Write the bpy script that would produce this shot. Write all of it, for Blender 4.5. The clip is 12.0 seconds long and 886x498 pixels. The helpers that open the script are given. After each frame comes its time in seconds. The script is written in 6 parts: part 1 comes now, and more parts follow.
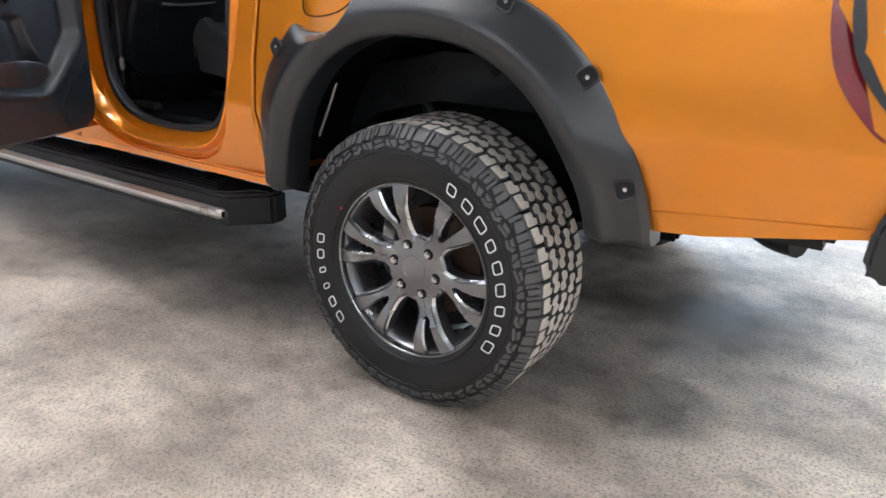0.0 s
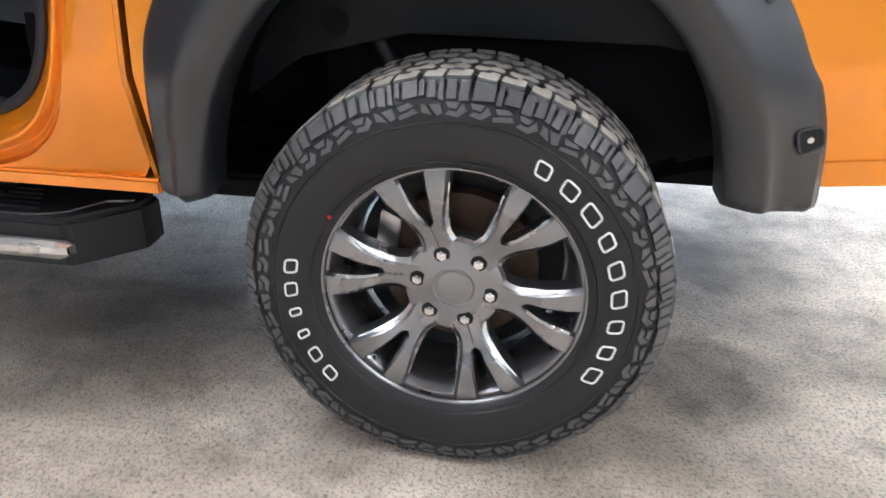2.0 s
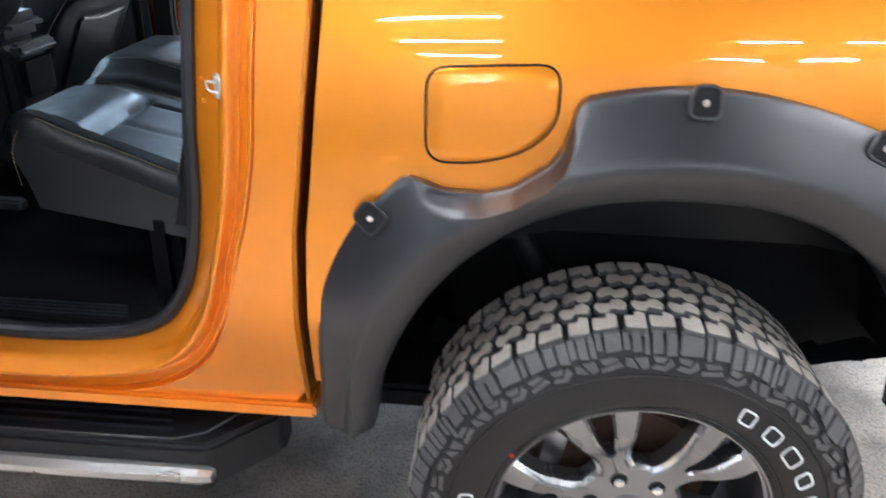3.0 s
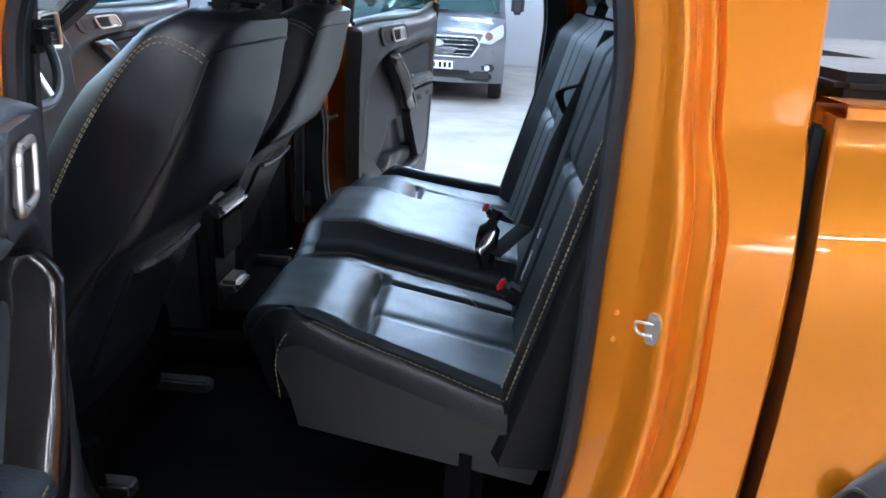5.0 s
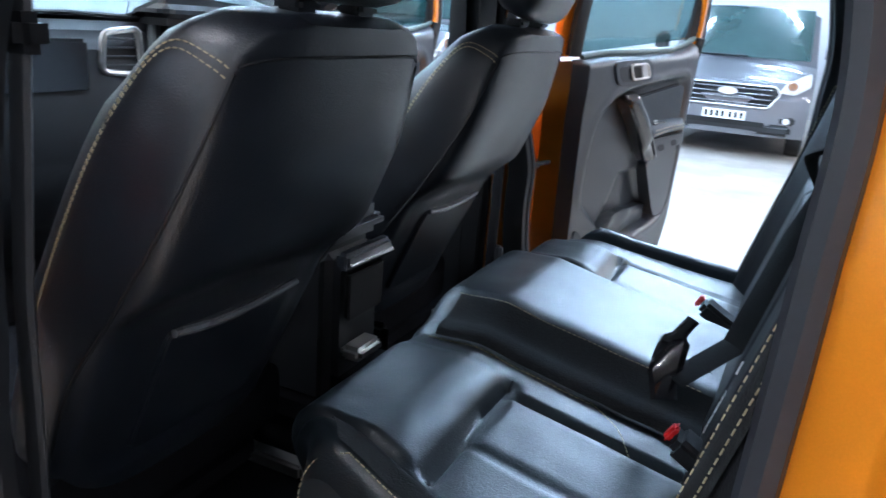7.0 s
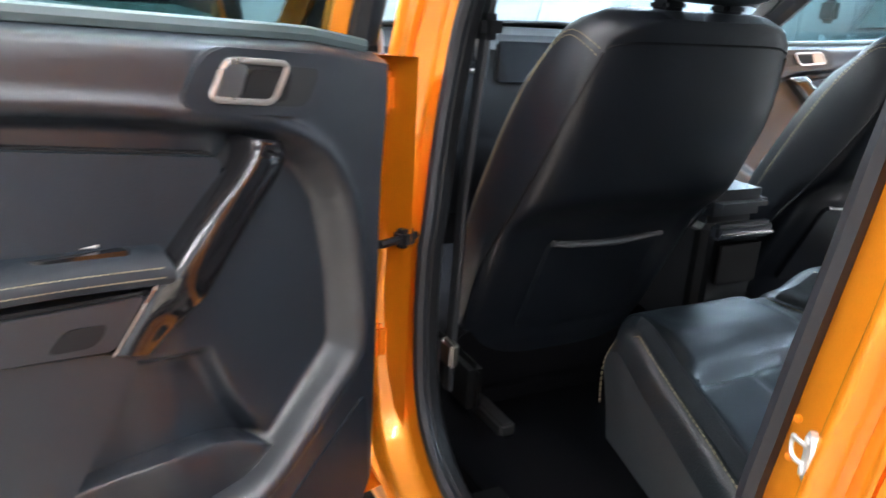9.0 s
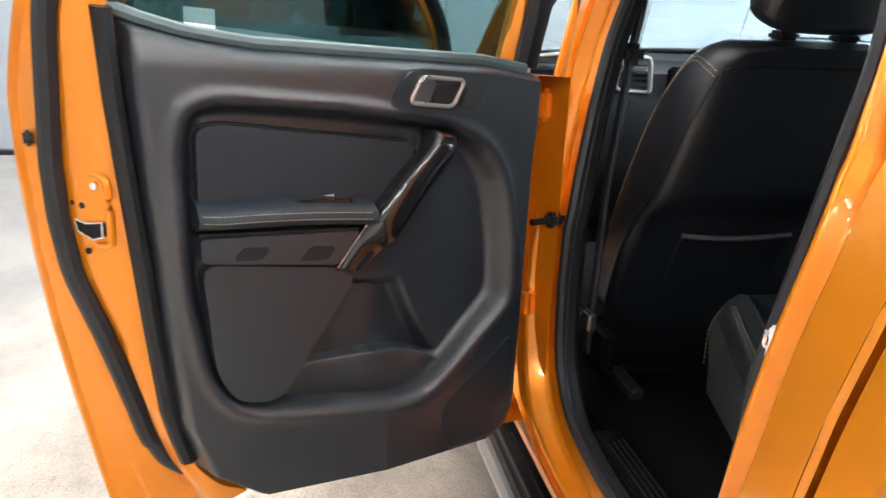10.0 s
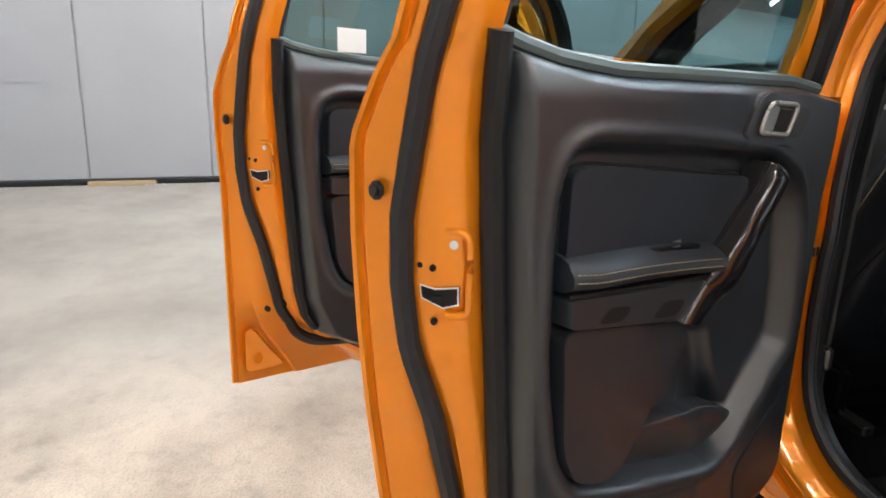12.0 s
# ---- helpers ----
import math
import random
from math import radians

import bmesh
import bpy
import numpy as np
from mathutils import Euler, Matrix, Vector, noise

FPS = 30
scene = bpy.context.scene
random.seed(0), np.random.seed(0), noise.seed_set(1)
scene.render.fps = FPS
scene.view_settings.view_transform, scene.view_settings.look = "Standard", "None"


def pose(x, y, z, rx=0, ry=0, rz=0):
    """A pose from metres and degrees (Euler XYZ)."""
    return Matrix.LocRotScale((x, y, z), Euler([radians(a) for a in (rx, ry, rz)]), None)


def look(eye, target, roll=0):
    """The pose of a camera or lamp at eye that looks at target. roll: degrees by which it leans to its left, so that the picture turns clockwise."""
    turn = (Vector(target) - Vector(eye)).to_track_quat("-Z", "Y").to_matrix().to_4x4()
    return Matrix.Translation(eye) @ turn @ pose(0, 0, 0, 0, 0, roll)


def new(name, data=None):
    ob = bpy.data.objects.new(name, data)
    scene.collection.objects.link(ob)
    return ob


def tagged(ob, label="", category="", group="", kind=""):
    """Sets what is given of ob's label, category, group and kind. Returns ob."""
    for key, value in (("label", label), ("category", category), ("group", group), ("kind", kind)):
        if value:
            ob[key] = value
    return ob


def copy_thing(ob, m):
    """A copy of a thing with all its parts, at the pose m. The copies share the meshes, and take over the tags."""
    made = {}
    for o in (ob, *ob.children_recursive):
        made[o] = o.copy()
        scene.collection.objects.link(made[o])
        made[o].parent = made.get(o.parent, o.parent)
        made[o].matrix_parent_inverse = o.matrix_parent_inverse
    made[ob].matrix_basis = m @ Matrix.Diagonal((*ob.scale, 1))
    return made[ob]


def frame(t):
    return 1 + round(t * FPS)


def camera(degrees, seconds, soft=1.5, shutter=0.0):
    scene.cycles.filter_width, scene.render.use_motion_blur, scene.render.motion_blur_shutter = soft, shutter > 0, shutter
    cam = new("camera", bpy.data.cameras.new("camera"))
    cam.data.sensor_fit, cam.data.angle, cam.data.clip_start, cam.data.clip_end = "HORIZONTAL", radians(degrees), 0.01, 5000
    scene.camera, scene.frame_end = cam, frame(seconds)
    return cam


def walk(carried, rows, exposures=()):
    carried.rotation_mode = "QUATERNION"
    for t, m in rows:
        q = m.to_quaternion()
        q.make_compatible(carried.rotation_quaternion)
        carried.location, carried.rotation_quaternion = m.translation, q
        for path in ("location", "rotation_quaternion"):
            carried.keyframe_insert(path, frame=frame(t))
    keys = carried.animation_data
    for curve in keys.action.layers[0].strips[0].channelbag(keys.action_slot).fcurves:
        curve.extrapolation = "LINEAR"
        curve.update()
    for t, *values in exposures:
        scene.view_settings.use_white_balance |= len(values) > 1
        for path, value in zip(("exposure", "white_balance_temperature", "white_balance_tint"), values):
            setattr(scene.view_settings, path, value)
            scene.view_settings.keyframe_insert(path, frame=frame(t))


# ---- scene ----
cam = camera(62.0, 12.0, shutter=0.35)
PATH = [
    (0, (1.096, -2.387, 1.142), (0.055, -0.83, 0.44), 1.1),
    (0.5, (0.793, -2.302, 1.118), (-0.052, -0.658, 0.353), 0.8),
    (1, (0.522, -2.234, 1.095), (-0.085, -0.515, 0.273), 1.0),
    (1.5, (0.305, -2.172, 1.045), (-0.087, -0.411, 0.183), 1.2),
    (2, (0.139, -2.08, 1.057), (-0.1, -0.303, 0.173), 1.4),
    (2.5, (-0.079, -1.987, 1.24), (-0.199, -0.198, 0.356), 1.9),
    (3, (-0.293, -1.904, 1.388), (-0.395, -0.11, 0.509), 1.9),
    (3.5, (-0.461, -1.767, 1.419), (-0.551, 0.048, 0.585), 2.2),
    (3.7, (-0.53, -1.706, 1.43), (-0.623, 0.118, 0.617), 2.1),
    (5.3, (-0.918, -1.61, 1.463), (-1.041, 0.287, 0.841), 3.8),
    (5.5, (-0.918, -1.584, 1.457), (-1.074, 0.315, 0.847), 4.0),
    (6, (-0.850, -1.442, 1.451), (-1.18, 0.441, 0.856), 4.1),
    (6.5, (-0.796, -1.266, 1.441), (-1.356, 0.567, 0.846), 4.2),
    (6.7, (-0.792, -1.187, 1.427), (-1.457, 0.618, 0.831), 4.3),
    (8.5, (-0.518, -1.201, 1.427), (-2.038, -0.053, 0.819), 3.4),
    (9, (-0.403, -1.299, 1.41), (-2.097, -0.436, 0.789), 3.2),
    (9.5, (-0.182, -1.334, 1.411), (-2.006, -0.764, 0.819), 2.4),
    (10, (-0.041, -1.325, 1.425), (-1.923, -0.976, 0.845), 2.4),
    (10.5, (-0.005, -1.338, 1.415), (-1.912, -1.106, 0.858), 2.0),
    (11, (-0.024, -1.459, 1.404), (-1.934, -1.244, 0.853), 1.7),
    (11.5, (-0.129, -1.712, 1.414), (-2.029, -1.411, 0.869), 1.4),
    (12, (-0.329, -1.862, 1.417), (-2.189, -1.359, 0.877), 1.3),
]
# the clip's camera opens up over the dark parts
EXPOSURES = [(0, 0.31, 5950, 10), (1.5, 0.58, 5950, 10), (2.5, 0.84, 5750, 10), (3.5, 0.66, 5750, 8), (5.5, 0.43, 5450, 13), (6.0, 0.54, 5350, 13), (6.5, 0.66, 5300, 12), (8.5, 1.25, 7000, 9), (9.0, 1.30, 6050, 10), (9.5, 1.18, 6150, 10), (10.0, 0.80, 6400, 9), (10.5, 0.55, 6300, 10), (11.0, 0.38, 6500, 11), (12.0, 0.22, 6850, 11)]
walk(cam, [(t, look(eye, target, roll)) for t, eye, target, roll in PATH], EXPOSURES)

# ---- world and light: a closed workshop lit by ceiling tubes ----
world = bpy.data.worlds.new("world")
scene.world = world
world.use_nodes = True
world.node_tree.nodes["Background"].inputs[0].default_value = (0.75, 0.85, 1.0, 1)
world.node_tree.nodes["Background"].inputs[1].default_value = 0.01
TUBE_POWER = 88.0
scene.view_settings.exposure = 0.0


# ---- materials ----
def mat(name, base, rough=0.5, metal=0.0, vary=0.12, scale=6.0, fine=0.06, fine_scale=220.0, bump=0.0, bump_scale=300.0,
        rough_vary=0.08, coat=0.0, coat_rough=0.03, spec=0.5, per_object=0.0):
    """A surface with variation at two scales, a grain bump and uneven gloss."""
    m = bpy.data.materials.new(name)
    m.use_nodes = True
    nt = m.node_tree
    b = nt.nodes["Principled BSDF"]
    co = nt.nodes.new("ShaderNodeTexCoord")
    big = nt.nodes.new("ShaderNodeTexNoise")
    big.inputs["Scale"].default_value = scale
    big.inputs["Detail"].default_value = 4
    small = nt.nodes.new("ShaderNodeTexNoise")
    small.inputs["Scale"].default_value = fine_scale
    small.inputs["Detail"].default_value = 2
    for n in (big, small):
        nt.links.new(co.outputs["Object"], n.inputs["Vector"])
    add = nt.nodes.new("ShaderNodeMath")
    add.operation = "MULTIPLY_ADD"
    add.inputs[1].default_value = vary * 2
    add.inputs[2].default_value = 1 - vary
    nt.links.new(big.outputs["Fac"], add.inputs[0])
    add2 = nt.nodes.new("ShaderNodeMath")
    add2.operation = "MULTIPLY_ADD"
    add2.inputs[1].default_value = fine * 2
    nt.links.new(small.outputs["Fac"], add2.inputs[0])
    nt.links.new(add.outputs[0], add2.inputs[2])
    last = add2
    if per_object:
        info = nt.nodes.new("ShaderNodeObjectInfo")
        add3 = nt.nodes.new("ShaderNodeMath")
        add3.operation = "MULTIPLY_ADD"
        add3.inputs[1].default_value = per_object
        nt.links.new(info.outputs["Random"], add3.inputs[0])
        nt.links.new(add2.outputs[0], add3.inputs[2])
        last = add3
    mul = nt.nodes.new("ShaderNodeVectorMath")
    mul.operation = "SCALE"
    mul.inputs[0].default_value = base
    nt.links.new(last.outputs[0], mul.inputs["Scale"])
    nt.links.new(mul.outputs[0], b.inputs["Base Color"])
    r = nt.nodes.new("ShaderNodeMath")
    r.operation = "MULTIPLY_ADD"
    r.inputs[1].default_value = rough_vary * 2
    r.inputs[2].default_value = rough - rough_vary
    nt.links.new(big.outputs["Fac"], r.inputs[0])
    nt.links.new(r.outputs[0], b.inputs["Roughness"])
    b.inputs["Metallic"].default_value = metal
    b.inputs["Specular IOR Level"].default_value = spec
    b.inputs["Coat Weight"].default_value = coat
    b.inputs["Coat Roughness"].default_value = coat_rough
    if bump:
        bn = nt.nodes.new("ShaderNodeTexNoise")
        bn.inputs["Scale"].default_value = bump_scale
        bn.inputs["Detail"].default_value = 3
        nt.links.new(co.outputs["Object"], bn.inputs["Vector"])
        bu = nt.nodes.new("ShaderNodeBump")
        bu.inputs["Strength"].default_value = bump
        bu.inputs["Distance"].default_value = 0.002
        nt.links.new(bn.outputs["Fac"], bu.inputs["Height"])
        nt.links.new(bu.outputs[0], b.inputs["Normal"])
    return m


def glow(name, colour, strength):
    m = bpy.data.materials.new(name)
    m.use_nodes = True
    b = m.node_tree.nodes["Principled BSDF"]
    b.inputs["Base Color"].default_value = (*colour, 1)
    b.inputs["Emission Color"].default_value = (*colour, 1)
    b.inputs["Emission Strength"].default_value = strength
    return m


def glass(name, colour, rough=0.0):
    m = bpy.data.materials.new(name)
    m.use_nodes = True
    b = m.node_tree.nodes["Principled BSDF"]
    b.inputs["Base Color"].default_value = (*colour, 1)
    b.inputs["Roughness"].default_value = rough
    b.inputs["Transmission Weight"].default_value = 1.0
    b.inputs["IOR"].default_value = 1.45
    return m


ORANGE = mat("orange_paint", (0.76, 0.256, 0.005), 0.33, 0.60, 0.04, 3, 0.10, 900, 0.0, coat=1.0, rough_vary=0.03)
ORANGE_IN = mat("orange_jamb_paint", (0.80, 0.255, 0.006), 0.34, 0.48, 0.06, 5, 0.08, 700, 0.03, 60, coat=0.9, coat_rough=0.06, rough_vary=0.05)
FLARE = mat("textured_black_plastic", (0.0095, 0.0110, 0.0145), 0.31, 0, 0.10, 5, 0.2, 500, 0.10, 900, spec=0.85)
RUBBER = mat("tyre_rubber", (0.0105, 0.0108, 0.0118), 0.44, 0, 0.25, 9, 0.2, 300, 0.12, 260, spec=0.4)
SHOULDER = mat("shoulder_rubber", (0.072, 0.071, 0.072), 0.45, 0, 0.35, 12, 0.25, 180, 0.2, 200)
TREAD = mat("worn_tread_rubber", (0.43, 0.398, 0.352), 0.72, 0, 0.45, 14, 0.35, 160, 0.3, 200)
SEAL = mat("door_seal_rubber", (0.012, 0.0135, 0.018), 0.5, 0, 0.15, 8, 0.1, 200)
ALLOY = mat("graphite_alloy", (0.245, 0.248, 0.262), 0.28, 0.9, 0.10, 8, 0.08, 600, rough_vary=0.05, coat=0.3, coat_rough=0.15)
# pale metal painting the glints that the graphite edges catch
ALLOY_GLINT = mat("alloy_edge_glint", (0.70, 0.70, 0.71), 0.26, 1.0, 0.08, 12, 0.12, 900)
CHROME = mat("chrome", (0.75, 0.75, 0.76), 0.12, 1.0, 0.05, 9, 0.04, 300, rough_vary=0.04)
LEVER = mat("satin_silver_plating", (0.58, 0.57, 0.555), 0.30, 0.75, 0.06, 9, 0.05, 300)
SATIN = mat("satin_silver", (0.55, 0.54, 0.53), 0.32, 1.0, 0.08, 9, 0.06, 300)
RUST = mat("rusty_disc", (0.075, 0.046, 0.032), 0.6, 0.4, 0.4, 20, 0.3, 160, 0.2, 120)
DARK_METAL = mat("dark_chassis_paint", (0.0065, 0.0078, 0.0095), 0.42, 0.1, 0.35, 8, 0.3, 90, 0.15, 120, spec=0.3)
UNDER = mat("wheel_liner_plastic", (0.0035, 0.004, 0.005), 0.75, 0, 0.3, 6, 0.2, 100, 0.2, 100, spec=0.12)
LEATHER = mat("black_leather", (0.007, 0.0100, 0.0125), 0.33, 0, 0.18, 5, 0.15, 160, 0.30, 420, rough_vary=0.06, spec=0.38)
LEATHER_SIDE = mat("smooth_black_leather", (0.0085, 0.0110, 0.0160), 0.36, 0, 0.2, 5, 0.15, 160, 0.28, 420, spec=0.7)
WEAVE = mat("ribbed_black_cloth", (0.008, 0.009, 0.010), 0.85, 0, 0.2, 6, 0.35, 340, 0.5, 380, spec=0.2)
TRIM = mat("grained_charcoal_plastic", (0.0155, 0.0195, 0.0265), 0.33, 0, 0.08, 5, 0.15, 420, 0.18, 900, spec=0.9)
TRIM_DARK = mat("black_cabin_plastic", (0.0085, 0.0095, 0.0115), 0.5, 0, 0.12, 6, 0.15, 400, 0.12, 700, spec=0.35)
PAD = mat("dark_insert_vinyl", (0.012, 0.0175, 0.025), 0.45, 0, 0.12, 6, 0.15, 300, 0.25, 420, spec=0.4)
GLOSS = mat("gloss_black_plastic", (0.010, 0.010, 0.012), 0.10, 0, 0.05, 4, 0.05, 300, coat=0.8, rough_vary=0.03)
# grey of the grille bars; on the pocket rim it paints the sheen
GREY_AND_SHEEN = mat("grey_and_pocket_sheen", (0.12, 0.125, 0.135), 0.26, 0.2, 0.06, 9, 0.05, 300)
WAIST_GLINT = mat("teal_waist_glint", (0.075, 0.105, 0.108), 0.5, 0, 0.1, 9, 0.05, 300)
BELT = mat("belt_webbing_cloth", (0.020, 0.022, 0.026), 0.6, 0, 0.15, 9, 0.3, 500, 0.3, 600)
SCUFF = mat("matt_black_scuff_plastic", (0.005, 0.0055, 0.006), 0.6, 0, 0.2, 8, 0.15, 300, 0.1, 400, spec=0.15)
CARPET = mat("black_carpet", (0.004, 0.004, 0.005), 0.95, 0, 0.3, 12, 0.5, 600, 0.7, 700, spec=0.08)
STITCH = mat("yellow_stitch_thread", (0.36, 0.305, 0.19), 0.7, 0, 0.1, 30, 0.1, 900)
WHITE = mat("white_print", (0.72, 0.74, 0.74), 0.6, 0, 0.06, 30, 0.1, 500)
RED = mat("red_plastic", (0.55, 0.02, 0.02), 0.35, 0, 0.1, 20, 0.1, 300)
RED_LAMP = mat("red_lamp_lens", (0.17, 0.004, 0.008), 0.12, 0, 0.15, 20, 0.2, 200, coat=1.0)
SMOKE = mat("smoked_lamp_lens", (0.014, 0.014, 0.017), 0.30, 0, 0.2, 15, 0.2, 160, coat=0.25)
# near-black painting the shade in holes, gaps and recesses; also black print
BLACK_AND_SHADE = mat("black_and_cavity_shade", (0.006, 0.006, 0.007), 0.9)
GREY_PAINT = mat("grey_metallic_paint", (0.12, 0.125, 0.14), 0.32, 0.5, 0.05, 3, 0.08, 700, coat=1.0, rough_vary=0.03)
SILVER_PAINT = mat("pale_vehicle_paint", (0.55, 0.56, 0.58), 0.34, 0.3, 0.05, 3, 0.06, 600, coat=1.0)
LAMP_LENS = mat("clear_lamp_glass", (0.60, 0.62, 0.66), 0.12, 0.6, 0.5, 25, 0.5, 60, coat=1.0)
BLUE = mat("blue_panel", (0.02, 0.05, 0.60), 0.4, 0, 0.1, 6)
WALL_WHITE = mat("white_painted_block", (0.38, 0.385, 0.395), 0.55, 0, 0.07, 1.2, 0.06, 60, 0.25, 40, per_object=0.05)
WALL_GREY = mat("grey_painted_steel", (0.30, 0.305, 0.32), 0.45, 0, 0.12, 0.9, 0.06, 50, 0.05, 30, per_object=0.06)
JOINT = mat("joint_shadow_grout", (0.27, 0.27, 0.275), 0.9, 0, 0.15, 5)
CEIL = mat("painted_ceiling", (0.13, 0.13, 0.13), 0.8, 0, 0.1, 0.8)
TUBE = glow("fluorescent_tube", (1.0, 0.955, 0.91), TUBE_POWER)
TUBE_COOL = glow("cool_fluorescent_tube", (0.66, 0.84, 1.0), TUBE_POWER * 3.0)
TINT = glass("tinted_window_glass", (0.20, 0.32, 0.312))
CLEAR = glass("windscreen_glass", (0.17, 0.215, 0.205))


def concrete(floor_at=(0, 0)):
    """Worn workshop concrete: pale cement with dark stains, chips, exposed grit and painted shade under the truck."""
    m = bpy.data.materials.new("worn_concrete")
    m.use_nodes = True
    nt = m.node_tree
    b = nt.nodes["Principled BSDF"]
    co = nt.nodes.new("ShaderNodeTexCoord")

    def noise_node(scale, detail=5, rough=0.6):
        n = nt.nodes.new("ShaderNodeTexNoise")
        n.inputs["Scale"].default_value, n.inputs["Detail"].default_value, n.inputs["Roughness"].default_value = scale, detail, rough
        nt.links.new(co.outputs["Object"], n.inputs["Vector"])
        return n.outputs["Fac"]

    def ramp(fac, a, c0, z, c1):
        r = nt.nodes.new("ShaderNodeValToRGB")
        r.color_ramp.elements[0].position, r.color_ramp.elements[1].position = a, z
        r.color_ramp.elements[0].color, r.color_ramp.elements[1].color = (*c0, 1), (*c1, 1)
        nt.links.new(fac, r.inputs[0])
        return r.outputs[0]

    def mix(a, c, mode="MULTIPLY", fac=1.0):
        x = nt.nodes.new("ShaderNodeMix")
        x.data_type, x.blend_type = "RGBA", mode
        if isinstance(fac, float):
            x.inputs[0].default_value = fac
        else:
            nt.links.new(fac, x.inputs[0])
        nt.links.new(a, x.inputs[6])
        nt.links.new(c, x.inputs[7])
        return x.outputs[2]

    base = ramp(noise_node(1.1, 7, 0.66), 0.34, (0.205, 0.191, 0.174), 0.60, (0.287, 0.270, 0.245))
    stains = ramp(noise_node(1.6, 6, 0.65), 0.36, (0.56, 0.55, 0.54), 0.58, (1, 1, 1))
    streak_lift = ramp(noise_node(7, 6, 0.7), 0.30, (2.33, 2.18, 2.05), 0.50, (3.46, 3.25, 3.05))
    vor = nt.nodes.new("ShaderNodeTexVoronoi")
    vor.inputs["Scale"].default_value = 240
    nt.links.new(co.outputs["Object"], vor.inputs["Vector"])
    grit = ramp(vor.outputs["Color"], 0.05, (0.62, 0.61, 0.60), 0.36, (1.07, 1.06, 1.04))
    where = ramp(noise_node(1.1, 4, 0.6), 0.40, (0.5, 0.5, 0.5), 0.60, (1, 1, 1))
    chips = ramp(noise_node(110, 5, 0.75), 0.36, (0.36, 0.35, 0.34), 0.50, (1, 1, 1))
    spots = ramp(noise_node(42, 4, 0.7), 0.29, (0.45, 0.44, 0.43), 0.37, (1, 1, 1))
    # the floor is worn rough round the pickup and smoother towards the steel wall
    sep = nt.nodes.new("ShaderNodeSeparateXYZ")
    nt.links.new(co.outputs["Object"], sep.inputs[0])
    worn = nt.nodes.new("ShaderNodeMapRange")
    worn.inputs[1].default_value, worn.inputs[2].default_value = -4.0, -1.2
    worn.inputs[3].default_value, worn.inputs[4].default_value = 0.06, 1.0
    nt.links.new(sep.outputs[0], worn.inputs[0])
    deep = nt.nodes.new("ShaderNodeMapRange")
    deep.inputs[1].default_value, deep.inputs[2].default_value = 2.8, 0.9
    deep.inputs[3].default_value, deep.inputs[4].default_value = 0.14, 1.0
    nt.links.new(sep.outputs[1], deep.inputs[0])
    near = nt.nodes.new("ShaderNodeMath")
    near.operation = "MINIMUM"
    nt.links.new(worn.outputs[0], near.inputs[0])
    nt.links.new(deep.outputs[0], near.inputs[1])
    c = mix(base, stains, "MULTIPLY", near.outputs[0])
    # values above 1 brighten the floor's colour near the pickup, in place of light
    c = mix(c, streak_lift, "MULTIPLY", near.outputs[0])
    rough_here = nt.nodes.new("ShaderNodeMath")
    rough_here.operation = "MULTIPLY"
    nt.links.new(where, rough_here.inputs[0])
    nt.links.new(near.outputs[0], rough_here.inputs[1])
    c = mix(c, chips, "MULTIPLY", near.outputs[0])
    c = mix(c, spots, "MULTIPLY", near.outputs[0])
    # damp streaks drawn out along the truck
    drawn = nt.nodes.new("ShaderNodeMapping")
    drawn.inputs["Rotation"].default_value = (0, 0, radians(-24))
    drawn.inputs["Scale"].default_value = (0.8, 2.1, 1)
    nt.links.new(co.outputs["Object"], drawn.inputs["Vector"])
    damp = nt.nodes.new("ShaderNodeTexNoise")
    damp.inputs["Scale"].default_value, damp.inputs["Detail"].default_value = 1.3, 7
    nt.links.new(drawn.outputs[0], damp.inputs["Vector"])
    c = mix(c, ramp(damp.outputs["Fac"], 0.34, (0.60, 0.59, 0.58), 0.54, (1.06, 1.06, 1.06)), "MULTIPLY", near.outputs[0])
    # old oil and water stains plus painted truck shade, ragged-edged: centre, reach, darkest value
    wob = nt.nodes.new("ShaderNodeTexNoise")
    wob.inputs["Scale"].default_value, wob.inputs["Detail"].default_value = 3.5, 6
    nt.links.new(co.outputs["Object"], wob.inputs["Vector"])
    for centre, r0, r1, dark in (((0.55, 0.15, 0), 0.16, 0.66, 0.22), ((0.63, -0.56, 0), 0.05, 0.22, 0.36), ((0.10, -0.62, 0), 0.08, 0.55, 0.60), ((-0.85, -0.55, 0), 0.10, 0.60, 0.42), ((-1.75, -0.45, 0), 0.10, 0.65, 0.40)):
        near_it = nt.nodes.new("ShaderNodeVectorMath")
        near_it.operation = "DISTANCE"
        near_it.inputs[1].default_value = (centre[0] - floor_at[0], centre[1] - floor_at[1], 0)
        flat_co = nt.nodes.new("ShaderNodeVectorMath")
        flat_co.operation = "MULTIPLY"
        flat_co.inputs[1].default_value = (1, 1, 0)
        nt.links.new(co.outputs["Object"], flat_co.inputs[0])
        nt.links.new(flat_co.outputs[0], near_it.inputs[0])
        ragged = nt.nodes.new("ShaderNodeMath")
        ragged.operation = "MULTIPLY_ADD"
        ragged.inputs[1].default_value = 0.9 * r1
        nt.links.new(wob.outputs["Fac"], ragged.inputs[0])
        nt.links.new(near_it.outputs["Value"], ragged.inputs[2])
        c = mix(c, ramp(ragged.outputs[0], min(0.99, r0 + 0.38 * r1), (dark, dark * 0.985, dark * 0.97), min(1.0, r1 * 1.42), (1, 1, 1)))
    c = mix(c, grit, "MULTIPLY", rough_here.outputs[0])
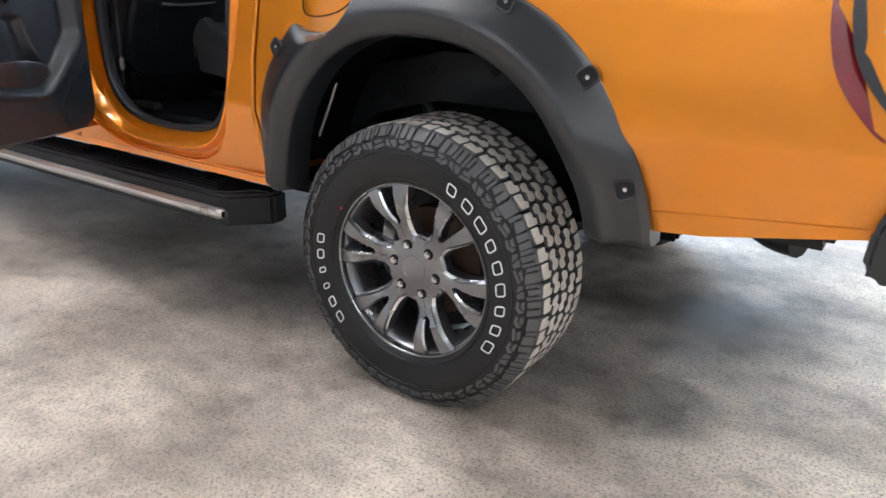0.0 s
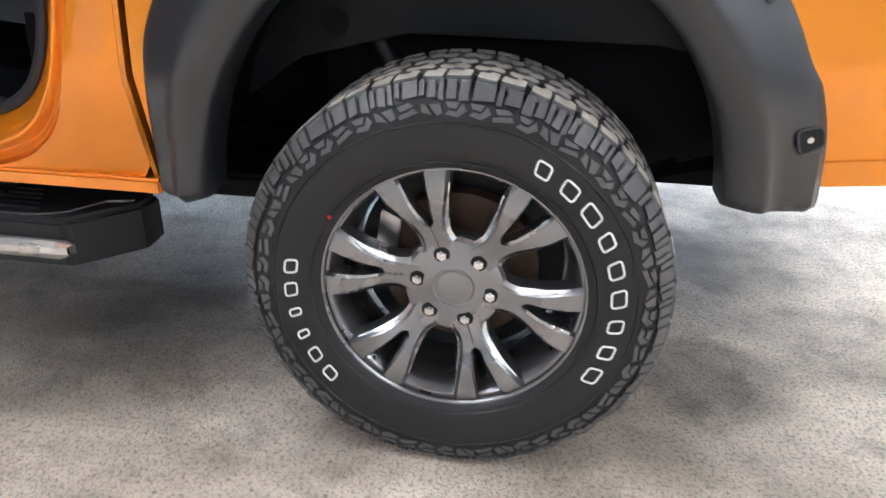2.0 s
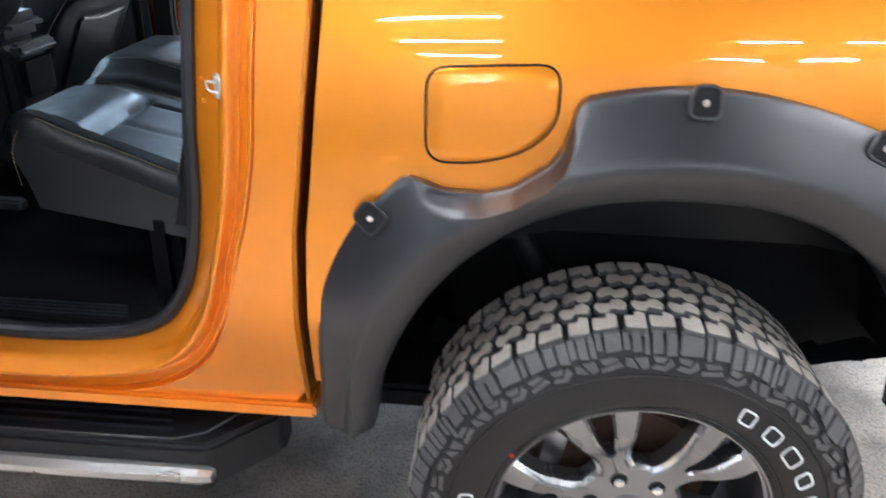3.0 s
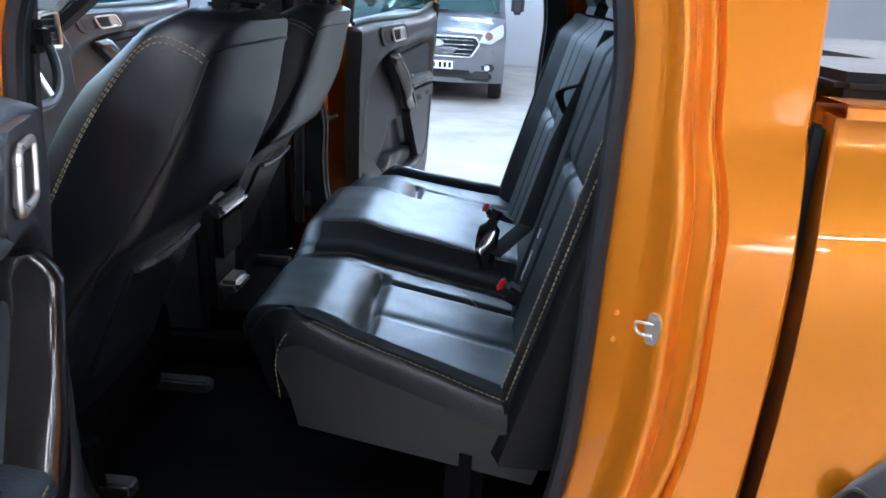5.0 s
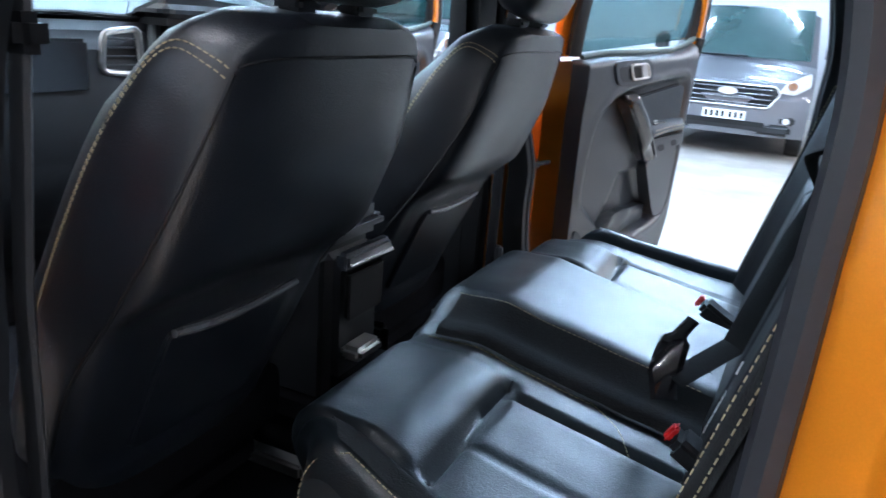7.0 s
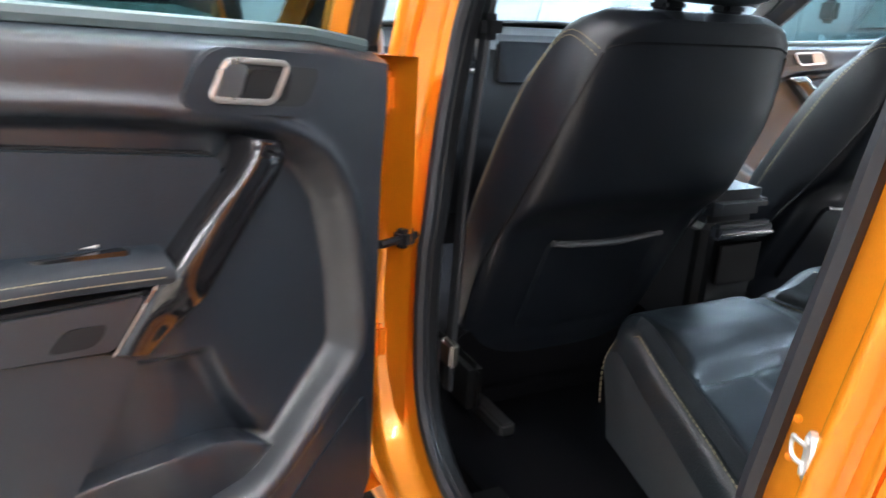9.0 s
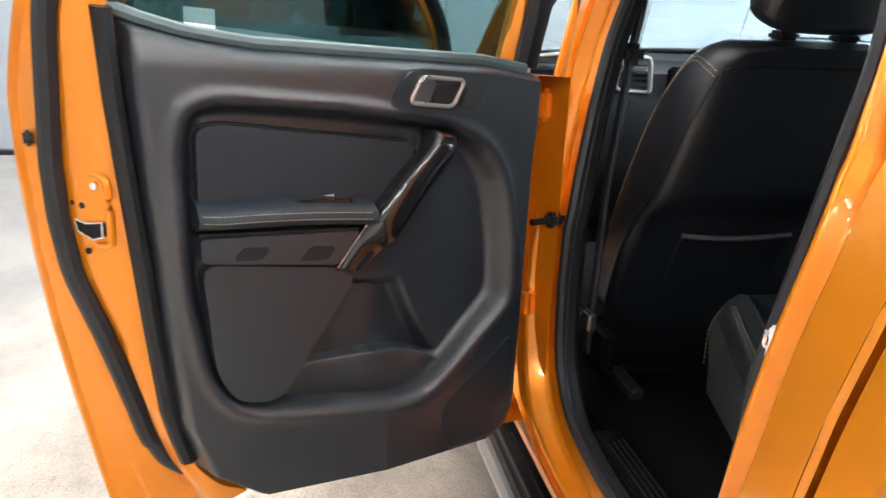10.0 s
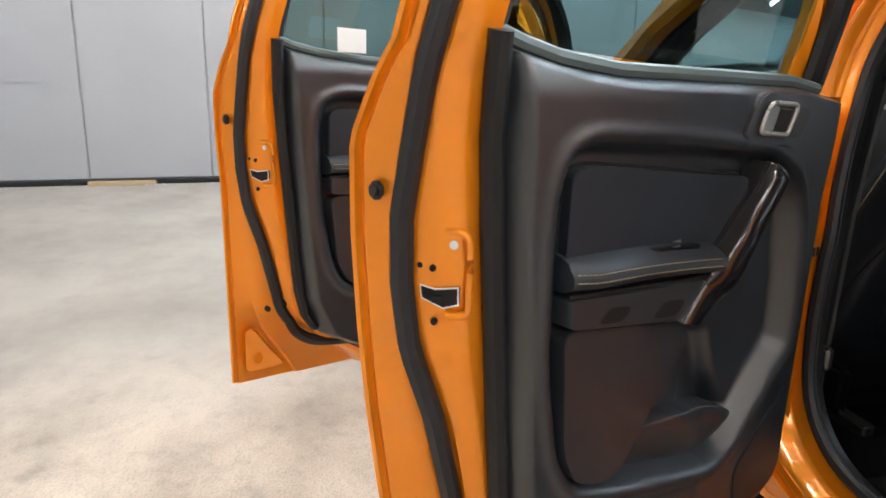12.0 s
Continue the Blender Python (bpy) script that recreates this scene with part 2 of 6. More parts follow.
    nt.links.new(c, b.inputs["Base Color"])
    rr = nt.nodes.new("ShaderNodeMapRange")
    rr.inputs[3].default_value, rr.inputs[4].default_value = 0.34, 0.75
    nt.links.new(noise_node(1.8, 5, 0.6), rr.inputs[0])
    nt.links.new(rr.outputs[0], b.inputs["Roughness"])
    bu = nt.nodes.new("ShaderNodeBump")
    bu.inputs["Distance"].default_value = 0.004
    nt.links.new(rough_here.outputs[0], bu.inputs["Strength"])
    bm_ = nt.nodes.new("ShaderNodeMath")
    bm_.operation = "MULTIPLY_ADD"
    bm_.inputs[1].default_value = 0.6
    nt.links.new(noise_node(90, 3, 0.7), bm_.inputs[0])
    nt.links.new(vor.outputs["Distance"], bm_.inputs[2])
    nt.links.new(bm_.outputs[0], bu.inputs["Height"])
    nt.links.new(bu.outputs[0], b.inputs["Normal"])
    return m


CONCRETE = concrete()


# ---- mesh helpers ----

def part(name, bm, material, parent=None, label="", m=None, sharp=34, solid=True):
    """Links a bmesh as one mesh object under a thing or a part; m places (or mirrors) its points first."""
    if m is not None:
        bmesh.ops.transform(bm, matrix=m, verts=bm.verts)
    if solid:
        bmesh.ops.recalc_face_normals(bm, faces=bm.faces)
    elif m is not None and m.to_3x3().determinant() < 0:
        bmesh.ops.reverse_faces(bm, faces=bm.faces)
    bm.normal_update()
    for f in bm.faces:
        f.smooth = True
    limit = radians(sharp)
    for e in bm.edges:
        if len(e.link_faces) == 2 and e.calc_face_angle(0) > limit:
            e.smooth = False
    me = bpy.data.meshes.new(name)
    bm.to_mesh(me)
    bm.free()
    me.materials.append(material)
    ob = new(name, me)
    ob.parent = parent
    return tagged(ob, label)


def quads(rows, bm=None, loop_u=False, loop_v=False):
    """A sheet through rows of points."""
    bm = bm or bmesh.new()
    vs = [[bm.verts.new(p) for p in row] for row in rows]
    nr, nc = len(vs), len(vs[0])
    for i in range(nr if loop_v else nr - 1):
        for j in range(nc if loop_u else nc - 1):
            a, b, c, d = vs[i][j], vs[i][(j + 1) % nc], vs[(i + 1) % nr][(j + 1) % nc], vs[(i + 1) % nr][j]
            bm.faces.new((a, b, c, d))
    return bm


def prism(poly, to3, a, b, bevel=0.0, seg=2, bm=None):
    """A polygon drawn out from depth a to depth b; to3(p, q, h) places a point. The edges are rounded."""
    own = bmesh.new()
    lo = [own.verts.new(to3(p, q, a)) for p, q in poly]
    hi = [own.verts.new(to3(p, q, b)) for p, q in poly]
    n = len(poly)
    own.faces.new(lo[::-1])
    own.faces.new(hi)
    for i in range(n):
        own.faces.new((lo[i], lo[(i + 1) % n], hi[(i + 1) % n], hi[i]))
    if bevel:
        bmesh.ops.bevel(own, geom=list(own.edges), offset=bevel, segments=seg, affect="EDGES", clamp_overlap=True)
    return merge(own, bm)


def merge(own, bm):
    if bm is None:
        return own
    me = bpy.data.meshes.new("tmp")
    own.to_mesh(me)
    own.free()
    bm.from_mesh(me)
    bpy.data.meshes.remove(me)
    return bm


def rbox(c, s, bevel=0.01, seg=2, rot=None, bm=None):
    """A box of size s about c with rounded edges."""
    own = bmesh.new()
    bmesh.ops.create_cube(own, size=1, matrix=Matrix.Diagonal((*s, 1)))
    if bevel:
        bmesh.ops.bevel(own, geom=list(own.edges), offset=bevel, segments=seg, affect="EDGES", clamp_overlap=True)
    bmesh.ops.transform(own, matrix=Matrix.Translation(c) @ (rot or Matrix.Identity(4)), verts=own.verts)
    return merge(own, bm)


def tube(path, r, n=8, closed=False, flat=1.0, bm=None, up=(0, 0, 1)):
    """A round or flattened bar along a path; r may be a list."""
    bm = bm or bmesh.new()
    pts = [Vector(p) for p in path]
    k = len(pts)
    rows = []
    up = Vector(up)
    for i, p in enumerate(pts):
        a = pts[(i - 1) % k] if closed or i else pts[i]
        b = pts[(i + 1) % k] if closed or i < k - 1 else pts[i]
        t = (b - a).normalized()
        s = t.cross(up)
        s = s.normalized() if s.length > 1e-4 else t.orthogonal().normalized()
        w = s.cross(t).normalized()
        rr = r[i] if isinstance(r, (list, tuple)) else r
        rows.append([p + s * rr * math.cos(2 * math.pi * j / n) + w * rr * flat * math.sin(2 * math.pi * j / n) for j in range(n)])
    quads(rows, bm, loop_u=True, loop_v=closed)
    if not closed:
        bm.verts.ensure_lookup_table()
        base = len(bm.verts) - n * k
        bm.faces.new([bm.verts[base + j] for j in range(n)][::-1])
        bm.faces.new([bm.verts[base + n * (k - 1) + j] for j in range(n)])
    return bm


def lathe(profile, n=64, bm=None):
    """A body turned about the y axis from (radius, y) points."""
    rows = [[(r * math.cos(2 * math.pi * j / n), y, r * math.sin(2 * math.pi * j / n)) for j in range(n)] for r, y in profile]
    return quads(rows, bm, loop_u=True)


def disc(c, r, h, axis="y", n=20, bevel=0.0, bm=None):
    """A short round plug."""
    own = bmesh.new()
    bmesh.ops.create_cone(own, cap_ends=True, segments=n, radius1=r, radius2=r, depth=h)
    if bevel:
        rim = [e for e in own.edges if abs(e.verts[0].co.z - e.verts[1].co.z) < 1e-6]
        bmesh.ops.bevel(own, geom=rim, offset=bevel, segments=2, affect="EDGES")
    turn = {"y": pose(0, 0, 0, 90), "x": pose(0, 0, 0, 0, 90), "z": Matrix.Identity(4)}[axis]
    bmesh.ops.transform(own, matrix=Matrix.Translation(c) @ turn, verts=own.verts)
    return merge(own, bm)


def smooth(a, b, x):
    t = min(1.0, max(0.0, (x - a) / (b - a)))
    return t * t * (3 - 2 * t)


def lerp(table, x):
    """Straight lines through (x, value) points in order of x."""
    if x <= table[0][0]:
        return table[0][1]
    for (a, va), (b, vb) in zip(table, table[1:]):
        if x <= b:
            return va + (vb - va) * (x - a) / (b - a)
    return table[-1][1]


def curve(points, n=8, closed=False):
    """A smooth line through 2D or 3D points."""
    pts = [Vector(p) for p in points]
    k = len(pts)
    out = []
    for i in range(k if closed else k - 1):
        p0 = pts[(i - 1) % k] if closed or i else pts[0]
        p1, p2 = pts[i], pts[(i + 1) % k]
        p3 = pts[(i + 2) % k] if closed or i < k - 2 else pts[-1]
        for j in range(n):
            t = j / n
            out.append(0.5 * (2 * p1 + (p2 - p0) * t + (2 * p0 - 5 * p1 + 4 * p2 - p3) * t * t + (3 * p1 - p0 - 3 * p2 + p3) * t ** 3))
    if not closed:
        out.append(pts[-1])
    return out


def rounded(poly, r, n=4):
    """A polygon with its corners rounded."""
    out = []
    k = len(poly)
    for i in range(k):
        p = Vector(poly[i])
        a, b = Vector(poly[i - 1]) - p, Vector(poly[(i + 1) % k]) - p
        ra = min(r, a.length * 0.45, b.length * 0.45)
        s, e = p + a.normalized() * ra, p + b.normalized() * ra
        for j in range(n + 1):
            t = j / n
            out.append(tuple((1 - t) ** 2 * s + 2 * t * (1 - t) * p + t * t * e))
    return out


def inside(poly, p, q):
    """Signed distance to a polygon's edge, positive within."""
    best, odd = 1e9, False
    k = len(poly)
    for i in range(k):
        ax, ay = poly[i]
        bx, by = poly[(i + 1) % k]
        dx, dy = bx - ax, by - ay
        t = max(0.0, min(1.0, ((p - ax) * dx + (q - ay) * dy) / (dx * dx + dy * dy + 1e-12)))
        best = min(best, math.hypot(p - ax - t * dx, q - ay - t * dy))
        if (ay > q) != (by > q) and p < (bx - ax) * (q - ay) / (by - ay) + ax:
            odd = not odd
    return best if odd else -best


def stitches(path, length=0.006, gap=0.0035, r=0.0009, bm=None):
    """A line of thread stitches along a path."""
    bm = bm or bmesh.new()
    pts = [Vector(p) for p in path]
    carry, on = 0.0, True
    start = pts[0]
    for a, b in zip(pts, pts[1:]):
        seg = (b - a).length
        pos = 0.0
        while seg - pos > 1e-9:
            need = (length if on else gap) - carry
            if seg - pos < need:
                carry += seg - pos
                pos = seg
            else:
                pos += need
                p = a + (b - a) * (pos / seg)
                if on and (p - start).length > 1e-4:
                    tube([start, p], r, 4, bm=bm)
                start, carry, on = p, 0.0, not on
    return bm


def thing(name, label, category, group="", at=(0, 0, 0)):
    ob = new(name)
    ob.empty_display_size = 0.2
    ob.location = at
    return tagged(ob, label, category, group)


# ---- the workshop ----
X0, X1, Y0, Y1, ROOF = -8.1, 7.5, -4.52, 16.0, 4.3
xyz = lambda p, q, h: Vector((p, q, h))

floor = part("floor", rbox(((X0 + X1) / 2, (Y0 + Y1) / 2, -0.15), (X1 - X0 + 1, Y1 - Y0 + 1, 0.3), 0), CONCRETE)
tagged(floor, "worn grey concrete workshop floor with stains, chips and painted shade under the pickup", "floor", kind="structure")
ceiling = part("ceiling", rbox(((X0 + X1) / 2, (Y0 + Y1) / 2, ROOF + 0.1), (X1 - X0 + 1, Y1 - Y0 + 1, 0.2), 0), CEIL)
tagged(ceiling, "plain painted workshop ceiling", "ceiling", kind="structure")

XS, YS = -2.9, -14.0
floor_bay = part("floor", rbox(((XS + X1) / 2, (YS - 0.3 + Y0 - 0.5) / 2, -0.15), (X1 - XS + 0.6, Y0 - 0.2 - YS, 0.3), 0), CONCRETE)
tagged(floor_bay, "worn grey concrete floor of the bay behind", "floor", kind="structure")
ceiling_bay = part("ceiling", rbox(((XS + X1) / 2, (YS - 0.3 + Y0 - 0.5) / 2, ROOF + 0.1), (X1 - XS + 0.6, Y0 - 0.2 - YS, 0.2), 0), CEIL)
tagged(ceiling_bay, "plain painted ceiling of the bay behind", "ceiling", kind="structure")
wall_bay = part("wall_bay", rbox((XS - 0.1, (YS + Y0 - 0.23) / 2, ROOF / 2), (0.2, Y0 - 0.23 - YS, ROOF), 0), WALL_GREY)
tagged(wall_bay, "plain grey painted side wall of the bay behind", "wall", kind="structure")
wall_end = part("wall_end", rbox(((XS + X1) / 2, YS - 0.1, ROOF / 2), (X1 - XS + 0.6, 0.2, ROOF), 0), WALL_GREY)
tagged(wall_end, "plain grey painted end wall of the bay behind", "wall", kind="structure")
wall_south = part("wall_south", rbox(((X0 + XS) / 2, Y0 - 0.13, ROOF / 2), (XS - X0, 0.2, ROOF), 0), JOINT)
tagged(wall_south, "white painted blockwork wall with a dark skirting kerb", "wall", kind="structure")
wall_west = part("wall_west", rbox((X0 - 0.13, (Y0 + Y1) / 2, ROOF / 2), (0.2, Y1 - Y0, ROOF), 0), JOINT)
tagged(wall_west, "wall clad with large grey painted steel sheets", "wall", kind="structure")
wall_east = part("wall_east", rbox((X1 + 0.1, (YS + Y1) / 2, ROOF / 2), (0.2, Y1 - YS, ROOF), 0), WALL_WHITE)
tagged(wall_east, "plain white painted wall", "wall", kind="structure")
wall_north = part("wall_north", rbox(((X0 + X1) / 2, Y1 + 0.1, ROOF / 2), (X1 - X0 + 0.6, 0.2, ROOF), 0), WALL_GREY)
tagged(wall_north, "plain grey painted wall", "wall", kind="structure")
kerb = part("baseboard", rbox(((X0 + XS) / 2, Y0 + 0.04, 0.05), (XS - X0, 0.08, 0.10), 0.015), mat("kerb_cement", (0.10, 0.10, 0.10), 0.8, 0, 0.3, 3, 0.2, 80, 0.3, 60))
tagged(kerb, "low dirty cement kerb along the blockwork", "baseboard", kind="structure")
kerb2 = part("baseboard", rbox((X0 + 0.03, (Y0 + Y1) / 2, 0.02), (0.06, Y1 - Y0, 0.04), 0.008), BLACK_AND_SHADE)
tagged(kerb2, "dark gap strip under the steel sheets", "baseboard", kind="structure")

# ---- ceiling tubes ----
lamps = {}
for row_y in (-13.0, -10.8, -8.6, -6.4, -3.1, -2.3, -1.5, -0.7, 0.2, 1.9, 3.4, 5.0, 6.8, 9.0, 11.5, 14.0):
    for row_x in (-1.2, 4.0, 6.5) if row_y < -9 else (-1.2, 6.5) if row_y < Y0 else (-7.0, -4.4, -1.8, 3.4, 6.0) if row_y < -1 else (-7.0, -4.4, -1.8, 0.8, 3.4, 6.0) if row_y < 1 else (-7.0, -4.0, -1.0, 2.0, 5.0):
        cool = row_y > 1 and row_x < 0
        at = (row_x, row_y, ROOF - 0.09)
        if cool not in lamps:
            lamp0 = lamps[cool] = thing("tube_light", "white fluorescent tube light fixed to the ceiling", "ceiling light", "ceiling tubes", at)
            part("housing", rbox((0, 0, 0.05), (1.56, 0.10, 0.05), 0.01), WALL_WHITE, lamp0)
            part("tube", tube([(-0.75, 0, 0), (-0.4, 0, 0), (0.4, 0, 0), (0.75, 0, 0)], 0.019, 10), TUBE_COOL if cool else TUBE, lamp0, "lit fluorescent tube")
            for sx in (-0.755, 0.755):
                part("end_cap", rbox((sx, 0, 0.01), (0.03, 0.05, 0.07), 0.006), WALL_WHITE, lamp0)
        else:
            copy_thing(lamps[cool], pose(*at))

# ---- the pickup ----
truck = thing("pickup_truck", "orange double-cab pickup with black arch flares and all four doors open", "pickup truck")


def crease(x):
    return 0.785 + 0.06 * x


SIDE = [(-0.3, -0.808), (-0.22, -0.832), (-0.12, -0.864), (-0.004, -0.898), (0.012, -0.8983), (0.12, -0.8918), (0.2, -0.883), (0.27, -0.877), (0.33, -0.869), (0.38, -0.86), (0.43, -0.849), (0.48, -0.836), (0.53, -0.82), (0.58, -0.8)]


def side_y(x, z):
    """The outer skin's y on the left flank."""
    y = lerp(SIDE, z - crease(x))
    return y + 0.030 * smooth(0.0, 0.7, x) + 0.02 * max(0.0, x - 0.6)


MIRROR = Matrix.Diagonal((1, -1, 1, 1))
ARCH = (0.0, 0.53, 0.50)


def gap_x(z):
    """Middle of the gap between cab and load bed."""
    return -0.551 + lerp([(0.5, -0.030), (0.9, -0.022), (1.0, -0.012), (1.25, 0.008), (1.4, 0.015), (1.8, 0.015)], z)


def bed_side(m):
    xs = [-0.528 + 1.638 * i / 84 for i in range(85)]
    rows = []
    for x in xs:
        low = lerp([(-0.6, 0.60), (0.60, 0.60), (0.72, 0.61), (1.04, 0.672), (1.2, 0.70)], x)
        zs = [low + (1.36 - low) * k / 40 for k in range(41)]
        zs = sorted(zs + [crease(x)])
        k = max(0.0, (-0.30 - x) / 0.228)
        rows.append([Vector((x + k * (gap_x(z) + 0.010 + 0.528), side_y(x, z), z)) for z in zs])
    bm = quads(rows)
    cut = [f for f in bm.faces if math.hypot(f.calc_center_median().x, max(0, f.calc_center_median().z - ARCH[1])) < ARCH[2]]
    bmesh.ops.delete(bm, geom=cut, context="FACES")
    # rail on top, front return beside the cab, rear return
    quads([[(x, -0.824, 1.362), (x, -0.822, 1.374), (x, -0.83, 1.378), (x, -0.76, 1.378), (x, -0.745, 1.37), (x, -0.745, 1.16)] for x in (-0.528, 0.3, 1.11)], bm)
    front = [[Vector((gap_x(z) + 0.010, side_y(-0.528, z), z)), Vector((gap_x(z) + 0.016, side_y(-0.528, z) + 0.004, z)), Vector((-0.515, -0.70, z))] for z in (0.60, 0.74, crease(-0.54), 0.95, 1.1, 1.2, 1.36)]
    quads(front, bm)
    rear = [[Vector((1.11, side_y(1.11, z), z)), Vector((1.13, side_y(1.11, z) + 0.012, z)), Vector((1.14, -0.74, z))] for z in (0.70, crease(1.1), 1.0, 1.2, 1.36)]
    quads(rear, bm)
    return bm


body = part("body", bed_side(None), ORANGE, truck, "orange metallic load bed flank", sharp=20, solid=False)
part("body", bed_side(None), ORANGE, truck, "orange metallic load bed flank", MIRROR, sharp=20, solid=False)
part("flank_seam", tube([(x, side_y(x, z) - 0.001, z) for x, z in ((0.585, 0.650), (0.75, 0.666), (0.90, 0.681), (1.04, 0.695))], 0.0016, 6), ORANGE, truck, "folded seam along the bed flank")
bed = rbox((0.30, 0, 1.12), (1.66, 1.49, 0.05), 0.01)
rbox((-0.495, 0, 1.04), (0.03, 1.60, 0.56), 0.005, bm=bed)
part("bed_floor", bed, DARK_METAL, truck)
part("tailgate", rbox((1.125, 0, 1.04), (0.06, 1.42, 0.60), 0.02), ORANGE, truck, "orange closed tailgate")
part("bed_cover", rbox((0.30, 0, 1.39), (1.62, 1.50, 0.03), 0.012), TRIM_DARK, truck)

# fuel flap, set in a dark shut line
flap = rounded([(-0.385, 1.160), (-0.194, 1.172), (-0.194, 1.088), (-0.236, 1.048), (-0.308, 1.027), (-0.382, 1.027)], 0.033, 5)
groove = [(p, side_y(p, q) - 0.0005, q) for p, q in flap]
part("shut_line", tube(groove, 0.0018, 6, True, up=(0, 1, 0)), BLACK_AND_SHADE, truck)
bm = bmesh.new()
cx, cz = sum(p for p, _ in flap) / len(flap), sum(q for _, q in flap) / len(flap)
rows = []
for k in (0.0, 0.35, 0.7, 0.94, 0.985):
    rows.append([Vector((cx + (p - cx) * k, side_y(cx + (p - cx) * k, cz + (q - cz) * k) - (0.003 if k < 0.96 else 0.0005), cz + (q - cz) * k)) for p, q in flap])
quads(rows, bm, loop_u=True)
part("fuel_flap", bm, ORANGE, truck, "orange fuel filler flap", sharp=60)

# wheel arch flares
NOTCH = [(105.5, 0.602), (107, 0.588), (109.4, 0.546), (112.6, 0.524), (119.2, 0.514), (124, 0.528), (128.5, 0.560), (131.8, 0.615)]
PROFILE = [(0.0, -0.010), (0.03, -0.016), (0.10, -0.024), (0.34, -0.046), (0.48, -0.059), (0.56, -0.065), (0.62, -0.0675), (0.67, -0.066), (0.76, -0.060), (0.90, -0.046), (0.98, -0.037), (1.0, -0.028)]
STATIONS = (0.0, 0.015, 0.04, 0.09, 0.16, 0.25, 0.34, 0.42, 0.50, 0.56, 0.60, 0.64, 0.69, 0.76, 0.84, 0.92, 0.97, 0.99, 1.0)


def flare(ox, full):
    rows = []
    for i in range(141):
        a = 1.0 + 179.0 * i / 140
        ca, sa = math.cos(radians(a)), math.sin(radians(a))
        whole = 0.615 - 0.013 * smooth(48, 78, a) * smooth(134, 124, a) if full else 0.615
        ro = min(whole, lerp(NOTCH, a)) if full and 105.5 < a < 131.8 else whole
        po = Vector((whole * ca, 0.55 + whole * sa))
        cut = Vector((ro * ca, 0.55 + ro * sa))
        if full and a > 136:
            po.x = cut.x = -0.553 + 0.014 * math.log(1 + math.exp((po.x + 0.553) / 0.014))
        pi_ = Vector((0.49 * ca, 0.52 + 0.49 * sa)) if not full else Vector((0.462 * math.copysign(abs(ca) ** 0.85, ca), 0.50 + 0.495 * sa))
        # where the fuel flap's bay bites into the flare the section starts further in and rolls down to the skin
        bite = min(0.58, (cut - po).length / max(0.05, (pi_ - po).length))
        row = []
        for n, f in enumerate((0.0,) + STATIONS + (1.0,)):
            p = cut.lerp(pi_, f)
            dy = lerp(PROFILE, bite + f * (1 - bite))
            dy = dy + (-0.022 - dy) * min(1.0, bite * 4) * (1 - smooth(0.0, 0.26, f)) if bite > 0 else dy
            floor_z = lerp([(-0.5, 0.525), (-0.4, 0.53), (0.3, 0.565)], p.x) if full else 0.594
            p.y = max(p.y, floor_z)
            low = smooth(0.86, 0.66, p.y)
            # the lower ends are fuller at the outer edge and round off at the tip
            dy += (-0.050 + 0.018 * (1 - smooth(0.0, 0.10, f)) - dy) * low * (0.8 if p.x > 0 else 0.6) * (1 - smooth(0.45, 0.62, f))
            dy += 0.020 * (1 - smooth(0.0, 0.022, p.y - floor_z)) ** 2
            if n == 0:
                dy = 0.045
            elif n == len(STATIONS) + 1:
                dy = 0.06
            base = -0.876 + 0.026 * max(0.0, p.x / 0.6) + (0.045 if p.x > 0 else 0.014) * smooth(0.82, 0.58, p.y)
            row.append(Vector((p.x + ox, base + dy, p.y)))
        rows.append(row)
    bm = quads(rows)
    for r in (rows[0], rows[-1]):
        bm.faces.new([bm.verts.new(p) for p in r])
    return bm


for ox, full in ((0.0, True), (-3.22, False)):
    for m in (None, MIRROR):
        fl = part("arch_flare", flare(ox, full), FLARE, truck, "matt black plastic wheel arch flare", m, sharp=40, solid=False)
        if ox == 0.0 and m is None:
            for px, pz in ((-0.46, 0.943), (-0.003, 1.140), (0.253, 1.086), (0.456, 0.939), (0.562, 0.707)):
                y = -0.876 + 0.026 * max(0.0, px / 0.6) + 0.045 * smooth(0.82, 0.58, pz) - (0.047 if pz < 0.8 and px > 0 else 0.029)
                d = Vector((px, 0, pz - 0.55)).normalized()
                rot = Matrix.Rotation(-math.atan2(d.z, d.x) + math.pi / 2, 4, "Y") @ pose(0, 0, 0, -14)
                # raised dark plug painting the shade in the bolt recess
                pocket = prism(rounded([(-0.020, -0.020), (0.020, -0.020), (0.017, 0.020), (-0.017, 0.020)], 0.012, 5), lambda p, q, h: Vector((p, h, q)), -0.004, 0.004, 0.0035, 3)
                bmesh.ops.transform(pocket, matrix=Matrix.Translation((px, y + 0.0015, pz)) @ rot, verts=pocket.verts)
                pk = part("bolt_pocket", pocket, BLACK_AND_SHADE, fl)
                lip = tube([(p * 1.06, -0.0035, q * 1.06) for p, q in rounded([(-0.020, -0.020), (0.020, -0.020), (0.017, 0.020), (-0.017, 0.020)], 0.012, 5)], 0.0028, 6, True, up=(0, 1, 0))
                bmesh.ops.transform(lip, matrix=Matrix.Translation((px, y + 0.0015, pz)) @ rot, verts=lip.verts)
                part("pocket_lip", lip, FLARE, pk)
                bolt = disc((px, y - 0.002, pz), 0.0055, 0.006, "y", 6, 0.001)
                disc((px, y + 0.001, pz), 0.0075, 0.003, "y", 16, 0.001, bolt)
                part("bolt", bolt, CHROME, fl, "chrome hexagon bolt")

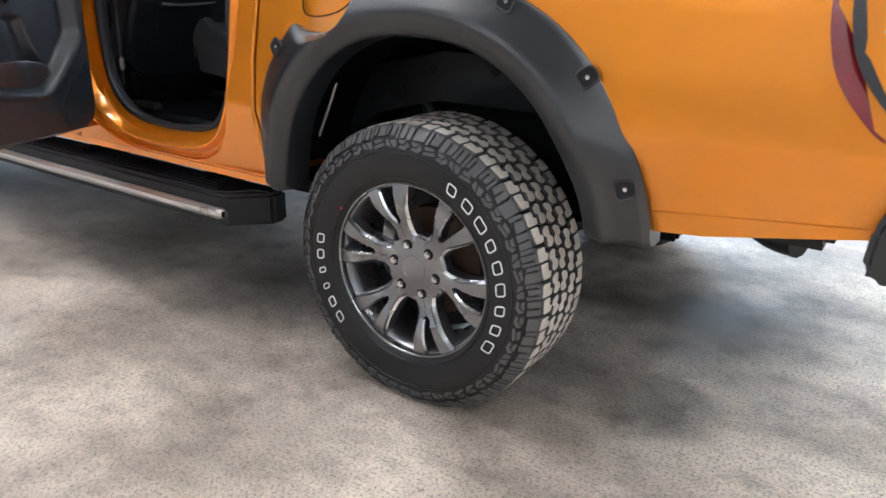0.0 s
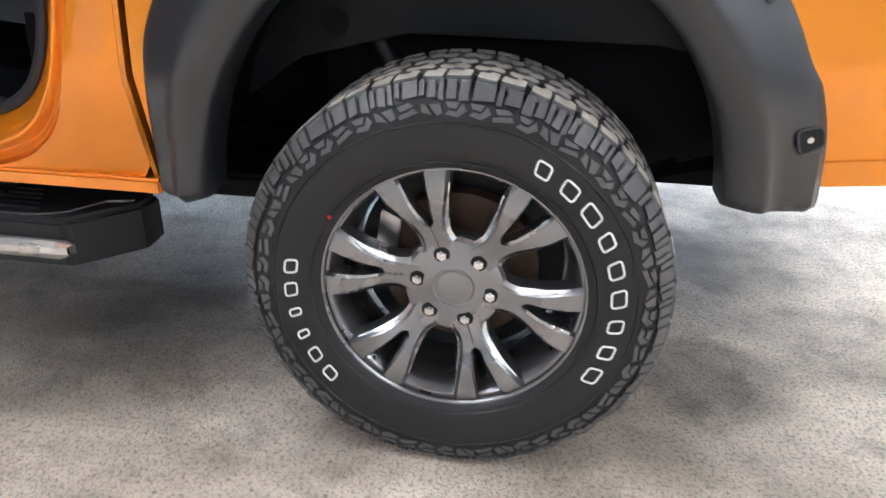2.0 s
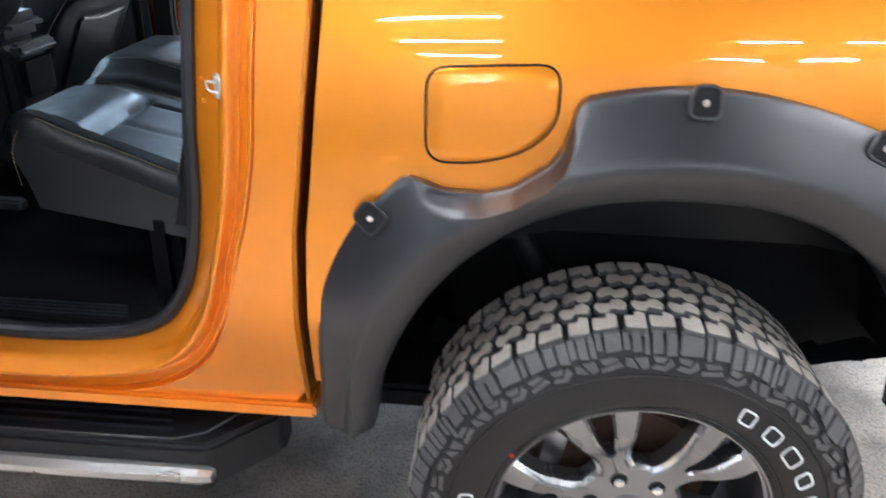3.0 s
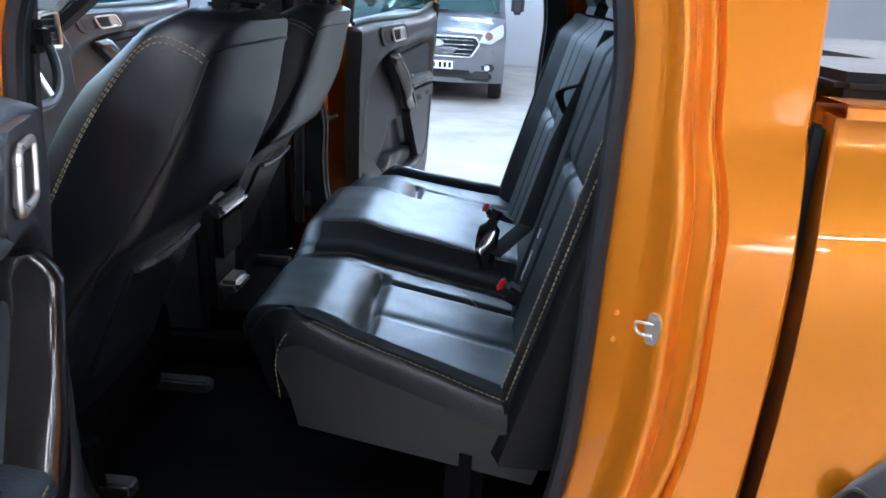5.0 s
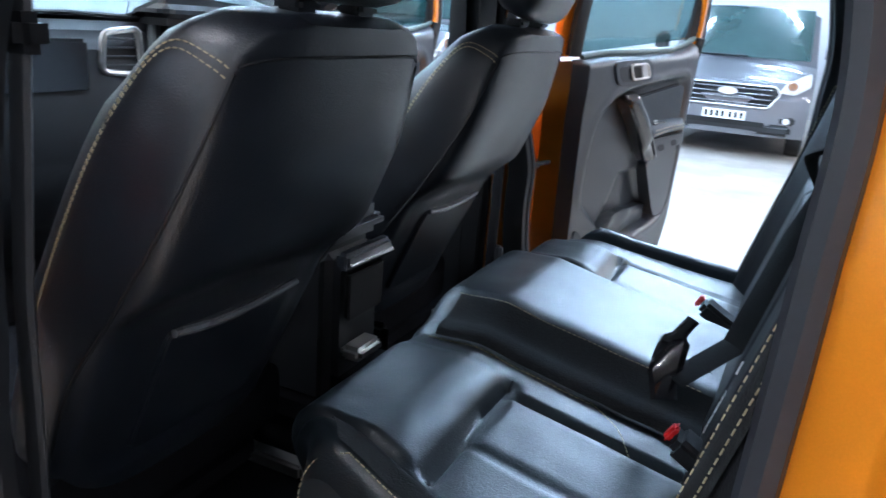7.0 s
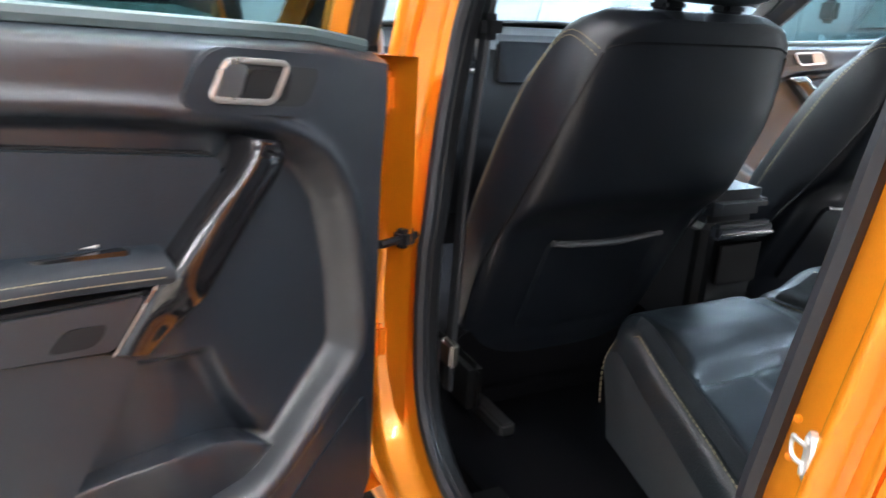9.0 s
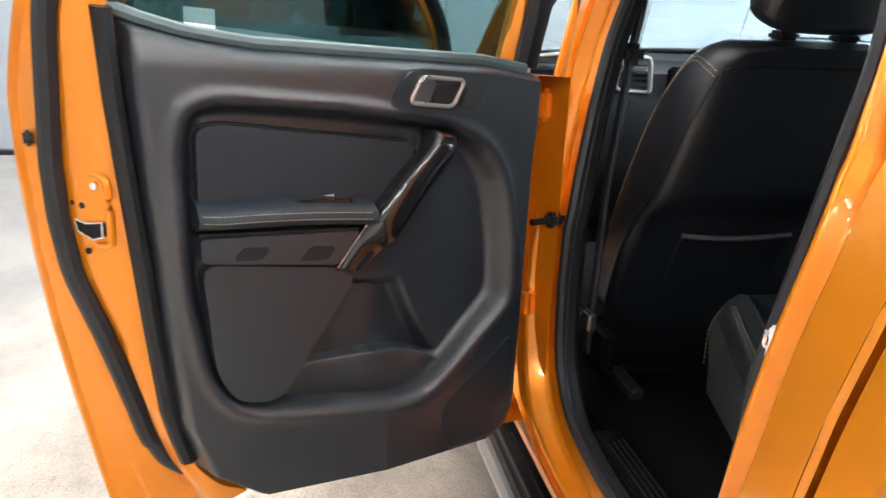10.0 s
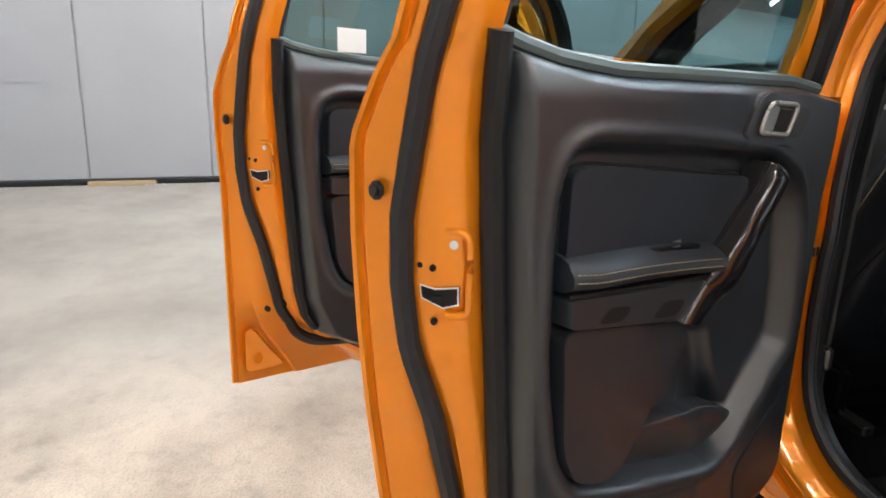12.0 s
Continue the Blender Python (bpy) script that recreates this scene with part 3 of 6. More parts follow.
# wheel housing and chassis behind the wheel
for ox in (0.0, -3.22):
    for m in (None, MIRROR):
        rows = []
        for i in range(37):
            a = radians(7 + 166 * i / 36)
            rows.append([Vector((ox + 0.515 * math.cos(a), y, 0.53 + 0.515 * math.sin(a))) for y in (-0.86, -0.80, -0.66, -0.50)])
        bm = quads(rows)
        for sx, sg in ((-0.46, 1), (-0.50, 1), (0.47, -1)):
            tube([(ox + sx, -0.70, 0.98 - abs(sx) * 0.35), (ox + sx * 1.04, -0.72, 0.80), (ox + sx * 1.08, -0.74, 0.62)], 0.012, 6, bm=bm)
        for k in range(3):
            part("bracket_rod", tube([(ox - 0.40 - 0.035 * k, -0.70, 0.90 - 0.03 * k), (ox - 0.44 - 0.03 * k, -0.71, 0.78), (ox - 0.49 - 0.012 * k, -0.72, 0.66)], 0.0045, 6), SATIN, truck, "thin bare metal bracket rod", m)
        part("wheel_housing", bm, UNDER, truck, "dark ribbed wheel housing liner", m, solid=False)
for s in (-1, 1):
    rail = [(x, lerp([(-3.9, 0.50), (-0.85, 0.47), (-0.60, 0.64), (-0.38, 0.80), (-0.15, 0.86), (0.35, 0.86), (0.7, 0.80), (1.1, 0.78)], x)) for x in (-3.9, -2.5, -0.85, -0.72, -0.60, -0.48, -0.38, -0.26, -0.15, 0.1, 0.35, 0.52, 0.7, 1.1)]
    rows = [[Vector((x, s * (0.50 + dy), z + dz)) for dy, dz in ((0.06, -0.075), (0.06, 0.068), (0.052, 0.075), (-0.02, 0.075), (-0.02, -0.075))] for x, z in rail]
    fr = part("chassis_rail", quads(rows, loop_u=True), DARK_METAL, truck, "dark painted steel chassis rail with round holes")
    # dark discs paint the shade of the rail's holes
    for hx, hz, hr in ((-0.30, 0.80, 0.030), (-0.17, 0.875, 0.012), (0.04, 0.885, 0.014), (0.13, 0.885, 0.014), (-0.40, 0.77, 0.016)):
        ring = disc((hx, s * 0.5615, hz), hr, 0.004, "y", 24)
        part("rail_hole_shade", ring, BLACK_AND_SHADE, fr)
    spring = bmesh.new()
    for k, (x0, x1) in enumerate(((-0.75, 0.72), (-0.62, 0.60), (-0.5, 0.52), (-0.38, 0.42))):
        tube([(x0 + (x1 - x0) * j / 10, s * 0.56, 0.50 - 0.016 * k + 0.10 * ((j - 5) / 5) ** 2) for j in range(11)], 0.032, 6, flat=0.20, bm=spring)
    part("leaf_spring", spring, DARK_METAL, truck, "stacked steel leaf spring")
    part("shackle", rbox((0.72, s * 0.56, 0.67), (0.05, 0.07, 0.16), 0.012), DARK_METAL, truck)
    part("shock_absorber", tube([(-0.28, s * 0.50, 0.86), (-0.14, s * 0.52, 0.62), (0.05, s * 0.56, 0.36)], [0.022, 0.028, 0.028], 12), DARK_METAL, truck)
part("rear_axle", tube([(0, -0.66, 0.385), (0, -0.3, 0.385), (0, -0.16, 0.385), (0, 0, 0.385), (0, 0.16, 0.385), (0, 0.3, 0.385), (0, 0.66, 0.385)], [0.045, 0.045, 0.10, 0.15, 0.10, 0.045, 0.045], 16), DARK_METAL, truck)
part("exhaust_pipe", tube(curve([(-0.6, 0.3, 0.5), (0.2, 0.32, 0.62), (0.75, -0.55, 0.60), (0.9, -0.70, 0.60)], 6), 0.03, 12), DARK_METAL, truck)
# dark sheet added to stand in for the shaded floor behind the wheel
part("arch_shade_sheet", rbox((-0.50, -0.28, 0.50), (0.34, 0.95, 0.05), 0.01), UNDER, truck)
part("heat_shield", rbox((0.63, -0.42, 0.60), (0.20, 0.2, 0.03), 0.008, rot=pose(0, 0, 0, 20, 10, 0)), SATIN, truck)
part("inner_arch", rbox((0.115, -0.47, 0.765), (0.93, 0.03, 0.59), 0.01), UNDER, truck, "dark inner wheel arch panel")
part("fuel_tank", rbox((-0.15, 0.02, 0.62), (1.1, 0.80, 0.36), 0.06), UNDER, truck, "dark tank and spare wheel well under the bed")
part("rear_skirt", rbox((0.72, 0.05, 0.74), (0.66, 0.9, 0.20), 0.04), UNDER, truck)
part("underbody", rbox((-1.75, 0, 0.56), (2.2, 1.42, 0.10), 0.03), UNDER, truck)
part("tow_cover", rbox((0.86, -0.62, 0.64), (0.22, 0.28, 0.06), 0.02), TRIM_DARK, truck)

# tail lamps and bumper
for m in (None, MIRROR):
    edge = [(0.890, 1.36), (0.893, 1.12), (0.906, 1.03), (0.932, 0.965), (0.980, 0.905), (1.030, 0.865), (1.10, 0.857), (1.16, 0.870), (1.16, 1.36)]
    skin = lambda p, q, h: Vector((p, side_y(p, q) + h + (0.10 * ((p - 1.0) / 0.15) ** 2 if p > 1.0 else 0), q))
    red = [tuple(v) for v in curve(edge, 4)]
    lamp = part("tail_lamp", prism(red, skin, 0.02, -0.006, 0.003), RED_LAMP, truck, "red and smoked grey tail lamp", m)
    inner = [(0.926 + (p - 0.894) * 0.86, 1.36 if q > 1.35 else 0.897 + (q - 0.857) * 0.92) for p, q in red]
    core = prism([(max(p, 0.926), q) for p, q in inner], skin, 0.0, -0.010, 0.002)
    part("lens", core, SMOKE, lamp, "smoked grey lamp centre", m)
    for z in (1.06, 1.12, 1.20):
        part("lens_rib", tube([skin(0.985, z, -0.012), skin(1.03, z, -0.012), skin(1.08, z, -0.012)], 0.003, 5), SATIN, lamp, "", m)
    bump = [(1.035, 0.70), (1.075, 0.80), (1.10, 0.845), (1.26, 0.845), (1.26, 0.60), (1.05, 0.60), (1.03, 0.625)]
    part("bumper_corner", prism(bump, lambda p, q, h: Vector((p, h, q)), -0.865, -0.45, 0.02, 3), FLARE, truck, "black plastic rear bumper corner", m)
part("bumper", rbox((1.19, 0, 0.70), (0.18, 1.1, 0.20), 0.03), FLARE, truck)


# ---- wheels ----
def build_wheel(at):
    """Six split spokes in a deep rim, an all-terrain tyre with cut shoulders; the outer side looks to -y."""
    rim = part("wheel", lathe([(0.246, -0.112), (0.2475, -0.106), (0.244, -0.100), (0.236, -0.098), (0.230, -0.090), (0.222, -0.060), (0.212, 0.0), (0.215, 0.09), (0.245, 0.115), (0.249, 0.110)], 96), ALLOY, truck, "graphite grey alloy wheel with an all-terrain tyre")
    rim.location = at
    part("rim_edge", lathe([(0.2475, -0.1125), (0.2455, -0.1155), (0.2425, -0.1150), (0.2405, -0.1115)], 96), ALLOY, rim, "polished grey rim edge")
    prof = [(0.240, -0.104), (0.248, -0.118), (0.258, -0.125), (0.275, -0.131), (0.300, -0.1345), (0.330, -0.134), (0.355, -0.130), (0.374, -0.122), (0.384, -0.110), (0.389, -0.095), (0.391, -0.05), (0.391, 0.07), (0.389, 0.115), (0.384, 0.13), (0.355, 0.15), (0.30, 0.154), (0.258, 0.145), (0.240, 0.12)]
    bm = lathe(prof, 120)
    for rr, yy in ((0.2605, -0.1268), (0.330, -0.1342)):
        lathe([(rr - 0.0025, yy + 0.001), (rr, yy - 0.0018), (rr + 0.0025, yy + 0.001)], 96, bm)
    for v in bm.verts:
        if v.co.z < -0.384:
            v.co.z = -0.384
    part("tyre", bm, RUBBER, rim, "black tyre sidewall", sharp=50)
    # tread blocks: five staggered rows of angular lugs
    verts, faces = [], []

    def lug(poly, r0, r1, taper=0.93, wide=1.20):
        poly = [(u / 0.395, v) for u, v in rounded([(u * 0.395, v) for u, v in poly], 0.0045, 2)]
        n = len(poly)
        cu, cv = sum(p[0] for p in poly) / n, sum(p[1] for p in poly) / n
        b = len(verts)
        for rr, k in ((r0, 1.0), (r1 - 0.0016, taper + 0.04), (r1, taper - 0.03)):
            for u, v in poly:
                a, y = cu + (u - cu) * k * wide, (cv + (v - cv) * k * 1.10) * 1.10 + 0.010
                r = rr - 0.9 * max(0.0, abs(y - 0.01) - 0.095) ** 1.5
                z = r * math.sin(a)
                verts.append((r * math.cos(a), y, max(z, -0.3845)))
        faces.append([b + 2 * n + i for i in range(n)])
        for t in (b, b + n):
            for i in range(n):
                faces.append([t + i, t + (i + 1) % n, t + n + (i + 1) % n, t + n + i])

    N = 56
    st = 2 * math.pi / N
    for i in range(N):
        a = i * st
        for s in (-1, 1):
            o = a + (st * 0.5 if s > 0 else 0)
            j = 0.12 * st if i % 2 else 0
            # shoulder lug wrapping over the edge
            lug([(o - 0.40 * st, s * 0.066), (o - 0.10 * st, s * 0.060), (o - 0.06 * st, s * 0.074), (o + 0.36 * st - j, s * 0.070), (o + 0.40 * st - j, s * 0.101), (o - 0.36 * st, s * (0.105 if i % 2 else 0.099))], 0.384, 0.4005, wide=1.27)
    P = 2 * math.pi / 42
    for i in range(42):
        # half-rows of long hooked lugs on both sides of the middle row
        for s in (-1, 1):
            q = (i + 0.25 * s) * P
            lug([(q - 0.46 * P, s * 0.038), (q - 0.30 * P, s * 0.022), (q - 0.06 * P, s * 0.023), (q + 0.02 * P, s * 0.034), (q + 0.38 * P, s * 0.027), (q + 0.46 * P, s * 0.040), (q + 0.34 * P, s * 0.058), (q + 0.09 * P, s * 0.059), (q + 0.0 * P, s * 0.048), (q - 0.38 * P, s * 0.055)], 0.384, 0.400, wide=1.08)
        q = (i + 0.6) * P
        lug([(q - 0.45 * P, -0.006), (q - 0.28 * P, -0.019), (q, -0.018), (q + 0.06 * P, -0.006), (q + 0.42 * P, -0.013), (q + 0.47 * P, 0.001), (q + 0.30 * P, 0.018), (q + 0.02 * P, 0.018), (q - 0.06 * P, 0.005), (q - 0.38 * P, 0.013)], 0.384, 0.3995, wide=1.08)
    me = bpy.data.meshes.new("tread_pattern")
    me.from_pydata(verts, [], faces)
    bm = bmesh.new()
    bm.from_mesh(me)
    bpy.data.meshes.remove(me)
    tread = part("tread_pattern", bm, TREAD, rim, "dusty worn all-terrain tread lugs", sharp=25)
    tagged(tread, kind="stuff")
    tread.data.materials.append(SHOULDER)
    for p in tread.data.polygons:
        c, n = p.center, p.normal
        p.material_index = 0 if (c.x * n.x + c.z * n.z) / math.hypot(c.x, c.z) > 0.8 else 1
    # side biters on the upper sidewall
    verts, faces = [], []

    def flank(poly, lift):
        b = len(verts)
        n = len(poly)
        for h, k in ((0.0, 1.0), (lift, 0.93)):
            cu, cv = sum(p[0] for p in poly) / n, sum(p[1] for p in poly) / n
            for u, v in poly:
                a, r = cu + (u - cu) * k, cv + (v - cv) * k + 0.012
                y = lerp([(0.337, -0.1335), (0.357, -0.1300), (0.374, -0.122), (0.384, -0.110), (0.396, -0.098)], r)
                verts.append((r * math.cos(a), y - h, max(r * math.sin(a), -0.3845)))
        faces.append([b + n + i for i in range(n)])
        for i in range(n):
            faces.append([b + i, b + (i + 1) % n, b + n + (i + 1) % n, b + n + i])

    rng = random.Random(11)
    for i in range(N):
        a = i * st
        kind = (0, 1, 2, 1, 0, 2, 3)[i % 7]
        # upright ribs of uneven width under each shoulder lug
        x = -0.47
        for k in range((2, 3, 2, 1)[kind]):
            w = ((0.40, 0.42), (0.20, 0.34, 0.24), (0.62, 0.22), (0.88,))[kind][k]
            foot = rng.uniform(0.352, 0.362)
            flank([(a + x * st, foot), (a + (x + w) * st, foot + rng.uniform(-0.004, 0.004)), (a + (x + w - 0.02) * st, 0.3815), (a + (x + 0.02) * st, 0.3815)], rng.uniform(0.0045, 0.0075))
            x += w + 0.09
        # arrow-shaped blocks below them
        if kind in (0, 3):
            flank([(a - 0.45 * st, 0.338), (a - 0.10 * st, 0.327), (a + 0.46 * st, 0.331), (a + 0.30 * st, 0.338), (a - 0.02 * st, 0.336), (a - 0.28 * st, 0.349)], 0.0035)
            flank([(a - 0.02 * st, 0.341), (a + 0.34 * st, 0.343), (a + 0.44 * st, 0.351), (a - 0.14 * st, 0.350)], 0.0045)
        elif kind == 1:
            flank([(a - 0.46 * st, 0.333), (a - 0.20 * st, 0.329), (a + 0.12 * st, 0.348), (a - 0.36 * st, 0.349)], 0.004)
            flank([(a - 0.04 * st, 0.330), (a + 0.44 * st, 0.336), (a + 0.44 * st, 0.349), (a + 0.22 * st, 0.347)], 0.0035)
        else:
            flank([(a - 0.46 * st, 0.336), (a + 0.44 * st, 0.328), (a + 0.46 * st, 0.335), (a - 0.30 * st, 0.343)], 0.0035)
            flank([(a - 0.30 * st, 0.347), (a + 0.30 * st, 0.341), (a + 0.44 * st, 0.349), (a - 0.10 * st, 0.352)], 0.0045)
    me = bpy.data.meshes.new("side_pattern")
    me.from_pydata(verts, [], faces)
    bm = bmesh.new()
    bm.from_mesh(me)
    bpy.data.meshes.remove(me)
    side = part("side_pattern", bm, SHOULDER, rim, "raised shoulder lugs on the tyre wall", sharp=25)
    tagged(side, kind="stuff")
    # outlined white marks moulded on the sidewall
    def mark(a0, width, r0, r1):
        bm = bmesh.new()
        pts = []
        outline = rounded([(-width / 2, r0), (width / 2, r0), (width / 2, r1), (-width / 2, r1)], 0.007, 4)
        for s_, r in outline:
            a = a0 + (s_ + 0.22 * (r - 0.298)) / 0.297
            pts.append((r * math.cos(a), -0.1352, r * math.sin(a)))
        return tube(pts, 0.0021, 6, True, up=(0, 1, 0), bm=bm)
    for k in range(9):
        part("white_mark", mark(radians(60.5 - k * 10.85), (0.026, 0.030, 0.036, 0.027, 0.030, 0.032, 0.025, 0.027, 0.033)[k], 0.2855, 0.3105), WHITE, rim, "white outlined block moulded on the tyre")
    for k in range(6):
        part("white_mark", mark(radians(219 - k * 9.4), (0.027, 0.026, 0.014, 0.014, 0.026, 0.026)[k], 0.2865, 0.3095), WHITE, rim, "white outlined block moulded on the tyre")
    part("paint_dot", disc((-0.262 * math.cos(radians(33)), -0.1275, 0.262 * math.sin(radians(33))), 0.004, 0.002, "y", 12), RED, rim, "small red paint dot")
    # spokes
    arm = [(0.070, -0.002, 0.040), (0.088, -0.002, 0.0365), (0.096, -0.002, 0.0335), (0.106, -0.002, 0.0318), (0.114, -0.002, 0.0318), (0.1224, -0.002, 0.0330), (0.130, -0.002, 0.0350), (0.1345, 0.004, 0.0364), (0.142, 0.0065, 0.0388), (0.150, 0.0085, 0.0418), (0.162, 0.0110, 0.0466), (0.178, 0.0140, 0.0530), (0.192, 0.0165, 0.0590), (0.206, 0.0190, 0.0648), (0.218, 0.0215, 0.0700), (0.229, 0.0240, 0.0745)]
    face_y = [(0.06, -0.083), (0.09, -0.084), (0.11, -0.088), (0.145, -0.098), (0.160, -0.1065), (0.185, -0.1125), (0.205, -0.1130), (0.232, -0.108), (0.245, -0.104)]
    for k in range(6):
        c = radians(50 + 60 * k)
        spoke = bmesh.new()
        er, et = Vector((math.cos(c), 0, math.sin(c))), Vector((-math.sin(c), 0, math.cos(c)))
        for s in (-1, 1):
            rows, edge, inner = [], [], []
            for r, a, b in arm:
                y = lerp(face_y, r)
                ch = 0.0125 - 0.004 * smooth(0.15, 0.20, r)
                ci = 0.006 * smooth(0.128, 0.140, r)
                far_in = r + 0.36 * max(0.0, r - 0.19)
                sec = [(a, y + 0.045), (a, y + 0.001 + ci), (a + 0.7 * ci + 0.0005, y), (b - ch, y), (b - 0.001, y + 0.010), (b + 0.001, y + 0.045)]
                put = lambda t, yy: er * (far_in + (r - far_in) * (t - a) / (b - a)) + et * (s * t) + Vector((0, yy, 0))
                rows.append([put(t, yy) for t, yy in sec])
                edge.append([put(t, yy) for t, yy in ((b - ch + 0.0045, y + 0.0030), (b - 0.0048, y + 0.0062), (b - 0.0002, y + 0.0096))])
                inner.append([put(t, yy) for t, yy in ((a - 0.0002, y + 0.0066), (a + 0.0020, y + 0.0034), (a + 0.0040, y + 0.0003))])
            quads(rows, spoke)
            # pale strips paint the glints along both edges of the arm
            part("spoke_edge_glint", quads(edge[1:14]), ALLOY_GLINT, rim, "pale strip painting the glint along the spoke edge", solid=False, sharp=25)
            part("spoke_edge_glint", quads(inner[8:15]), ALLOY_GLINT, rim, "pale strip painting the glint along the spoke edge", solid=False, sharp=25)
        part("spoke", spoke, ALLOY, rim, "", solid=False, sharp=12)
    for k in range(6):
        c = 20 + 60 * k
        # pale arc painting the glint on the hub lip
        arc = [[Vector((r * math.cos(radians(c + d)), y, r * math.sin(radians(c + d)))) for d in (-13, -9, -5, 0, 5, 9, 13)] for r, y in ((0.0925, -0.0815), (0.0985, -0.0725))]
        part("hub_lip_glint", quads(arc), ALLOY_GLINT, rim, "pale strip painting the glint on the hub lip", solid=False)
    hub = lathe([(0.0, -0.086), (0.034, -0.086), (0.0345, -0.0845), (0.037, -0.0845), (0.040, -0.087), (0.055, -0.084), (0.083, -0.0825), (0.093, -0.080), (0.099, -0.070), (0.101, -0.045), (0.06, -0.03), (0.0, -0.03)], 72)
    part("hub", hub, ALLOY, rim)
    part("centre_cap", lathe([(0.0, -0.0885), (0.025, -0.0885), (0.0325, -0.0875), (0.0335, -0.085)], 48), ALLOY, rim, "grey centre cap with a faint oval emblem")
    for k in range(6):
        a = radians(50 + 60 * k)
        x, z = 0.0698 * math.cos(a), 0.0698 * math.sin(a)
        # dark disc painting the shade round the nut
        part("nut_recess_shade", disc((x, -0.0828, z), 0.0155, 0.002, "y", 24), BLACK_AND_SHADE, rim)
        nut = disc((x, -0.087, z), 0.0098, 0.012, "y", 6, 0.002)
        disc((x, -0.093, z), 0.0072, 0.004, "y", 16, 0.0015, nut)
        part("wheel_nut", nut, CHROME, rim, "chrome wheel nut")
    part("brake_disc", lathe([(0.07, 0.0), (0.155, 0.0), (0.158, 0.006), (0.158, 0.03), (0.07, 0.03)], 64), RUST, rim, "rusty brown brake drum")
    cal = prism(rounded([(-0.165, 0.02), (-0.125, 0.02), (-0.112, 0.10), (-0.15, 0.12)], 0.01), lambda p, q, h: Vector((p, h, q)), -0.02, 0.05, 0.006)
    part("brake_caliper", cal, SATIN, rim, "bare cast brake caliper")
    part("backing_plate", lathe([(0.0, 0.035), (0.205, 0.035), (0.205, 0.045)], 48), DARK_METAL, rim)
    part("valve", tube([(0.19 * math.cos(radians(-68)), -0.07, 0.19 * math.sin(radians(-68))), (0.20 * math.cos(radians(-68)), -0.095, 0.20 * math.sin(radians(-68)))], 0.004, 8), RUBBER, rim)
    return rim


wheel = build_wheel((0, -0.800, 0.385))
copy_thing(wheel, pose(-3.22, -0.800, 0.385, 0, 77, 0))
copy_thing(wheel, pose(0, 0.800, 0.385, 0, 0, 180))
copy_thing(wheel, pose(-3.22, 0.800, 0.385, 0, 40, 180))

# ---- side steps ----
for s in (-1, 1):
    m = None if s < 0 else MIRROR
    shape = [(-2.72, -0.70), (-0.664, -0.70), (-0.664, -0.765), (-0.775, -0.880), (-2.62, -0.880), (-2.72, -0.80)]
    step = part("side_step", prism(shape, xyz, 0.345, 0.452, 0.012, 3), TRIM_DARK, truck, "black plastic side step with a silver nose bar", m)
    for k in range(5):
        y = -0.745 - 0.023 * k
        for x0, x1 in ((-1.62, -0.90 + 0.012 * k), (-2.55 - 0.01 * k, -1.72)):
            part("tread_rib", rbox(((x0 + x1) / 2, y, 0.454), (x1 - x0, 0.010, 0.007), 0.003), FLARE, step, "", m)
    part("tread_frame", tube([(-1.64, -0.866, 0.451), (-0.84, -0.862, 0.451), (-0.79, -0.838, 0.451), (-0.745, -0.775, 0.452), (-0.69, -0.762, 0.452)], 0.004, 6), FLARE, step, "", m)
    bar = bmesh.new()
    xs = [-2.66, -2.60, -2.3, -2.28, -1.98, -1.96, -1.66, -1.64, -1.34, -1.32, -1.02, -1.00, -0.82, -0.79, -0.765]
    rows = []
    for i, x in enumerate(xs):
        w = 0.006 if (i // 2) % 2 else 0.0
        e = 0.010 if i in (0, len(xs) - 1) else 0.0
        rows.append([Vector((x, -0.874, 0.408 - e)), Vector((x, -0.893 + e, 0.411 - e)), Vector((x, -0.904 - w + e, 0.402)), Vector((x, -0.904 - w + e, 0.388)), Vector((x, -0.892, 0.372 + e)), Vector((x, -0.874, 0.370 + e))])
    quads(rows, bar, loop_u=True)
    part("nose_bar", bar, LEVER, step, "brushed silver nose bar", m, sharp=20)
    for bx in (-2.4, -1.7, -1.0):
        part("bracket", rbox((bx, -0.66, 0.44), (0.06, 0.26, 0.06), 0.01), DARK_METAL, step, "", m)

# ---- cab shell with door openings ----
REAR_OPENING = [(-0.758, 1.44), (-0.758, 1.30), (-0.764, 1.15), (-0.768, 1.04), (-0.776, 0.90), (-0.805, 0.760), (-0.868, 0.672), (-0.98, 0.638), (-1.17, 0.632), (-1.335, 0.660), (-1.425, 0.75), (-1.450, 0.90), (-1.448, 1.05), (-1.468, 1.17), (-1.480, 1.30), (-1.472, 1.43), (-1.40, 1.58), (-1.27, 1.655), (-1.05, 1.685), (-0.90, 1.68), (-0.805, 1.62)]
REAR_SKIN = [(gap_x(1.72) - 0.013, 1.72)] + [(gap_x(z) - 0.013, z) for z in (1.4, 1.25, 1.0, 0.9)] + [(gap_x(0.535) - 0.013, 0.535), (-1.59, 0.535), (-1.59, 1.72)]
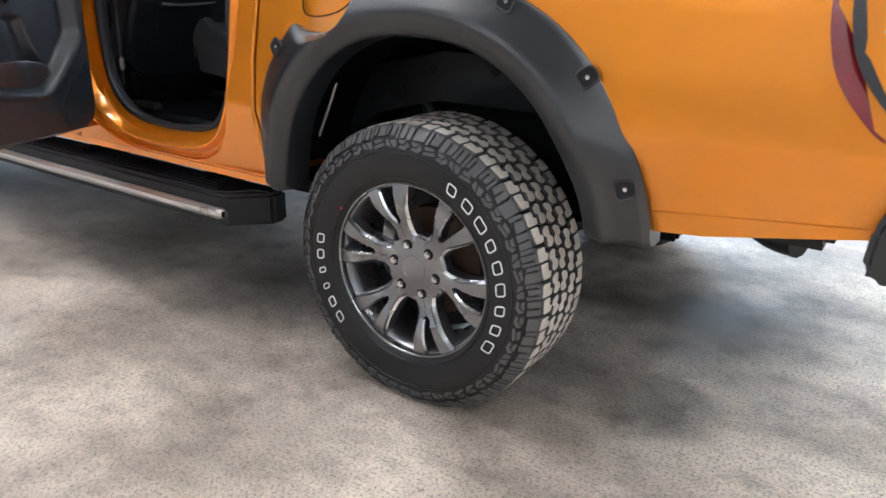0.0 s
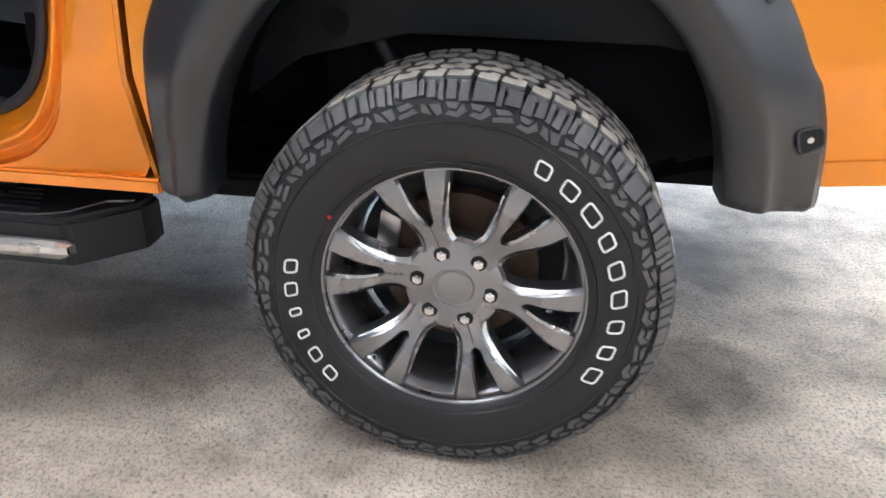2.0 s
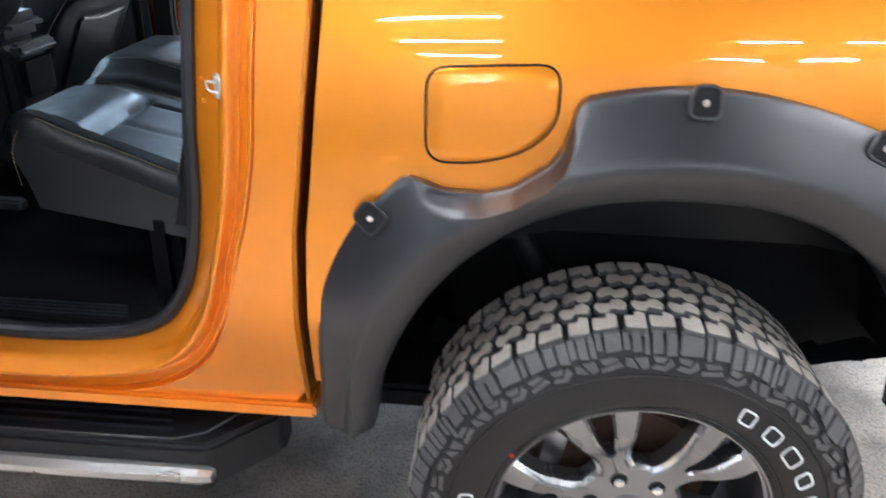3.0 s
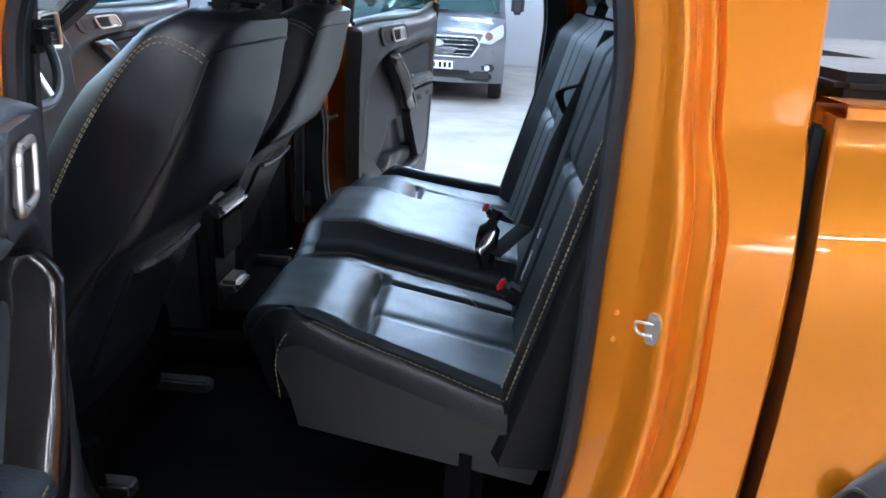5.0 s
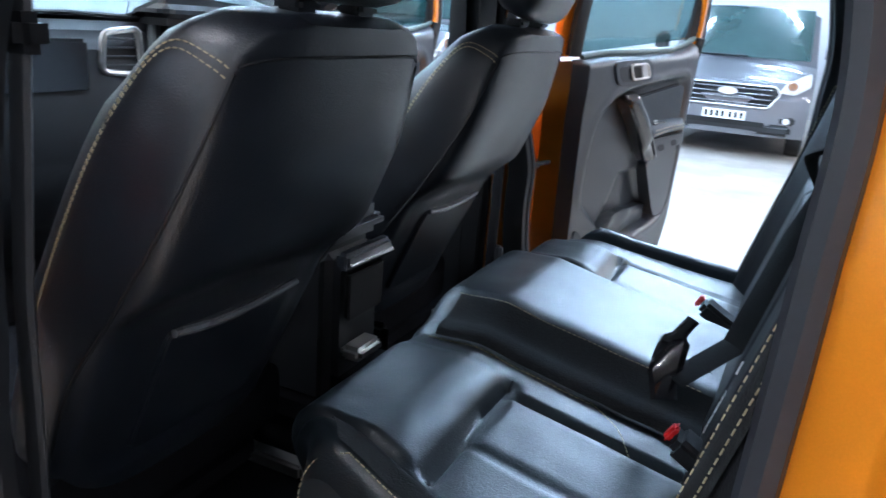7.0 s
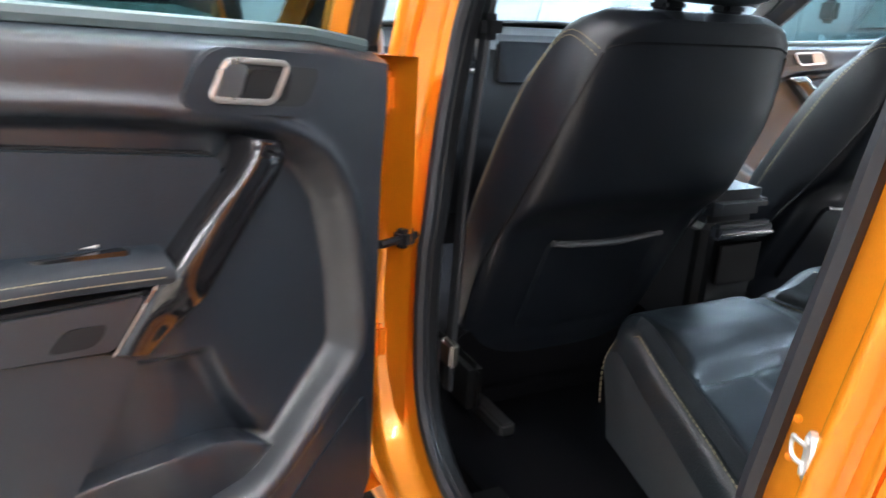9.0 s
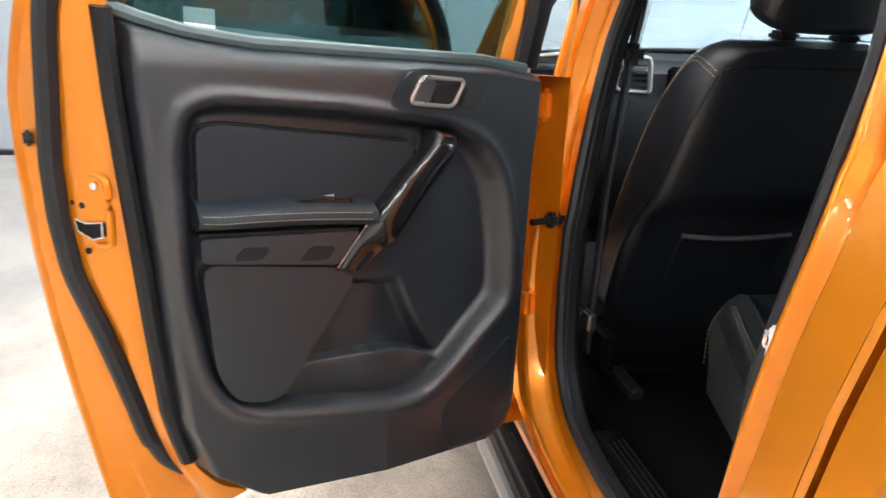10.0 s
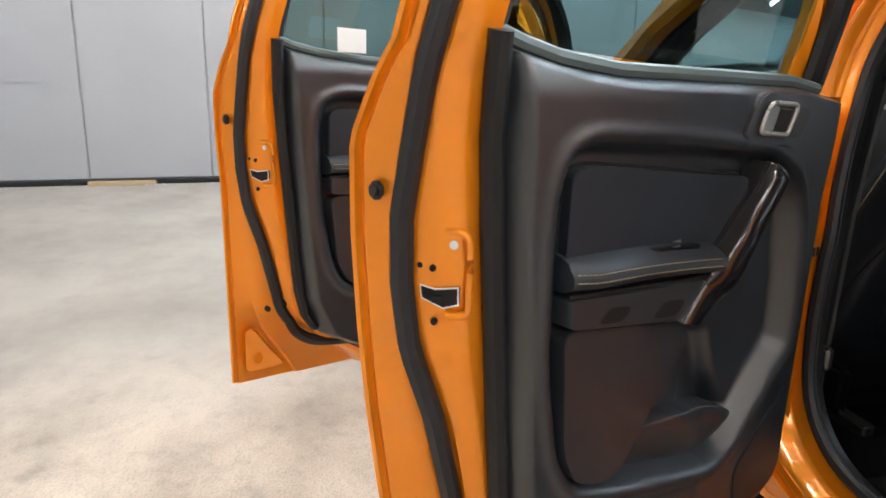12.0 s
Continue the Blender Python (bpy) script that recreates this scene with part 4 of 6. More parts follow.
FRONT_OPENING = [(-1.695, 1.44), (-1.70, 1.10), (-1.70, 0.85), (-1.72, 0.70), (-1.80, 0.635), (-1.95, 0.625), (-2.25, 0.63), (-2.42, 0.70), (-2.48, 0.85), (-2.48, 1.05), (-2.39, 1.25), (-2.20, 1.42), (-2.00, 1.58), (-1.85, 1.66), (-1.77, 1.68), (-1.705, 1.60)]
FRONT_SKIN = [(-1.59, 1.72), (-1.59, 0.535), (-2.60, 0.535), (-2.60, 1.10), (-2.48, 1.24), (-1.84, 1.72)]
JAMB = [(0.007, -0.790), (0.006, -0.795), (0.012, -0.801), (0.040, -0.813), (0.045, -0.818), (0.050, -0.832), (0.055, -0.856), (0.059, -0.865), (0.063, -0.868), (0.067, -0.867), (0.072, -0.857), (0.078, -0.853), (0.084, -0.858), (0.089, -0.868), (0.093, -0.872), (0.097, -0.871), (0.0985, -0.866), (0.0995, -0.866), (0.103, -0.878)]


def lean(z):
    return 0.20 * max(0.0, z - 1.30)


def lean_in(z):
    return 0.17 * max(0.0, z - 1.03)


def to_border(p, d, poly):
    best = None
    for i in range(len(poly)):
        a, b = Vector(poly[i]), Vector(poly[(i + 1) % len(poly)])
        e = b - a
        den = d.x * e.y - d.y * e.x
        if abs(den) < 1e-9:
            continue
        t = ((a.x - p.x) * e.y - (a.y - p.y) * e.x) / den
        k = ((a.x - p.x) * d.y - (a.y - p.y) * d.x) / den
        if t > 0 and -1e-6 <= k <= 1 + 1e-6 and (best is None or t < best):
            best = t
    return p + d * (best or 0.1)


def jamb(opening, skin):
    loop = curve(opening, 7, True)
    n = len(loop)
    mid = sum(loop, Vector((0, 0))) / n
    normals = []
    for i in range(n):
        t = (loop[(i + 1) % n] - loop[i - 1]).normalized()
        d = Vector((t.y, -t.x))
        normals.append(d if d.dot(loop[i] - mid) > 0 else -d)
    rows = []
    for k, (off, y) in enumerate(JAMB):
        row = []
        for p, d in zip(loop, normals):
            o = off * (1 + (0.27 - 0.22 * smooth(1.22, 1.40, p.y)) * smooth(0.80, 1.05, p.y) * smooth(0.45, 0.9, d.x) * (1 if p.x > -1.0 and k > 2 else 0))
            q = p + d * (o * 0.90 if abs(p.x + 1.59) < 0.16 else o)
            yy = y if off < 0.1 else side_y(q.x, min(q.y, 1.34))
            outer = smooth(0.03, 0.09, off)
            follow = side_y(q.x, min(q.y, 1.34)) + lean(q.y) + 0.882
            row.append(Vector((q.x, yy + (lean_in(q.y) * (1 - outer) + max(0.0, follow) * outer if off < 0.1 else lean(q.y)), q.y)))
        rows.append(row)
    row = []
    for p, d in zip(loop, normals):
        q = to_border(p, d, skin)
        row.append(Vector((q.x, side_y(q.x, min(q.y, 1.34)) + lean(q.y), q.y)))
    mids = [(a + b) / 2 for a, b in zip(rows[-1], row)]
    for v in mids:
        v.y = side_y(v.x, min(v.z, 1.34)) + lean(v.z)
    rows += [mids, row]
    lining = [[Vector(((p + d * o).x, y + lean_in(p.y), (p + d * o).y)) for p, d in zip(loop, normals)] for o, y in ((0.004, -0.795), (-0.001, -0.785), (0.002, -0.768), (0.026, -0.754), (0.056, -0.750))]
    seal = [Vector(((p + d * 0.004).x, -0.800 + lean_in(p.y), (p + d * 0.004).y)) for p, d in zip(loop, normals)]
    return quads(rows, loop_u=True), tube(seal, 0.0125, 8, True, up=(0, 1, 0)), quads(lining, loop_u=True)


for m in (None, MIRROR):
    for opening, skin in ((REAR_OPENING, REAR_SKIN), (FRONT_OPENING, FRONT_SKIN)):
        shell, rubber, lining = jamb(opening, skin)
        part("aperture_lining", lining, TRIM_DARK, truck, "black inner lining of the door aperture", m, solid=False)
        part("door_frame", shell, ORANGE_IN, truck, "orange painted door aperture", m, sharp=58, solid=False)
        part("door_seal", rubber, SEAL, truck, "black rubber door seal", m)
    # rear corner of the cab and sill underside
    rows = [[Vector((gap_x(z) - 0.013, side_y(-0.560, min(z, 1.34)) + lean(z), z)), Vector((gap_x(z) - 0.007, side_y(-0.560, min(z, 1.34)) + lean(z) + 0.006, z)), Vector((gap_x(z) - 0.007, -0.60, z))] for z in (0.535, 0.65, crease(-0.573), 0.9, 1.1, 1.2, 1.34, 1.5, 1.72)]
    part("cab_corner", quads(rows), ORANGE, truck, "", m, solid=False)
    # dark strip added to paint the shade between cab and bed
    part("gap_shade_strip", rbox((-0.541, -0.765, 0.98), (0.018, 0.06, 0.74), 0.004), DARK_METAL, truck, "", m)
    part("sill", rbox((-1.56, -0.80, 0.525), (1.97, 0.10, 0.03), 0.006), ORANGE_IN, truck, "", m)
    part("sill_plate", rbox((-1.06, -0.733, 0.630), (0.50, 0.062, 0.018), 0.004), SCUFF, truck, "black ribbed sill scuff plate", m)
    for k in range(4):
        part("scuff_rib", rbox((-1.12 + 0.006 * k, -0.712 - 0.012 * k, 0.641), (0.30, 0.004, 0.004), 0.001), TRIM, truck, "", m)
    part("pillar_trim", rbox((-1.60, -0.735, 1.15), (0.10, 0.046, 1.10), 0.016), TRIM_DARK, truck, "black centre pillar trim", m)
    part("cabin_side", rbox((-0.67, -0.715, 0.96), (0.15, 0.06, 0.66), 0.015), TRIM_DARK, truck, "", m)
    belt = tube([(-1.490, -0.65, 1.66), (-1.505, -0.680, 1.39), (-1.512, -0.700, 1.1), (-1.515, -0.706, 0.72)], 0.016, 8, flat=0.45, up=(0, 1, 0))
    bt = part("seat_belt", belt, BELT, truck, "black seat belt webbing", m)
    part("belt_button", rbox((-1.505, -0.680, 1.385), (0.055, 0.040, 0.042), 0.011), TRIM_DARK, bt, "", m)
    part("belt_anchor", rbox((-1.505, -0.712, 0.80), (0.045, 0.02, 0.05), 0.006), SATIN, bt, "", m)

part("belt_cover", rbox((-1.655, 0.735, 1.12), (0.11, 0.05, 1.04), 0.015), TRIM_DARK, truck, "black belt cover on the far centre pillar")
# striker on the rear pillar
st = pose(-0.703, -0.834, 1.113, 0, 0, -42) @ Matrix.Scale(0.52, 4)
plate = prism(rounded([(-0.013, -0.036), (0.013, -0.036), (0.020, -0.015), (0.020, 0.020), (0.010, 0.038), (-0.010, 0.038), (-0.016, 0.010)], 0.006), lambda p, q, h: Vector((p + 0.018, h, q)), -0.006, 0.004, 0.0015)
PALE = mat("bare_zinc", (0.80, 0.80, 0.80), 0.35, 0.8, 0.1, 20)
striker = part("striker", plate, PALE, truck, "bare metal door latch striker", st)
part("striker_loop", tube(curve([(0.020, -0.004, 0.014), (0.0, -0.016, 0.014), (-0.016, -0.018, 0.010), (-0.012, -0.018, -0.008), (0.004, -0.016, -0.014), (0.020, -0.004, -0.014)], 5), 0.0036, 8), PALE, striker, "", st)
for z in (0.024, -0.024):
    part("striker_screw", disc((0.018, -0.008, z), 0.008, 0.004, "y", 16, 0.001), PALE, striker, "", st)
for z in (1.082, 1.117):
    part("blanking_plug", disc((-0.733, -0.8085, z), 0.0035, 0.004, "y", 12, 0.001), ORANGE_IN, truck)

# roof, bonnet and front wings
roof = [[Vector((x, y, 1.70 + 0.085 * (1 - (abs(y) / 0.74) ** 3) + 0.01 * math.sin((x + 1.8) * 2.4))) for y in [-0.745 + 1.49 * j / 20 for j in range(21)]] for x in [-1.80 + 1.24 * i / 10 for i in range(11)]]
part("roof", quads(roof), ORANGE, truck, "orange cab roof", solid=False)
part("roof_lining", rbox((-1.19, 0, 1.685), (1.18, 1.34, 0.02), 0.005), mat("pale_headlining", (0.35, 0.35, 0.34), 0.9, 0, 0.1, 8, 0.2, 300, 0.2, 300), truck)
part("rear_wall", rbox((-0.592, 0, 0.98), (0.03, 1.52, 0.86), 0.01), TRIM_DARK, truck)
back = rbox((-0.582, 0, 1.67), (0.03, 1.40, 0.10), 0.01)
for s in (-1, 1):
    rbox((-0.582, s * 0.67, 1.53), (0.03, 0.10, 0.30), 0.01, bm=back)
part("back_window_frame", back, ORANGE, truck)
part("back_window", rbox((-0.582, 0, 1.52), (0.006, 1.24, 0.24), 0.002), TINT, truck, "tinted back window")
for s in (-1, 1):
    part("windscreen_pillar", tube([(-2.56, s * 0.80, 1.18), (-2.18, s * 0.775, 1.47), (-1.82, s * 0.70, 1.71)], 0.036, 8), ORANGE, truck)
    part("pillar_lining", tube([(-2.50, s * 0.745, 1.16), (-2.13, s * 0.725, 1.45), (-1.80, s * 0.66, 1.69)], 0.036, 8), TRIM_DARK, truck, "black lining of the windscreen pillar")
ws = part("windscreen", quads([[Vector((-2.50 + 0.68 * t - 0.10 * (1 - (y / 0.7) ** 2), y * (1 - 0.1 * t), 1.15 + 0.57 * t)) for y in (-0.76, -0.38, 0, 0.38, 0.76)] for t in (0, 0.25, 0.5, 0.75, 1)]), CLEAR, truck, "clear laminated windscreen", solid=False)
ws.visible_shadow = False
bonnet = [[Vector((x, y, 1.12 - 0.10 * ((-2.55 - x) / 1.35) ** 2 - 0.07 * (abs(y) / 0.8) ** 3)) for y in [-0.80 + 1.6 * j / 16 for j in range(17)]] for x in [-2.50 - 1.40 * i / 10 for i in range(11)]]
part("bonnet", quads(bonnet), ORANGE, truck, "orange bonnet", solid=False)
for m in (None, MIRROR):
    rows = [[Vector((x, lerp([(0.5, -0.86), (0.75, -0.895), (1.05, -0.80)], z) + (0.06 * ((-3.2 - x) / 0.75) ** 2 if x < -3.2 else 0), z)) for z in [0.52 + 0.53 * k / 16 for k in range(17)]] for x in [-2.55 - 1.37 * i / 40 for i in range(41)]]
    bm = quads(rows)
    cut = [f for f in bm.faces if math.hypot(f.calc_center_median().x + 3.22, max(0, f.calc_center_median().z - 0.53)) < 0.545]
    bmesh.ops.delete(bm, geom=cut, context="FACES")
    part("front_wing", bm, ORANGE, truck, "orange front wing", m, solid=False)
    part("headlamp", rbox((-3.86, -0.66, 0.93), (0.16, 0.30, 0.16), 0.04), LAMP_LENS, truck, "", m)
part("front_grille", rbox((-3.93, 0, 0.86), (0.06, 1.05, 0.34), 0.03), TRIM_DARK, truck)
part("front_bumper", rbox((-3.96, 0, 0.58), (0.22, 1.66, 0.24), 0.06), FLARE, truck)
part("front_chassis", rbox((-3.2, 0, 0.72), (1.3, 0.96, 0.44), 0.05), UNDER, truck)

# ---- doors ----
P_CENTRE = [(0.580, 1.245), (0.570, 1.288), (0.540, 1.300), (0.400, 1.295), (0.258, 1.281), (0.185, 1.250), (0.148, 1.200), (0.128, 1.100), (0.124, 1.000), (0.165, 0.965), (0.232, 0.900), (0.270, 0.873), (0.310, 0.868), (0.467, 0.884), (0.530, 0.900), (0.558, 0.945), (0.577, 1.060)]
P_CENTRE = rounded(P_CENTRE, 0.028, 2)
P_POCKET = [(0.390, 1.066), (0.300, 1.056), (0.270, 0.985), (0.232, 0.925), (0.266, 0.884), (0.312, 0.876), (0.470, 0.893), (0.490, 0.905)]
# the latch face across the door's edge: outer hem, seal and trim border, each as (height, along, inward)
HEM = [(0.69, 0.656, -0.106), (0.8, 0.674, -0.106), (0.9, 0.690, -0.106), (1.0, 0.704, -0.106), (1.1, 0.714, -0.106), (1.2, 0.720, -0.106), (1.29, 0.721, -0.104), (1.345, 0.716, -0.072), (1.38, 0.712, -0.046), (1.42, 0.706, -0.044), (1.6, 0.655, -0.044), (1.7, 0.60, -0.044)]
SEALED = [(0.69, 0.560, -0.050), (0.8, 0.600, -0.055), (0.85, 0.616, -0.048), (0.9, 0.628, -0.044), (1.0, 0.654, -0.043), (1.08, 0.678, -0.054), (1.15, 0.686, -0.058), (1.22, 0.688, -0.055), (1.3, 0.686, -0.036), (1.38, 0.684, -0.014), (1.42, 0.678, -0.012), (1.6, 0.628, -0.012), (1.7, 0.575, -0.012)]
BORDER = [(0.69, 0.500, -0.004), (0.76, 0.545, -0.004), (0.80, 0.572, -0.004), (0.85, 0.586, -0.004), (0.9, 0.597, 0.0), (1.0, 0.606, 0.0), (1.2, 0.622, 0.0), (1.3, 0.630, 0.004), (1.38, 0.638, 0.018), (1.42, 0.634, 0.020), (1.6, 0.585, 0.020), (1.7, 0.53, 0.020)]
TRIM_END = [(0.745, 0.46), (0.762, 0.515), (0.802, 0.570), (0.879, 0.597), (0.982, 0.606), (1.2, 0.620), (1.41, 0.634)]
TRIM_START = [(0.745, 0.20), (0.758, 0.14), (0.775, 0.105), (0.81, 0.086), (1.4, 0.080)]
TRIM_TOP = [(0.09, 1.352), (0.18, 1.362), (0.49, 1.363), (0.56, 1.371), (0.62, 1.386), (0.66, 1.402)]


def door(name, hinge, angle, left, front, label, wide=1.309, drop=-0.3146):
    a = radians(angle)
    s = -1 if left else 1
    m = Matrix(((wide * math.cos(a), 1.014 * math.sin(a), 0, hinge), (s * wide * math.sin(a), -s * 1.014 * math.cos(a), 0, s * 0.8517), (0.0575, 0, 1.2257, drop), (0, 0, 0, 1)))

    def fu(u):
        return u if not front else (u * 1.433 if u < 0.6 else 0.26 + u)

    L = lambda p, q, h: Vector((fu(p), h - 0.20 * max(0.0, p - 0.33), q))
    far = fu(0.65) - 0.65

    def edge_at(table, z):
        u = lerp([(r[0], r[1]) for r in table], z) + far
        if front:
            u -= 0.14 * smooth(0.88, 0.66, z) ** 1.3
        return Vector((u, lerp([(r[0], r[2]) for r in table], z), z))

    def hem(z):
        v = edge_at(HEM, z)
        if front and z < 1.1:
            v.x = 0.715 + far
        return v

    latch = lambda z: hem(z).x

    # shell: outer skin, hem, seal channel and the pressed latch face
    z0 = 0.69 if front else 0.695
    zs = [z0 + (1.70 - z0) * i / 60 for i in range(61)]
    rows = []
    for z in zs:
        e, g, t = hem(z), edge_at(SEALED, z), edge_at(BORDER, z)
        wide = min(0.030, max(0.006, (g.x - t.x) * 0.5))
        ridge = t + Vector((wide, -0.010, 0))
        mid = e.lerp(g, 0.50)
        row = [Vector((0.0, 0.06, z)), Vector((0.0, 0.0, z)), Vector((0.004, -0.025, z)), Vector((fu(0.3), -0.060, z)),
               e + Vector((-0.02, -0.005, 0)), e + Vector((-0.003, -0.005, 0)), e, e + Vector((-0.002, 0.006, 0)), e + Vector((-0.010, 0.007, 0)),
               e + Vector((-0.009, 0.013, 0)), mid + Vector((0.002, -0.003, 0)), mid + Vector((-0.002, 0.004, 0)), g + Vector((0.010, -0.012, 0)), g + Vector((-0.004, -0.008, 0)),
               g + Vector((-0.010, 0.010, 0)), g.lerp(ridge, 0.45), ridge, ridge + Vector((-0.008, 0.004, 0)), t, t + Vector((-0.012, -0.030, 0)), Vector((fu(0.3), 0.010, z))]
        for v in row:
            v.y += 0.21 * max(0.0, z - 1.36)
            if not front:
                v.z += 0.050 * smooth(0.60, 0.46, v.x) * smooth(0.78, 0.695, z)
        rows.append(row)
    cut = next(i for i, z in enumerate(zs) if z > 1.355)
    bm = quads(rows[:cut])
    quads([r[4:20] for r in rows[cut - 1:]], bm)
    for r in (rows[0], rows[cut - 1]):
        bm.faces.new([bm.verts.new(p) for p in r])
    d = part(name, bm, ORANGE_IN, truck, label, m, sharp=38, solid=False)
    # window frame: orange outside, black inside
    frame_path = [(0.088, 1.362), (0.080, 1.50), (0.10, 1.60), (0.22, 1.66), (0.42, 1.685), (0.56, 1.67), (0.595, 1.62), (0.620, 1.50), (0.635, 1.39)] if not front else [(0.035, 1.34), (0.060, 1.44), (0.12, 1.54), (0.22, 1.62), (0.36, 1.672), (0.50, 1.688), (0.56, 1.67), (0.60, 1.60), (0.620, 1.48), (0.635, 1.39)]
    path = curve(frame_path, 5)
    tilt = lambda z: 0.21 * max(0.0, z - 1.36)
    part("window_frame", tube([L(p.x, p.y, 0.015 + tilt(p.y)) for p in path[:len(path) * 6 // 10]], 0.034, 8, flat=0.75), ORANGE_IN, d, "", m)
    part("window_surround", tube([L(p.x, p.y, 0.052 + tilt(p.y)) for p in path], 0.022, 8, flat=0.8), TRIM_DARK, d, "black inner window surround", m)
    pane = [(p.x, p.y) for p in path] 
    part("window_pane", prism(pane, lambda p, q, h: L(p, q, h + tilt(q)), 0.026, 0.030), TINT, d, "green tinted door glass", m).visible_shadow = False
    # seals round the shell
    path = [edge_at(SEALED, z) + Vector((0.003, 0.21 * max(0.0, z - 1.36), 0)) for z in [1.69 - (1.69 - 0.83) * i / 40 for i in range(41)]]
    low = edge_at(SEALED, 0.83)
    path += curve([tuple(low), (low.x - 0.018, low.y + 0.004, 0.795), (low.x - 0.055, low.y + 0.020, 0.772), (low.x - 0.12, -0.01, 0.766), (low.x - 0.25, 0.03, 0.764), (0.08, 0.05, 0.768)], 5)[1:]
    part("door_seal", tube(path, 0.0125, 8, up=(0, 1, 0)), SEAL, d, "black rubber door seal", m)
    # latch mouth, plugs and screws on the slanting face
    fx = Matrix(((-0.484, 0.875, 0, 0.6620 + far), (0.875, 0.484, 0, -0.0275), (0, 0, 1, 1.141), (0, 0, 0, 1)))
    flat = lambda p, q, h: Vector((p, h, q))
    slot = [(-0.021, 0.008), (-0.004, 0.005), (0.021, 0.009), (0.021, -0.008), (0.005, -0.013), (-0.019, -0.005)]
    part("latch_mouth", prism(slot, flat, -0.004, 0.0025), BLACK_AND_SHADE, d, "dark latch slot", m @ fx)
    part("latch_rim", tube([(p * 1.03, 0.002, q * 1.04) for p, q in slot], 0.0010, 6, True, up=(0, 1, 0)), WHITE, d, "", m @ fx)
    part("latch_tooth", rbox((-0.002, 0.003, -0.005), (0.014, 0.002, 0.008), 0.001), DARK_METAL, d, "", m @ fx)
    part("latch_cap", disc((0.0165, 0.004, 0.053), 0.0045, 0.004, "y", 14, 0.001), WHITE, d, "white round cap", m @ fx)
    part("latch_pressing", tube(curve([(0.006, -0.001, 0.066), (0.026, -0.001, 0.064), (0.033, -0.001, 0.050), (0.033, -0.001, 0.0), (0.030, -0.001, -0.018), (0.008, -0.001, -0.021)], 4), 0.0045, 8), ORANGE_IN, d, "", m @ fx)
    for px, pz in ((-0.0165, 0.043), (-0.022, 0.029), (-0.008, 0.027), (-0.0055, -0.029)):
        part("latch_screw", disc((px, 0.0015, pz), 0.0040, 0.004, "y", 12, 0.0008), BLACK_AND_SHADE, d, "", m @ fx)
    part("rubber_plug", disc((latch(1.24) - 0.012, -0.074, 1.243), 0.0095, 0.010, "x", 16, 0.003), SEAL, d, "", m)
    if front:
        tri = [(0.690, 0.720), (0.615, 0.735), (0.640, 0.765), (0.672, 0.815), (0.688, 0.812)]
        press = lambda p, q, h: Vector((p + far + h * 0.6, -0.058 - (p - 0.65) * 0.55 + h, q))
        part("corner_pressing", prism(rounded(tri, 0.012), press, 0.0, 0.012, 0.004), ORANGE_IN, d, "", m)
        part("corner_bung", disc(tuple(press(0.665, 0.752, 0.014)), 0.012, 0.006, "y", 18, 0.002), ORANGE_IN, d, "", m)
        for px, pz in ((0.655, 0.862), (0.612, 0.868)):
            part("blanking_plug", disc((px + far, -0.035, pz), 0.006, 0.012, "y", 12, 0.002), SEAL, d, "", m)
        if left:
            part("sticker", rbox((fu(0.52), 0.046 + tilt(1.405), 1.402), (0.07, 0.002, 0.045), 0.0006), WHITE, d, "plain white sticker on the glass", m)
    # trim panel: one moulded sheet with a brow, a recess and a bottle pocket
    nu, nz = (144, 156) if left else (72, 80)
    rows = []
    for i in range(nz + 1):
        t = i / nz
        row = []
        for j in range(nu + 1):
            k = j / nu
            z0 = 0.745 + t * (1.352 - 0.745)
            u = lerp(TRIM_START, z0) + k * (lerp(TRIM_END, z0) - lerp(TRIM_START, z0))
            z = 0.745 + t * (lerp(TRIM_TOP, u) - 0.745)
            edge = min(u - lerp(TRIM_START, z), lerp(TRIM_END, z) - u, z - 0.745, lerp(TRIM_TOP, u) + 0.004 - z)
            w = 0.104 + 0.006 * smooth(1.20, 1.30, z) - 0.022 * smooth(1.335, 1.40, z)
            c = inside(P_CENTRE, u, z)
            depth = 0.026 + 0.014 * smooth(0.45, 0.15, u)
            w -= depth * smooth(-0.001, 0.015 + 0.010 * smooth(0.30, 0.16, u), c)
            w += 0.006 * math.exp(-((c + 0.008) / 0.007) ** 2)
            b = inside(P_POCKET, u, z)
            w -= 0.030 * smooth(0.0, 0.016, b)
            # bottle bulge and the thin shelf line in the pocket
            w += 0.006 * smooth(0.0, 0.03, b) * math.exp(-((u - 0.345) / 0.030) ** 2)
            w -= 0.050 * (1 - smooth(-0.001, 0.016, edge))
            row.append(L(u, z, w))
        rows.append(row)
    trim = part("door_trim", quads(rows), TRIM, d, "moulded charcoal door trim", m, solid=False, sharp=50)
    part("trim_end", tube([edge_at(BORDER, z) + Vector((0.004, 0.010, 0)) for z in (1.395, 1.3, 1.2, 1.1, 1.0, 0.90, 0.85, 0.815)], 0.011, 8, flat=1.4, up=(0, 1, 0)), TRIM_DARK, d, "", m)
    pad = rounded([(0.562, 1.165), (0.560, 1.266), (0.535, 1.273), (0.290, 1.253), (0.345, 1.165)], 0.020, 4)
    part("insert_pad", prism(pad, L, 0.060, 0.102, 0.012, 4), PAD, d, "black leather insert pad", m)
    # dark tube painting the shade in the gap around the pad
    part("pad_gap_shade", tube([L(p, q, 0.0845) for p, q in pad], 0.0035, 6, True, up=(0, 1, 0)), BLACK_AND_SHADE, d, "", m)
    # armrest
    rows = []
